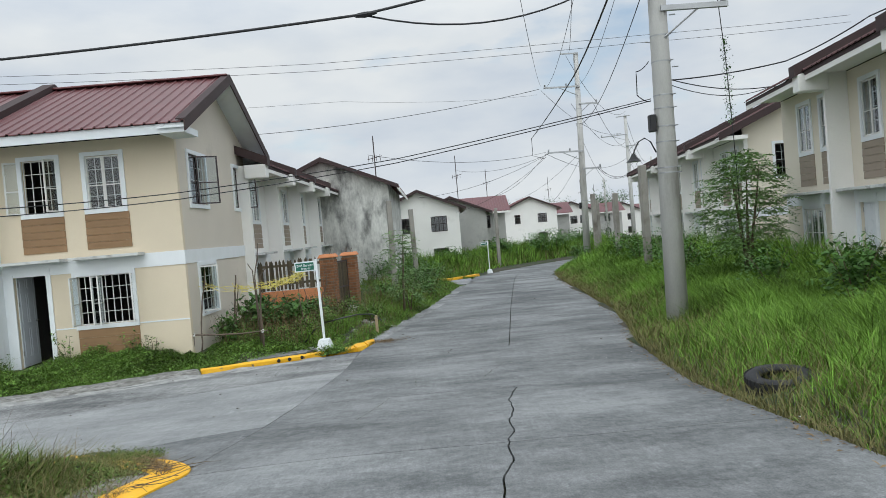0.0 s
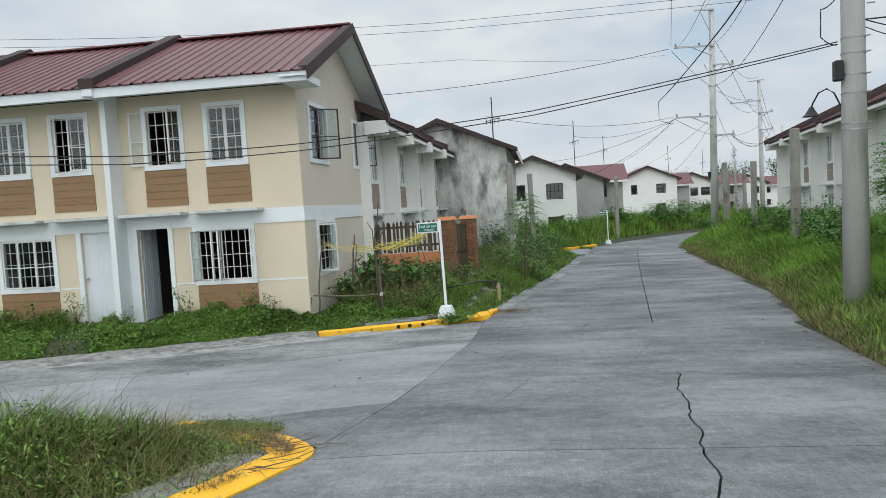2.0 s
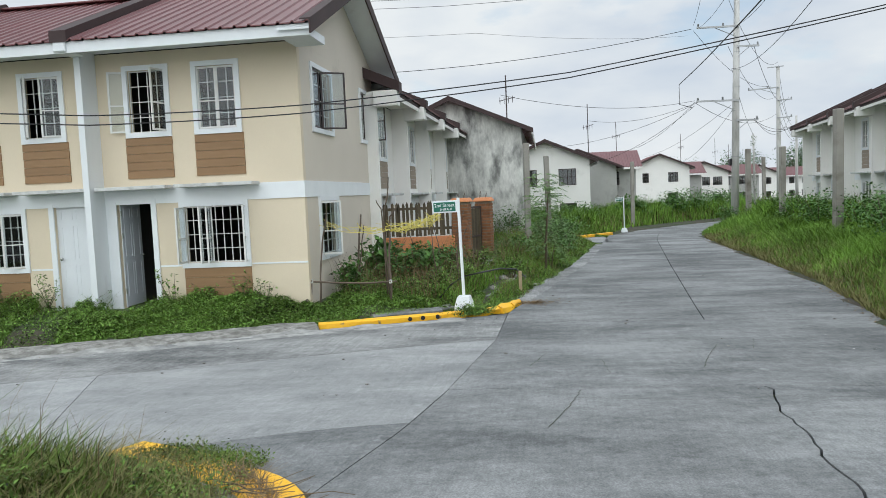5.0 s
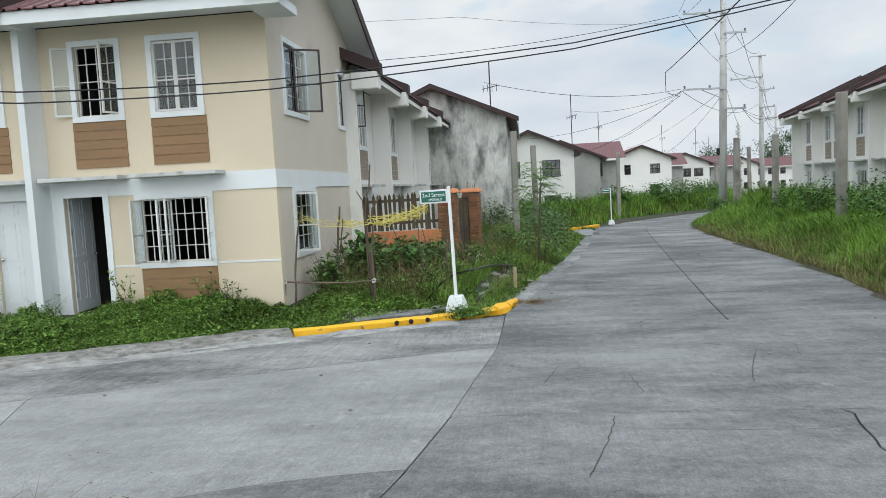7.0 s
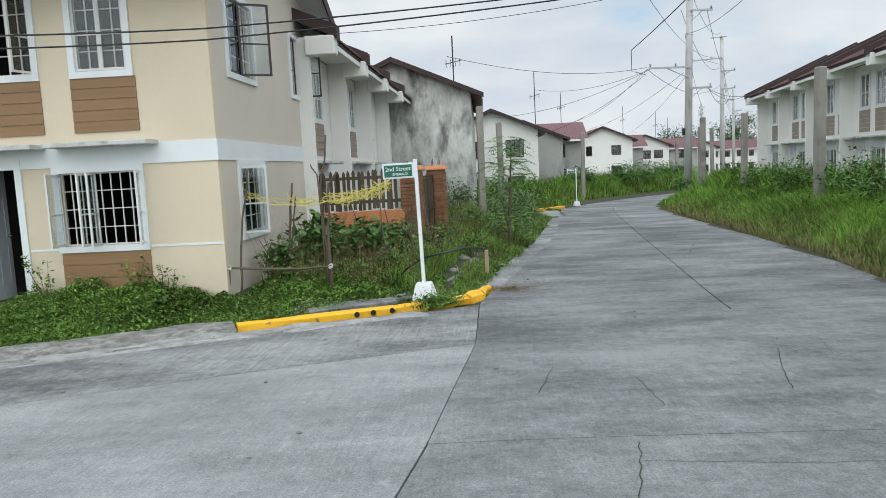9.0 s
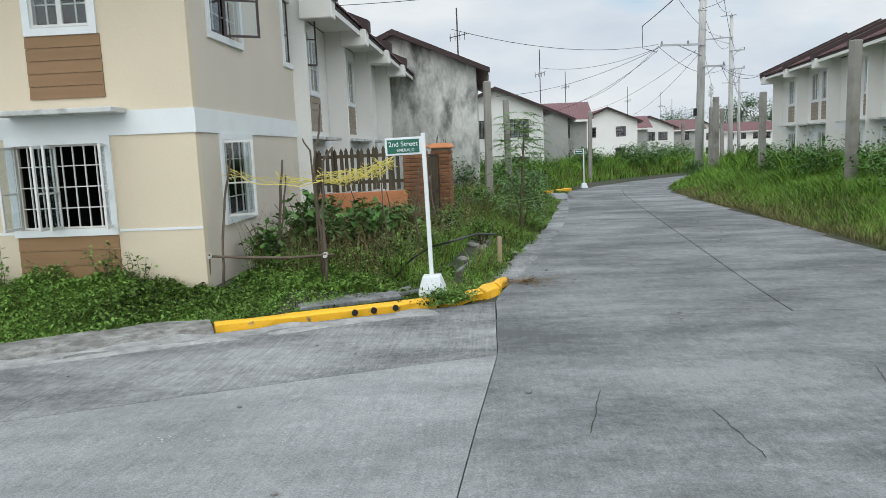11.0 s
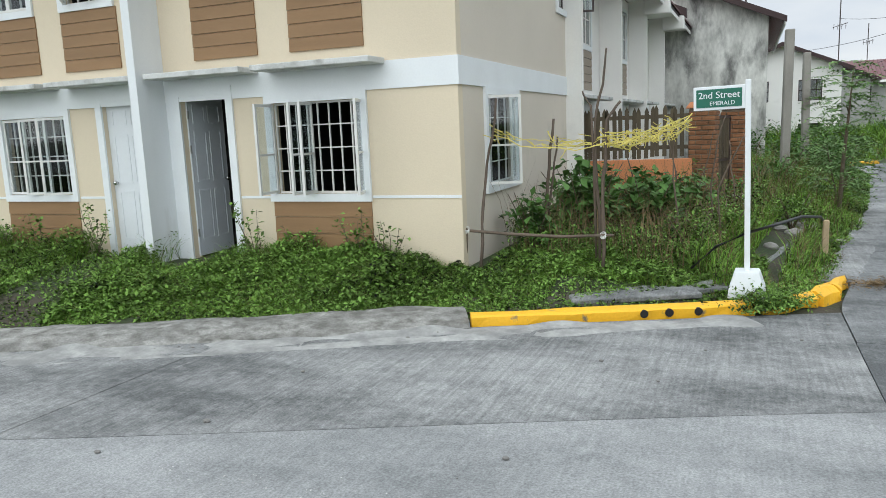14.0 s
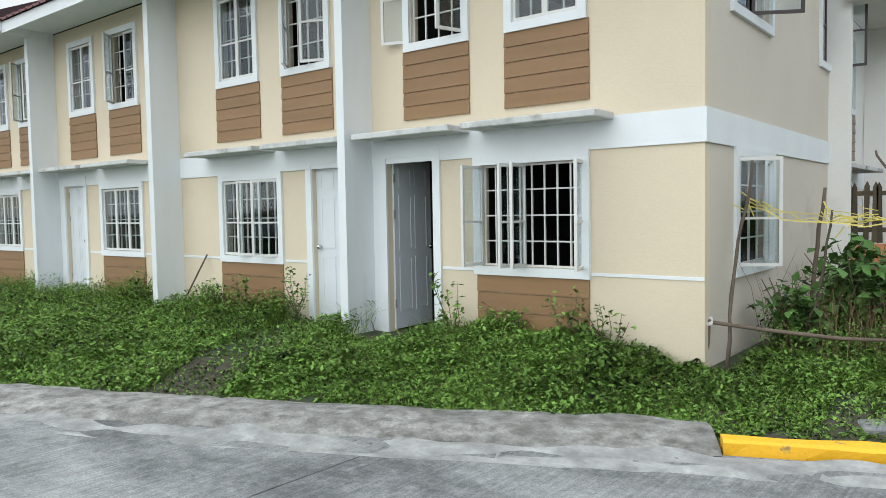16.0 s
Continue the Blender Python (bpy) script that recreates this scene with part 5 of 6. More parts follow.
feather_tree("feathery_tree", (7.59, 18.87), 3.3, 0.9, 430, 0.8, "feathery green tree growing in tall grass by the houses", feather_mat, length=0.55, size=0.14, pairs=8)
feather_tree("sapling", (-1.28, 22.99), 2.75, 0.38, 115, 0.8, "slender feathery green sapling on the road verge", feather_mat, length=0.45, size=0.10, stems=1)
feather_tree("sapling", (-1.14, 24.4), 1.4, 0.5, 100, 0.3, "low feathery green sapling on the road verge", feather_mat, length=0.4, size=0.10, stems=2)


def leafy_bush(at, tall, r, count, size, label, mat=None, narrow=0.62, name="bush"):
    z = float(ground_at(np.array([at[0]]), np.array([at[1]]))[0])
    t = thing(name, label, "bush", pose(at[0], at[1], z))
    stem = bmesh.new()
    for k in range(6):
        a = k * 1.047 + random.random()
        tube([(0, 0, -0.05), (math.cos(a) * r * 0.3, math.sin(a) * r * 0.3, tall * 0.45), (math.cos(a) * r * 0.7, math.sin(a) * r * 0.7, tall * 0.85)], [0.014, 0.01, 0.004], 5, True, stem)
    part("stem", stem, bark, t, "", True)
    u = rng.normal(0, 1, (count, 3))
    u /= np.linalg.norm(u, axis=1, keepdims=True)
    rad = rng.random(count) ** 0.45 * (0.75 + 0.35 * np.sin(u[:, 0] * 5 + u[:, 1] * 4 + at[0] * 7) * np.sin(u[:, 2] * 6 + at[1]))
    c = np.stack([u[:, 0] * r * rad, u[:, 1] * r * rad, np.maximum(tall * 0.52 + u[:, 2] * tall * 0.5 * rad, 0.03)], 1)
    crown = new("crown", leaf_mesh("crown", c, size * rng.uniform(0.6, 1.3, count), mat or bush_mat, 0.5, narrow))
    crown.parent = t
    return t


for bx, by, tall, r, cnt, size in ((-4.63, 18.33, 1.1, 0.75, 480, 0.15), (-3.91, 18.93, 1.0, 0.7, 460, 0.15), (-4.81, 19.7, 1.1, 0.7, 400, 0.16), (-3.48, 20.2, 0.85, 0.6, 380, 0.13), (-5.03, 17.4, 0.85, 0.42, 260, 0.12), (-4.2, 21.27, 0.8, 0.7, 380, 0.14)):
    leafy_bush((bx, by), tall, r, cnt, size, "broad-leaved green garden bush beside the house")
for bx, by, tall, r, cnt, size in ((-3.3, 17.73, 0.62, 0.48, 900, 0.05), (-2.94, 18.7, 0.7, 0.45, 900, 0.05), (-2.8, 20.31, 0.85, 0.5, 900, 0.055), (-2.08, 21.21, 0.6, 0.5, 800, 0.055), (-3.55, 21.29, 0.9, 0.5, 700, 0.06)):
    leafy_bush((bx, by), tall, r, cnt, size, "small-leaved green bush among garden weeds", weed_mat)
for bx, by, tall, r, cnt, size in ((-2.69, 25.95, 0.7, 0.7, 700, 0.07), (-2.16, 26.51, 0.9, 0.8, 700, 0.08), (-0.73, 30.96, 1.3, 1.0, 900, 0.09), (-0.41, 33.05, 1.5, 1.1, 900, 0.1), (-1.68, 31.2, 1.2, 0.9, 700, 0.09), (-1.24, 34.63, 1.7, 1.2, 900, 0.11), (-2.78, 35.85, 1.9, 1.3, 900, 0.12), (-0.57, 29.07, 0.9, 0.7, 600, 0.08)):
    leafy_bush((bx, by), tall, r, cnt, size, "rough green bush on the road verge")
for bx, by, tall, r, cnt, size in ((6.33, 12.02, 1.35, 0.75, 800, 0.12), (6.98, 16.3, 1.2, 0.9, 700, 0.1), (6.78, 21.38, 1.5, 1.0, 800, 0.1), (7.59, 24.21, 1.7, 1.2, 900, 0.11), (8.1, 27.01, 1.6, 1.2, 900, 0.11), (8.27, 30.92, 1.7, 1.3, 900, 0.12), (9.02, 35.57, 1.6, 1.3, 900, 0.12), (10.07, 41.1, 1.7, 1.4, 800, 0.14), (8.5, 45.01, 1.3, 0.8, 700, 0.12)):
    leafy_bush((bx, by), tall, r, cnt, size, "green bush in the tall grass by the houses")
for bx, by, tall, r in ((9.71, 60.22, 2.4, 2.0), (7.87, 57.75, 2.2, 1.7), (4.52, 54.15, 2.0, 1.6), (1, 48.68, 1.8, 1.5), (12.28, 64.17, 2.2, 1.8), (-2.84, 47.77, 2.0, 1.6), (15.38, 72.14, 2.0, 2.0)):
    leafy_bush((bx, by), tall, r, 1100, 0.17, "dense green thicket at the bend of the road")


def crown_tree(at, tall, r, label):
    """A broad tree far off: trunk, limbs and a crown of many small clumps."""
    z = float(ground_at(np.array([float(at[0])]), np.array([float(at[1])]))[0])
    t = thing("tree", label, "tree", pose(at[0], at[1], z))
    trunk = tube([(0, 0, -0.3), (0.1, 0, tall * 0.3), (0.0, 0.2, tall * 0.6)], [0.35, 0.25, 0.1], 8)
    for k in range(5):
        a = k * 1.3
        tube([(0.1, 0, tall * 0.3), (math.cos(a) * r * 0.4, math.sin(a) * r * 0.4, tall * 0.55), (math.cos(a) * r * 0.7, math.sin(a) * r * 0.7, tall * 0.75)], [0.16, 0.1, 0.04], 6, True, trunk)
    part("trunk", trunk, bark, t, "", True)
    cs = []
    for _ in range(26):
        a, rr, zz = random.uniform(0, 6.28), r * math.sqrt(random.random()) * 0.8, random.uniform(0.45, 0.95) * tall
        k = r * random.uniform(0.22, 0.42)
        u = rng.normal(0, 0.45, (160, 3)) * k
        cs.append(u + np.array([rr * math.cos(a), rr * math.sin(a), zz]))
    c = np.concatenate(cs)
    crown = new("crown", leaf_mesh("crown", c, rng.uniform(0.2, 0.5, len(c)), tree_mat, 0.6, 0.7))
    crown.parent = t
    return t


for tx, ty, th, tr in ((52.19, 167.4, 10.5, 6), (62.09, 174.95, 10, 7), (42.25, 176.23, 9, 6), (75.48, 171.38, 10, 7), (31.14, 192.69, 9, 7), (16.68, 200.7, 9, 7), (-0.11, 198.4, 9, 7), (86.84, 160.35, 11, 7)):
    crown_tree((tx, ty), th, tr, "dark green broad tree far behind the houses")


# ---- street sign ----
def writing(text, size, mat, parent, m, depth=0.002):
    cu = bpy.data.curves.new("lettering", "FONT")
    cu.body, cu.size, cu.extrude, cu.align_x, cu.align_y = text, size, depth, "CENTER", "CENTER"
    tmp = bpy.data.objects.new("lettering", cu)
    me = bpy.data.meshes.new_from_object(tmp)
    bpy.data.objects.remove(tmp)
    me.transform(m)
    me.materials.clear()
    me.materials.append(mat)
    ob = new("lettering", me)
    ob.parent = parent
    return ob


def tapered(b, t, h, z0=0.0):
    bm = bmesh.new()
    v = [bm.verts.new((sx * w, sy * w, z)) for w, z in ((b, z0), (b * 0.97, z0 + h * 0.3), (t, z0 + h)) for sx, sy in ((-1, -1), (1, -1), (1, 1), (-1, 1))]
    bm.faces.new([v[i] for i in (3, 2, 1, 0)])
    bm.faces.new(v[8:12])
    for r in (0, 4):
        for k in range(4):
            bm.faces.new((v[r + k], v[r + (k + 1) % 4], v[r + 4 + (k + 1) % 4], v[r + 4 + k]))
    bmesh.ops.bevel(bm, geom=[e for e in bm.edges], offset=0.008, segments=1, affect="EDGES")
    return bm


def street_sign(at, label, lettered):
    s = thing("street_sign", label, "street sign", at, "street name signs")
    part("base", tapered(0.16, 0.105, 0.24, -0.04), white, s, "white painted concrete base")
    part("pole", box(-0.024, 0.024, -0.024, 0.024, 0.15, 1.92, 0.004), trim_white, s)
    board = part("board", box(-0.46, -0.0245, -0.018, 0.018, 1.67, 1.88, 0.004), trim_white, s, "white framed sign board")
    part("plate", box(-0.435, -0.05, -0.023, -0.0185, 1.695, 1.855), sign_green, board, "green name plate")
    stand = Matrix.Translation((-0.2425, -0.0235, 1.80)) @ Matrix.Rotation(radians(90), 4, "X")
    if lettered:
        writing("2nd Street", 0.083, trim_white, board, stand)
        writing("EMERALD", 0.05, trim_white, board, Matrix.Translation((-0.215, -0.0235, 1.728)) @ Matrix.Rotation(radians(90), 4, "X"))
    else:
        part("lettering", box(-0.40, -0.09, -0.026, -0.0232, 1.77, 1.82), trim_white, board)
    return s


SZ = land(-2.69, 16.27) + 0.11
street_sign(pose(-2.69, 16.27, SZ, 1.0, -1.0, -2), "white street sign post with green 2nd Street plate", True)
street_sign(pose(3, 44.68, land(3, 44.68) + 0.1, 0, 0, 5), "white street sign post at the next corner", False)


# ---- fence, brick gate pillars, gate ----
FA, FB = Vector((-5.59, 22.43, -0.03)), Vector((-3.62, 22.72, -0.01))
fdir = (FB - FA).normalized()
fm = Matrix.Translation((FA.x, FA.y, 0.08)) @ Matrix.Rotation(math.atan2(fdir.y, fdir.x), 4, "Z")
flen = (FB - FA).length
fence = thing("picket_fence", "dark wooden picket fence on an orange rendered wall", "fence")
fence.matrix_basis = fm
part("base_wall", box(0, flen, -0.06, 0.06, -0.2, 0.95, 0.01), orange, fence, "orange rendered low wall")
for z in (1.12, 1.66):
    part("rail", box(0, flen, 0.012, 0.05, z, z + 0.07), picket_wood, fence)
pk = bmesh.new()
v = [pk.verts.new((x, y, z)) for y in (-0.012, 0.010) for x, z in ((-0.036, 0.98), (0.036, 0.98), (0.036, 1.80), (0.0, 1.88), (-0.036, 1.80))]
pk.faces.new(v[:5])
pk.faces.new(v[9:4:-1])
for k in range(5):
    pk.faces.new((v[k], v[(k + 1) % 5], v[5 + (k + 1) % 5], v[5 + k]))
bmesh.ops.recalc_face_normals(pk, faces=pk.faces)
picket_me = bpy.data.meshes.new("picket")
pk.to_mesh(picket_me)
pk.free()
picket_me.materials.append(picket_wood)
for k in range(19):
    p = new("picket", picket_me)
    p.parent = fence
    p.matrix_basis = pose(0.05 + k * (flen - 0.1) / 18, 0, random.uniform(-0.02, 0.02), 0, random.uniform(-1.2, 1.2), 0)

brick_me = {}


def brick_mesh(w, d, h):
    if (w, d, h) not in brick_me:
        bm = box(-w / 2, w / 2, -d / 2, d / 2, -h / 2, h / 2, 0.006)
        me = bpy.data.meshes.new("brick")
        bm.to_mesh(me)
        bm.free()
        me.materials.append(brick)
        brick_me[w, d, h] = me
    return brick_me[w, d, h]


def gate_pillar(at):
    """A square pillar faced with bricks, with an orange cap and iron stubs."""
    g = thing("gate_pillar", "red brick gate pillar with orange cap", "pillar", at, "gate pillars")
    half, tall = 0.21, 1.86
    part("core", box(-half + 0.012, half - 0.012, -half + 0.012, half - 0.012, -0.2, tall), mortar, g)
    cap = tapered(0.26, 0.2, 0.11, tall)
    part("cap", cap, orange, g, "orange painted cap")
    course = 0.082
    for c in range(int(tall / course)):
        z = c * course + course / 2
        shift = 0.5 if c % 2 else 0.0
        for face in range(4):
            turn = Matrix.Rotation(face * math.pi / 2, 4, "Z")
            for lo, hi in (((-1, -0.02), (0.02, 1)) if not c % 2 else ((-1, -0.52), (-0.48, 0.48), (0.52, 1))):
                w = (hi - lo) * half - 0.004
                b = new("brick", brick_mesh(round(w, 3), 0.024, course - 0.016))
                b.parent = g
                b.matrix_basis = turn @ pose((lo + hi) / 2 * half, -half + 0.004 + random.uniform(-0.004, 0.004), z)
    for k in range(4):
        part("iron_stub", tube([(0.09 * (-1) ** k, 0.09 * (-1) ** (k // 2), tall + 0.1), (0.09 * (-1) ** k + random.uniform(-0.02, 0.02), 0.09 * (-1) ** (k // 2), tall + 0.1 + random.uniform(0.08, 0.22))], 0.008, 6), wood, g)
    return g


gate_pillar(pose(-3.43, 22.87, 0.03, 0, 0, -8))
gate_pillar(pose(-2.97, 24.46, 0.01, 0, 0, -8))
gate = thing("gate", "dark steel gate between brick pillars", "gate", pose(-3.34, 23.16, 0.03, 0, 0, 74.5))
part("gate_frame", frame_bars(0.02, 1.10, 0.08, 1.72, -0.02, 0.02, 0.05, (), (0.9,)), bar_dark, gate)
for k in range(9):
    part("board", box(0.075 + k * 0.112, 0.075 + k * 0.112 + 0.098, -0.008, 0.012, 0.135, 1.665), picket_wood, gate)


# ---- garden sticks, rails and yellow cord ----
def stick(points, r0, r1, label, group="garden stakes"):
    z0 = float(ground_at(np.array([points[0][0]]), np.array([points[0][1]]))[0])
    pts = []
    for k in range(len(points) - 1):
        a, b = Vector(points[k]), Vector(points[k + 1])
        for j in range(4):
            t = j / 4
            q = a.lerp(b, t)
            pts.append(q + Vector((0.035 * noise.noise((q.z * 3, q.x * 5, 1)), 0.03 * noise.noise((q.z * 3, q.y * 5, 9)), 0)))
    pts.append(Vector(points[-1]))
    pts[0].z = z0 - 0.05
    rr = [0.8 * (r0 + (r1 - r0) * i / (len(pts) - 1)) for i in range(len(pts))]
    rr = [r * (1 + 0.15 * random.uniform(-1, 1)) for r in rr]
    return tagged(link("garden_stake", tube(pts, rr, 7), wood, None, "", True), label, "stake", group)


stick([(-5.36, 16.42, 0.3), (-5.35, 16.62, 1.06), (-5.30, 16.79, 1.61), (-5.27, 16.86, 2.03)], 0.022, 0.014, "bent brown garden stake leaning by the house wall")
stick([(-5.03, 17.80, 0.04), (-4.96, 17.85, 1.03), (-4.89, 17.90, 1.79)], 0.026, 0.02, "forked brown garden stake with cord tied on")
stick([(-4.88, 17.50, 0.26), (-4.83, 17.50, 0.98), (-4.76, 17.55, 1.58)], 0.02, 0.014, "thin brown garden stake with cord tied on")
stick([(-4.10, 16.70, 0.15), (-4.09, 16.72, 1.17), (-4.06, 16.75, 1.76), (-3.92, 16.78, 1.93)], 0.026, 0.016, "thick brown garden stake at the plot corner")
stick([(-4.16, 16.85, 0.44), (-4.20, 16.90, 1.74), (-4.09, 16.95, 2.48)], 0.022, 0.012, "tall thin brown branch stuck upright")
stick([(-4.20, 16.90, 0.70), (-4.23, 16.90, 1.90), (-4.33, 16.90, 2.06)], 0.018, 0.010, "thin brown branch at the plot corner")
stick([(-5.53, 16.45, 0.24), (-5.51, 16.45, 0.66)], 0.022, 0.018, "short brown stake at the house corner")
for x, y, h in ((-3.48, 18.35, 1.7), (-3.12, 19.33, 1.75), (-2.95, 18.04, 1.5), (-3.7, 19.91, 1.5), (-2.86, 20.12, 1.4), (-4.31, 20.66, 1.4), (-3.23, 20.8, 1.5)):
    stick([(x, y, 0.1), (x + random.uniform(-0.08, 0.08), y, h * 0.6), (x + random.uniform(-0.2, 0.2), y + 0.05, h)], 0.016, 0.009, "thin brown stake in the garden")
rail = tagged(link("stake_rail", tube([(-5.59, 16.42, 0.64), (-5.02, 16.50, 0.59), (-4.51, 16.58, 0.56), (-3.97, 16.68, 0.57)], [0.016, 0.018, 0.017, 0.014], 7), wood, None, "", True), "thin brown pole tied across the garden stakes", "rail")
for q in ((-5.50, 16.42, 0.64), (-4.08, 16.66, 0.57)):
    bm = bmesh.new()
    for k in range(3):
        tube([(q[0] + 0.03 * math.cos(a), q[1] + 0.03 * math.sin(a) * 0.8, q[2] + 0.012 * k - 0.012 + 0.02 * math.sin(a)) for a in np.linspace(0, 6.28, 10)], 0.005, 5, True, bm)
    part("tie", bm, plastic_white, rail, "white string tie")
# the fenced plot: cord from stake to stake, in many loose strands
cord = thing("yellow_cord", "tangled yellow plastic cord strung between garden stakes", "cord")
KNOTS = [Vector(k) for k in ((-5.36, 17.02, 1.64), (-4.88, 17.82, 1.52), (-4.75, 17.50, 1.49), (-4.06, 16.70, 1.55), (-3.95, 18.20, 1.53), (-3.68, 18.90, 1.58), (-3.33, 18.30, 1.70))]
SPANS = [(0, 2, 0.05), (0, 3, 0.10), (0, 1, 0.03), (1, 3, 0.06), (2, 3, 0.02), (2, 3, 0.06), (1, 4, 0.05), (3, 4, 0.06), (3, 6, 0.05), (3, 6, 0.10), (3, 5, 0.08), (4, 6, 0.04), (4, 5, 0.05), (2, 6, 0.12), (5, 6, 0.03), (3, 4, 0.12), (3, 6, 0.02), (4, 6, 0.09)]
for k, (a, b, sag) in enumerate(SPANS):
    p0, p1 = KNOTS[a], KNOTS[b]
    j0, j1 = random.uniform(-0.06, 0.08), random.uniform(-0.06, 0.08)
    pts = []
    for i in range(9):
        t = i / 8
        q = p0.lerp(p1, t)
        q.z += (j0 * (1 - t) + j1 * t) - sag * 4 * t * (1 - t) + 0.07 * noise.noise((i * 0.9, k * 3.3, 0))
        pts.append(q)
    part("strand", tube(pts, random.uniform(0.004, 0.008), 4), rope_yellow, cord)
for k in range(150):
    a, b, sag = random.choice(SPANS[7:] if k > 45 else SPANS)
    q = KNOTS[a].lerp(KNOTS[b], random.random()) + Vector((0, 0, random.uniform(-0.09, 0.05)))
    e = q + Vector((random.uniform(-0.16, 0.16), random.uniform(-0.08, 0.08), random.uniform(-0.11, 0.10)))
    part("loose_end", tube([q, (q + e) / 2 + Vector((0, 0, random.uniform(-0.02, 0.035))), e], random.uniform(0.004, 0.008), 4), rope_yellow, cord)

# small things in the plot and by the gate
stub = tagged(link("marker_stub", box(-1.84, -1.77, 19.05, 19.12, -0.1, 0.43, 0.01), material("pale_wood", (0.42, 0.32, 0.20), 0.8, 0.2, 6, 40, 0.2)), "short pale wooden marker stub in the weeds", "stub")
for px, py, r, h, mat, lab in ((-2.87, 22.83, 0.12, 0.26, plastic_white, "white plastic flower pot"), (-2.6, 22.66, 0.11, 0.2, black, "black plastic flower pot"), (-2.79, 23.41, 0.1, 0.18, plastic_white, "small white plastic flower pot")):
    z = float(ground_at(np.array([px]), np.array([py]))[0])
    pot = thing("flower_pot", lab + " beside the gate", "pot", pose(px, py, z), "pots by the gate")
    bm = tube([(0, 0, 0), (0, 0, h * 0.9), (0, 0, h)], [r * 0.72, r * 0.97, r], 18, False)
    tube([(0, 0, h), (0, 0, h * 0.98), (0, 0, h * 0.85)], [r, r * 0.92, r * 0.9], 18, False, bm)
    part("pot", bm, mat, pot, "", True)
    part("soil", tube([(0, 0, h * 0.8), (0, 0, h * 0.85)], r * 0.9, 18), soil, pot)
    c = np.stack([rng.normal(0, r * 0.8, 120), rng.normal(0, r * 0.8, 120), h + np.abs(rng.normal(0, 0.14, 120))], 1)
    crown = new("plant", leaf_mesh("plant", c, rng.uniform(0.04, 0.1, 120), bush_mat, 0.5, 0.45))
    crown.parent = pot
for k in range(26):
    x, y = -2.18 + random.gauss(0, 0.35), 21.2 + random.gauss(0, 0.8)
    z = float(ground_at(np.array([x]), np.array([y]))[0])
    bm = bmesh.new()
    s = random.uniform(0.04, 0.13)
    bmesh.ops.create_icosphere(bm, subdivisions=2, radius=s)
    for v in bm.verts:
        v.co *= 1 + 0.35 * noise.noise(v.co * 9 + Vector((k, 0, 0)))
    turned(bm, pose(x, y, z + s * 0.3, 0, 0, k * 40) @ Matrix.Diagonal((1.3, 1.0, 0.65, 1)))
    tagged(link("rubble_stone", bm, stone), "grey lump of rubble beside the garden path", "stone", "rubble by the path")
path = tagged(link("garden_path", sweep([(-3.08, 16.81), (-2.68, 18.27), (-2.4, 19.73), (-2.41, 21.69)], [(-0.2, -0.05), (-0.2, 0.03), (0.2, 0.035), (0.2, -0.05)], 0.2, 0.03), apron_road), "narrow grey concrete path through the weeds", "path", kind="structure")
for cx, cy, w, d, rz in ((-3.73, 16.24, 0.62, 0.42, 22), (-3.18, 16.63, 0.5, 0.4, 30)):
    s = tagged(link("paving_slab", turned(box(-w, w, -d / 2, d / 2, -0.03, 0.02, 0.008), pose(cx, cy, ground_z(cx, cy) + 0.005, 1.5, -1, rz)), apron_road), "dark worn concrete slab behind the kerb", "slab")
hose = tagged(link("black_hose", tube([(-3.22, 16.9, 0.21), (-2.98, 16.7, 0.47), (-2.71, 16.35, 0.66), (-2.42, 17.07, 0.65), (-2.15, 17.99, 0.61), (-1.88, 18.92, 0.49), (-1.72, 19.64, 0.24)], 0.016, 7), black, None, "", True), "black rubber hose hung across the sign post", "hose")
tagged(link("leaning_stick", tube([(-13.0, 15.9, 0.1), (-12.72, 16.30, 1.05)], 0.012, 7), wood), "thin brown stick leaning on the house wall", "stick")
tagged(link("door_step", box(-9.28, -8.3, 15.6, 16.33, 0.0, 0.15, 0.015), gutter_mat), "grey concrete door step at the open door", "step")


# ---- worn tyre ----
def tyre(at):
    t = thing("tyre", "worn black car tyre lying in the grass", "tyre", at)
    bm = bmesh.new()
    prof = [(0.20, -0.08), (0.245, -0.098), (0.31, -0.1), (0.345, -0.075), (0.352, -0.03), (0.352, 0.03), (0.345, 0.075), (0.31, 0.1), (0.245, 0.098), (0.20, 0.08), (0.19, 0.05), (0.3, 0.03), (0.3, -0.03), (0.19, -0.05)]
    n = 40
    rings = [[bm.verts.new((r * math.cos(6.28319 * k / n), r * math.sin(6.28319 * k / n), z)) for r, z in prof] for k in range(n)]
    m = len(prof)
    for k in range(n):
        for j in range(m):
            bm.faces.new((rings[k][j], rings[(k + 1) % n][j], rings[(k + 1) % n][(j + 1) % m], rings[k][(j + 1) % m]))
    bmesh.ops.recalc_face_normals(bm, faces=bm.faces)
    part("carcass", bm, rubber, t, "", True)
    for k in range(36):
        a = k * 6.28319 / 36
        for z0, z1, skew in ((-0.085, -0.02, 0.05), (0.02, 0.085, -0.05)):
            part("tread_block", turned(box(-0.004, 0.009, -0.019, 0.019, z0, z1), Matrix.Rotation(a + skew, 4, "Z") @ Matrix.Translation((0.352, 0, 0))), rubber, t)
    return t


tyre(pose(3.45, 8.6, land(3.4, 8.6) + 0.10, 4, -5, 20))


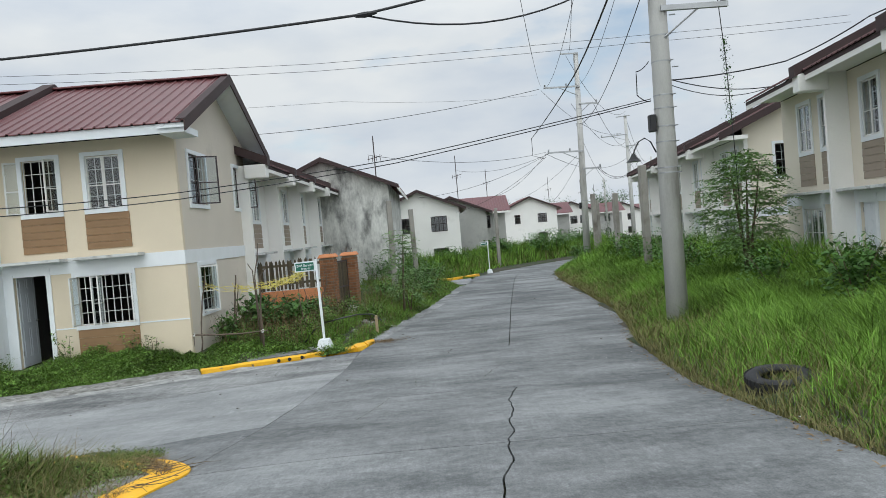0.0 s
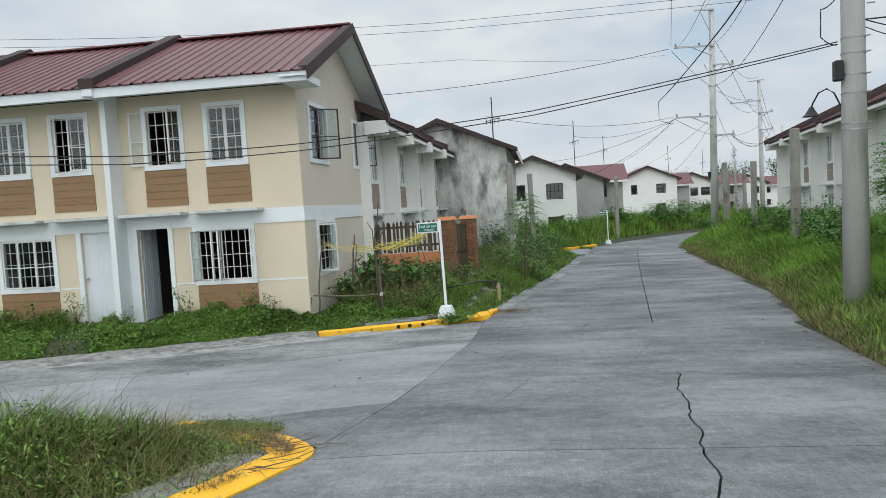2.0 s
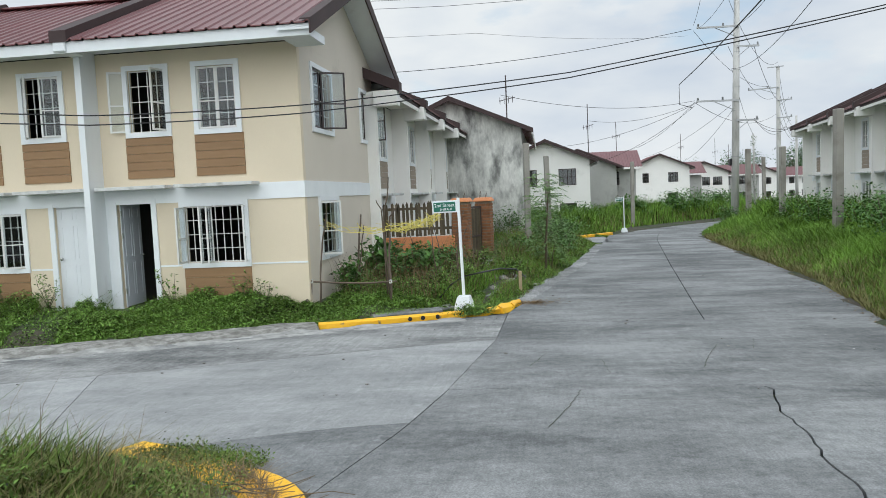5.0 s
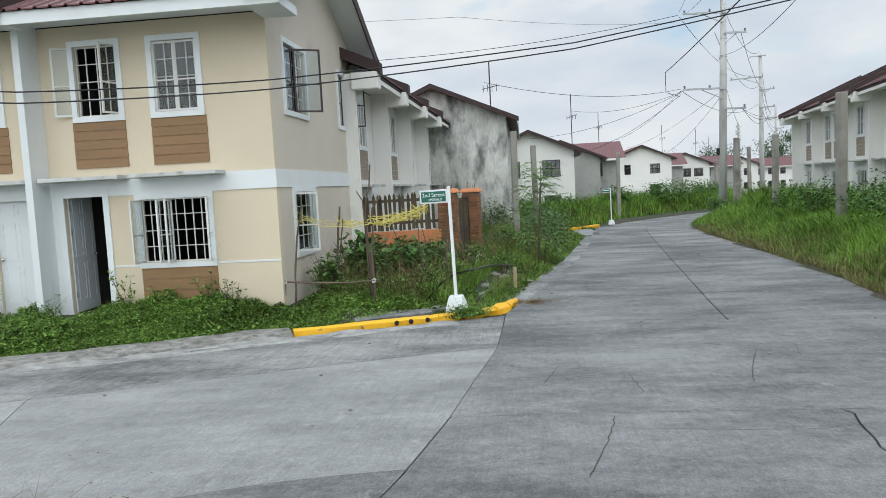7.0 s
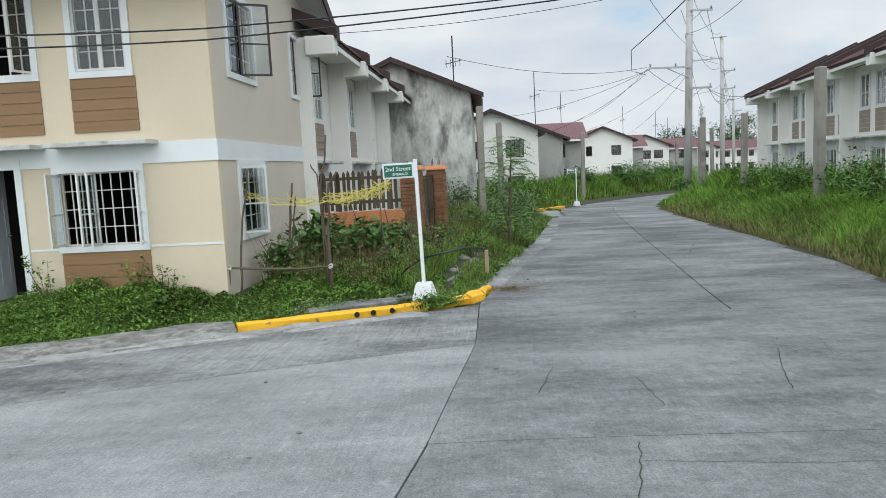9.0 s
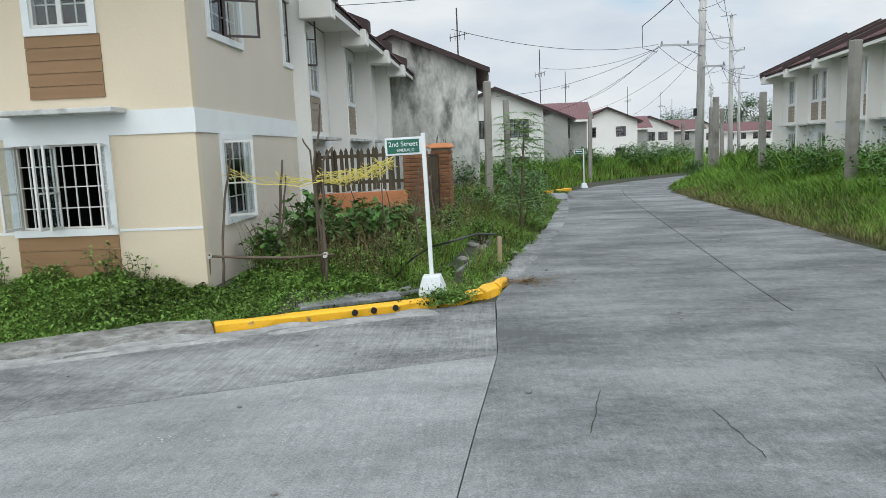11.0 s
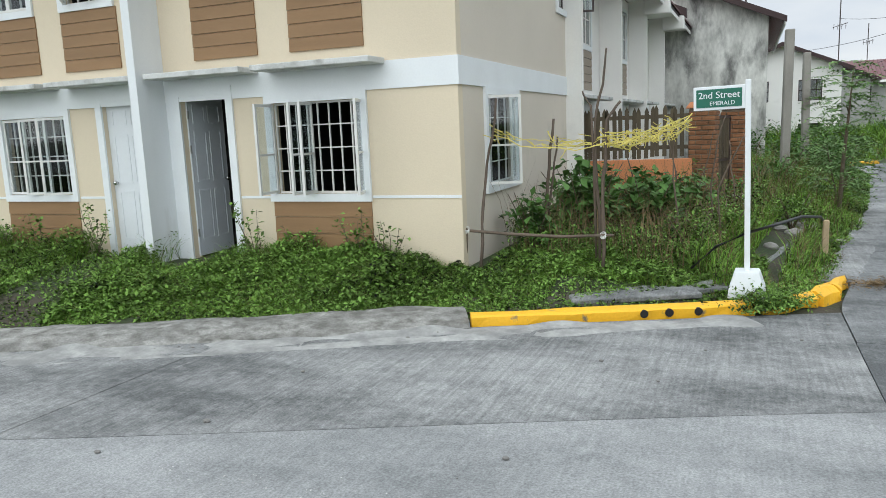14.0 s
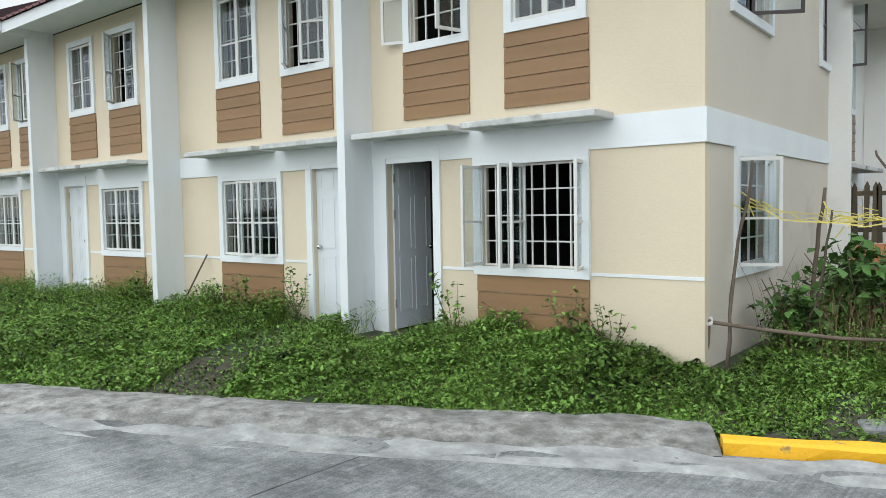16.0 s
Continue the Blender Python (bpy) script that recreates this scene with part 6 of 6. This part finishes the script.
# ---- poles ----
def insulator(owner, p, m=None):
    bm = bmesh.new()
    for k in range(3):
        tube([(p[0], p[1], p[2] + 0.06 * k), (p[0], p[1], p[2] + 0.06 * k + 0.02), (p[0], p[1], p[2] + 0.06 * k + 0.05)], [0.05, 0.065, 0.03], 10, True, bm)
    part("insulator", bm, steel, owner)


def power_pole(at, tall, r0, r1, arms, label, bands=()):
    """arms: (height, reach to the left, reach to the right) of steel crossarms."""
    p = thing("utility_pole", label, "utility pole", at, "power poles")
    part("shaft", tube([(0, 0, -0.5), (0, 0, tall * 0.5), (0, 0, tall)], [r0, (r0 + r1) / 2, r1], 20), pole_mat, p, "", True)
    for z, a, b in arms:
        part("crossarm", box(-a, b, -r1 - 0.09, -r1 - 0.005, z, z + 0.10), steel, p)
        if a > 0.5:
            part("brace", tube([(-a * 0.55, -r1 - 0.05, z), (-0.05, -r1 - 0.05, z - 0.55)], 0.022, 6), steel, p)
            insulator(p, (-a + 0.08, -r1 - 0.05, z + 0.1))
            insulator(p, (-a * 0.35, -r1 - 0.05, z + 0.1))
        if b > 0.5:
            part("brace", tube([(b * 0.55, -r1 - 0.05, z), (0.05, -r1 - 0.05, z - 0.5)], 0.02, 6), steel, p)
            insulator(p, (b - 0.08, -r1 - 0.05, z + 0.1))
    for z in bands:
        rz = r0 + (r1 - r0) * z / tall + 0.006
        part("band", tube([(0, 0, z), (0, 0, z + 0.025)], rz, 20, True), steel, p)
        part("bolt", tube([(rz * 0.7, -rz * 0.7, z + 0.012), (rz * 1.0, -rz * 1.0, z + 0.012)], 0.012, 6), steel, p)
    return p


PZ = ground_z(4.45, 14.95)
near_pole = power_pole(pose(4.45, 14.95, PZ, 0, 0.6, 0), 11.5, 0.215, 0.13, [(8.6, 1.2, 1.2), (6.05, 0.0, 1.3)], "tall grey concrete power pole in the grass", (2.95, 3.05, 3.55, 3.85, 4.2, 4.45, 5.1, 5.6))
bz = 4.14 - PZ
part("meter_box", box(-0.33, -0.2, -0.14, 0.02, bz - 0.17, bz + 0.16, 0.015), black, near_pole, "black plastic meter box")
lamp = part("lamp_arm", tube([(-0.19, 0.05, 3.28 - PZ + 0.3), (-0.28, 0.08, 3.50 - PZ + 0.3), (-0.38, 0.12, 3.58 - PZ + 0.3), (-0.50, 0.15, 3.52 - PZ + 0.3), (-0.58, 0.18, 3.36 - PZ + 0.3), (-0.60, 0.2, 3.28 - PZ + 0.3)], 0.014, 8), black, near_pole, "curved black lamp arm", True)
part("lamp_shade", tube([(-0.60, 0.2, 3.60 - PZ), (-0.60, 0.2, 3.54 - PZ), (-0.60, 0.2, 3.48 - PZ), (-0.60, 0.2, 3.44 - PZ)], [0.03, 0.06, 0.10, 0.15], 16), black, lamp, "dark street lamp shade")
for bolt in range(6):
    part("step_bolt", tube([(0.2 * (-1) ** bolt, -0.05, 5.0 + 0.5 * bolt), (0.31 * (-1) ** bolt, -0.08, 5.0 + 0.5 * bolt)], 0.012, 6), steel, near_pole)

FP = (9.75, 48.6)
far_pole = power_pole(pose(*FP, -0.45, 0, 1.2, 0), 13.6, 0.24, 0.15, [(11.4, 2.25, 0.1), (10.25, 0.0, 1.2), (7.2, 2.25, 0.1), (6.05, 0.0, 1.2)], "tall grey concrete power pole by the bend", (4, 6, 8, 9, 10))
for x in (-0.45, 0.0):
    part("top_bracket", tube([(x * 0.3, -0.1, 11.6), (x * 0.3 - 0.02, -0.1, 13.65)], 0.04, 6), steel, far_pole)
part("crossarm", box(-1.05, 0.12, -0.2, -0.12, 13.55, 13.63), steel, far_pole)
part("transformer_box", box(-0.34, -0.2, -0.12, 0.12, 3.5, 3.9, 0.02), black, far_pole)
pole_b = power_pole(pose(20.52, 76.32, -0.8, 0, 0, -25), 13.4, 0.24, 0.15, [(11.4, 2.6, 0.1), (10.2, 0.1, 1.2), (8.6, 0.1, 1.2)], "tall grey concrete power pole beyond the bend", (5, 8))
part("crossarm", box(-0.9, 0.5, -0.2, -0.12, 13.3, 13.38), steel, pole_b)
power_pole(pose(36.94, 122.62, -1.3, 0, 0, -25), 13, 0.24, 0.15, [(11.2, 2.4, 0.1), (9.6, 0.1, 1.2)], "grey concrete power pole far off", (5, 8))


def concrete_post(at, tall, half, label):
    p = tagged(link("concrete_post", turned(box(-half, half, -half, half, -0.5, tall, 0.02), at), post_mat), label, "post", "concrete posts")
    return p


POSTS = ((7.51, 27.18, 4.15, 0.12), (9.07, 37.58, 3.55, 0.11), (9.73, 45.51, 3.85, 0.12), (-1.86, 29.4, 3.75, 0.10), (-1.1, 34.14, 3.5, 0.1), (4.07, 49.99, 3.6, 0.1), (11.29, 51.57, 3.6, 0.11), (14.54, 59.71, 3.8, 0.11), (18.63, 85.14, 3.5, 0.15))
for x, y, top, half in POSTS:
    z = float(ground_at(np.array([float(x)]), np.array([float(y)]))[0])
    concrete_post(pose(x, y, z, 0, random.uniform(-0.8, 0.8), 10), top - z, half, "rough square concrete post on the verge")
vine_pole = power_pole(pose(14.26, 61, -0.6, 0, -1, 0), 6.2, 0.10, 0.07, [], "thin pole overgrown with dark vine")
c = np.stack([rng.normal(0, 0.12, 500), rng.normal(0, 0.12, 500), rng.uniform(0.5, 6.0, 500)], 1)
vine = new("vine", leaf_mesh("vine", c, rng.uniform(0.06, 0.16, 500), tree_mat))
vine.parent = vine_pole


# ---- wires ----
def wire(points, r, label, sag=0.0, group="overhead wires", name="power_line"):
    pts = []
    for k in range(len(points) - 1):
        a, b = Vector(points[k]), Vector(points[k + 1])
        n = 14 if sag else 3
        for j in range(n):
            t = j / n
            pts.append(a.lerp(b, t) - Vector((0, 0, sag * 4 * t * (1 - t))))
    pts.append(Vector(points[-1]))
    return tagged(link(name, tube(pts, r, 5), wire_mat, None, "", True), label, "cable", group)


BLACK = "black overhead cable slung across the road"
THIN = "thin dark overhead wire"
thick = wire([(-21.25, 8.61, 6.29), (-6.81, 12.54, 5.74), (-0.97, 12.33, 5.92), (4.46, 13.63, 7.3), (14.57, 16.9, 9.79)], 0.022, "thick black overhead cable slung across the road", 0.03)
part("cable_joint", tube([(-1.12, 12.32, 5.9), (-0.97, 12.33, 5.91), (-0.78, 12.35, 5.94)], [0.03, 0.05, 0.025], 8), black, thick)
wire([(-0.97, 12.33, 5.9), (4.51, 15.37, 7.59)], 0.016, BLACK, 0.62)
for dz in (0.0, 0.13):
    wire([(-23.47, 5.02, 3.94 + dz), (-7.41, 13.02, 3.28 + dz), (-4.68, 14.02, 3.39 + dz * 0.9), (-0.8, 15.17, 3.82 + dz * 0.6), (4.27, 14.99, 4.59 + dz * 0.3)], 0.009, "thin black twin cable in front of the houses", 0.02)
wire([(4.59, 15.05, 5.02), (7.47, 16.83, 4.96), (8.22, 17.1, 5.33)], 0.011, BLACK, 0.12)
wire([(4.59, 15.05, 4.97), (6.69, 14.46, 5.04), (7.72, 13.46, 5.51), (8.28, 10.57, 5.8)], 0.013, BLACK, 0.05)
wire([(4.59, 15.04, 4.92), (8.58, 18.95, 5.32)], 0.009, THIN, 0.25)
# along the road from pole to pole
def at_far(dx, z):
    return (FP[0] + dx, FP[1] - 0.2, z - 0.4)


wire([(2.27, 1.21, 9.55), (3.64, 15, 6.76), (4.9, 25.14, 7.14), (6.66, 48.18, 7.85)], 0.022, "thick twisted black cable along the road", 0.08)
wire([(6.66, 48.18, 7.85), (6.62, 47.97, 6.7), (7.37, 47.87, 6.43)], 0.018, THIN)
wire([at_far(-2.2, 11.6), (2.6, 20, 8.3), (1.5, 2, 9.8)], 0.009, THIN, 0.4)
wire([at_far(-0.2, 13.6), (3.95, 20, 8.2), (3.2, 2, 9.0)], 0.009, THIN, 0.3)
wire([at_far(-2.3, 11.4), (-10.1, 44, 8.95), (-30, 40, 8.0)], 0.016, THIN, 0.35)
for dz in (0.0, 0.45):
    wire([(-46.56, 38.02, 13.54 + dz), (-24.09, 42.81, 12.79 + dz), (-6.47, 45.65, 12.72 + dz), (13.43, 45.96, 12.89 + dz), (27.94, 48.17, 13.62 + dz)], 0.012, THIN, 0.05)
wire([(-26.02, 26.18, 8.18), (-3.79, 33.84, 8.57), (7.45, 49.42, 10.83)], 0.006, THIN, 0.2)
for k, (ax, az, bx, by, bz) in enumerate(((-2.2, 11.3, 20.26, 77.55, 10.95), (-0.3, 10.3, 20.62, 77.35, 9.97), (1.1, 10.3, 22.06, 78.23, 9.95), (-2.2, 7.2, 20.53, 77.03, 8.26), (1.1, 6.1, 22.05, 77.85, 8.1), (-0.4, 13.4, 21.32, 78.99, 13.38))):
    wire([at_far(ax, az), (bx, by, bz)], 0.014, THIN, 1.0 + 0.3 * (k % 3))
for k, (az, bx, by, bz) in enumerate(((10.6, 37, 122.97, 10.36), (9.6, 36.97, 122.77, 8.71), (8, 37.49, 122.83, 8.61), (12.7, 36.81, 124.85, 11.15))):
    wire([(20.52, 76.32, az), (bx, by, bz)], 0.018, THIN, 1.4)
for ax, az, bx, by, bz in ((-2.2, 7.1, -1.08, 52.77, 4.85), (-2.2, 7.0, 1.55, 52.44, 3.6), (-2.2, 7.2, 5.45, 65.02, 5), (-2.2, 7.3, -3.06, 36.58, 6.39), (-0.2, 6.9, 9.86, 87.86, 5.3), (0.1, 6.9, 13.82, 87.97, 4.49), (1.1, 6.0, 11.43, 43.26, 4.85), (1.1, 6.0, 10.81, 38.87, 4.76), (-2.0, 7.2, 2.01, 58.62, 7.01), (-0.1, 9.0, 14.33, 61.28, 5.38)):
    wire([at_far(ax, az), (bx, by, bz)], 0.011, THIN, 0.5)
wire([(4.55, 15.43, 7.18), at_far(-0.1, 9.0)], 0.011, THIN, 0.9)
wire([(4.7, 15.67, 9.03), at_far(0.1, 11.4)], 0.009, THIN, 0.9)
wire([(3.65, 15.53, 9.03), at_far(-2.0, 11.4)], 0.009, THIN, 0.9)
wire([(4.3, 15.06, 5.37), (4.01, 14.96, 5.17), (3.99, 14.94, 4.72), (4.24, 14.94, 4.57)], 0.01, "loop of black wire on the pole", 0.04)
# vine-hung wire in front of the pale houses
hung = wire([(7.64, 20.14, 11.28), (7.41, 18.88, 6.07), (7.43, 18.79, 3.95), (7.43, 18.66, land(7.43, 18.66) - 0.02)], 0.012, "slack wires hung with dark vine", 0.0)
c = np.stack([7.39 + rng.normal(0, 0.06, 380), 18.83 + rng.normal(0, 0.06, 380), rng.uniform(4.4, 6.6, 380)], 1)
vine2 = new("vine", leaf_mesh("vine", c, rng.uniform(0.03, 0.09, 380), tree_mat))
vine2.parent = hung


# ---- television masts ----
def mast(x, y, z0, z1):
    t = thing("tv_mast", "thin steel television mast on a roof", "antenna", pose(x, y, z0), "roof masts")
    part("pole", tube([(0, 0, -0.2), (0, 0, z1 - z0)], 0.03, 6), bar_dark, t)
    h = z1 - z0
    part("boom", tube([(-0.35, 0, h * 0.5), (0.4, 0, h * 0.56)], 0.018, 5), bar_dark, t)
    for k in range(4):
        x0 = -0.3 + 0.2 * k
        part("element", tube([(x0, -0.3, h * 0.5 + 0.015 * k), (x0, 0.3, h * 0.5 + 0.015 * k)], 0.012, 4), bar_dark, t)
        part("element", tube([(x0, 0, h * 0.5 + 0.015 * k - 0.15), (x0, 0, h * 0.5 + 0.015 * k + 0.18)], 0.012, 4), bar_dark, t)


for q in ((-2.91, 38.89, 5.21, 7.6), (1.95, 57.67, 4.78, 8.1), (5.54, 74.76, 5.34, 8.2), (15.37, 97.29, 4.84, 8.2), (22.21, 109.99, 4.31, 8.2), (27.53, 124.95, 4.32, 8.0)):
    mast(*q)


# ---- hairline cracks and scraps on the road ----
def crack(pts, w, label="thin dark crack in the concrete"):
    bm = bmesh.new()
    fine = along(pts, 0.06)
    rows = []
    for i, p in enumerate(fine):
        d = (fine[min(i + 1, len(fine) - 1)] - fine[max(i - 1, 0)]).normalized()
        s = Vector((-d.y, d.x, 0))
        j = 0.02 * noise.noise((p.x * 9, p.y * 9, 3))
        k = w * (0.5 + 0.6 * abs(noise.noise((p.x * 5, p.y * 5, 8))))
        q = p + s * j
        rows.append([bm.verts.new((*(q + s * k).xy, land(q.x, q.y) + 0.004)), bm.verts.new((*(q - s * k).xy, land(q.x, q.y) + 0.004))])
    for a, b in zip(rows, rows[1:]):
        bm.faces.new((a[0], a[1], b[1], b[0]))
    part("crack", bm, soil, road, label)


for pts, w in (([(0.81, 12.86), (0.56, 12.14), (0.37, 11.46)], 0.005), ([(-0.95, 10.37), (-1.1, 9.65), (-1.26, 9.04)], 0.005), ([(-1.27, 12.42), (-1.46, 11.55)], 0.004), ([(-0.65, 11.92), (-0.62, 11.13)], 0.004),
               ([(0.69, 10.09), (1.75, 10.02), (3.02, 10.06)], 0.003), ([(-0.99, 10.06), (0.09, 9.96), (0.67, 10.05)], 0.003), ([(1.35, 13.29), (1.14, 12.52)], 0.003)):
    crack(pts, w)
for k in range(6):
    x, y = random.uniform(2.2, 3.3), random.uniform(6.5, 14)
    s = random.uniform(0.01, 0.02)
    bm = bmesh.new()
    v = [bm.verts.new((s * math.cos(a) * random.uniform(0.6, 1.2), s * math.sin(a), 0.004 + 0.012 * random.random())) for a in (0.3, 1.5, 2.7, 4.0, 5.2)]
    bm.faces.new(v)
    bmesh.ops.solidify(bm, geom=bm.faces[:], thickness=0.002)
    turned(bm, pose(x, y, land(x, y), 0, 0, k * 50))
    tagged(link("paper_scrap", bm, plastic_white), "small pale scrap of litter on the road", "litter", "road litter")
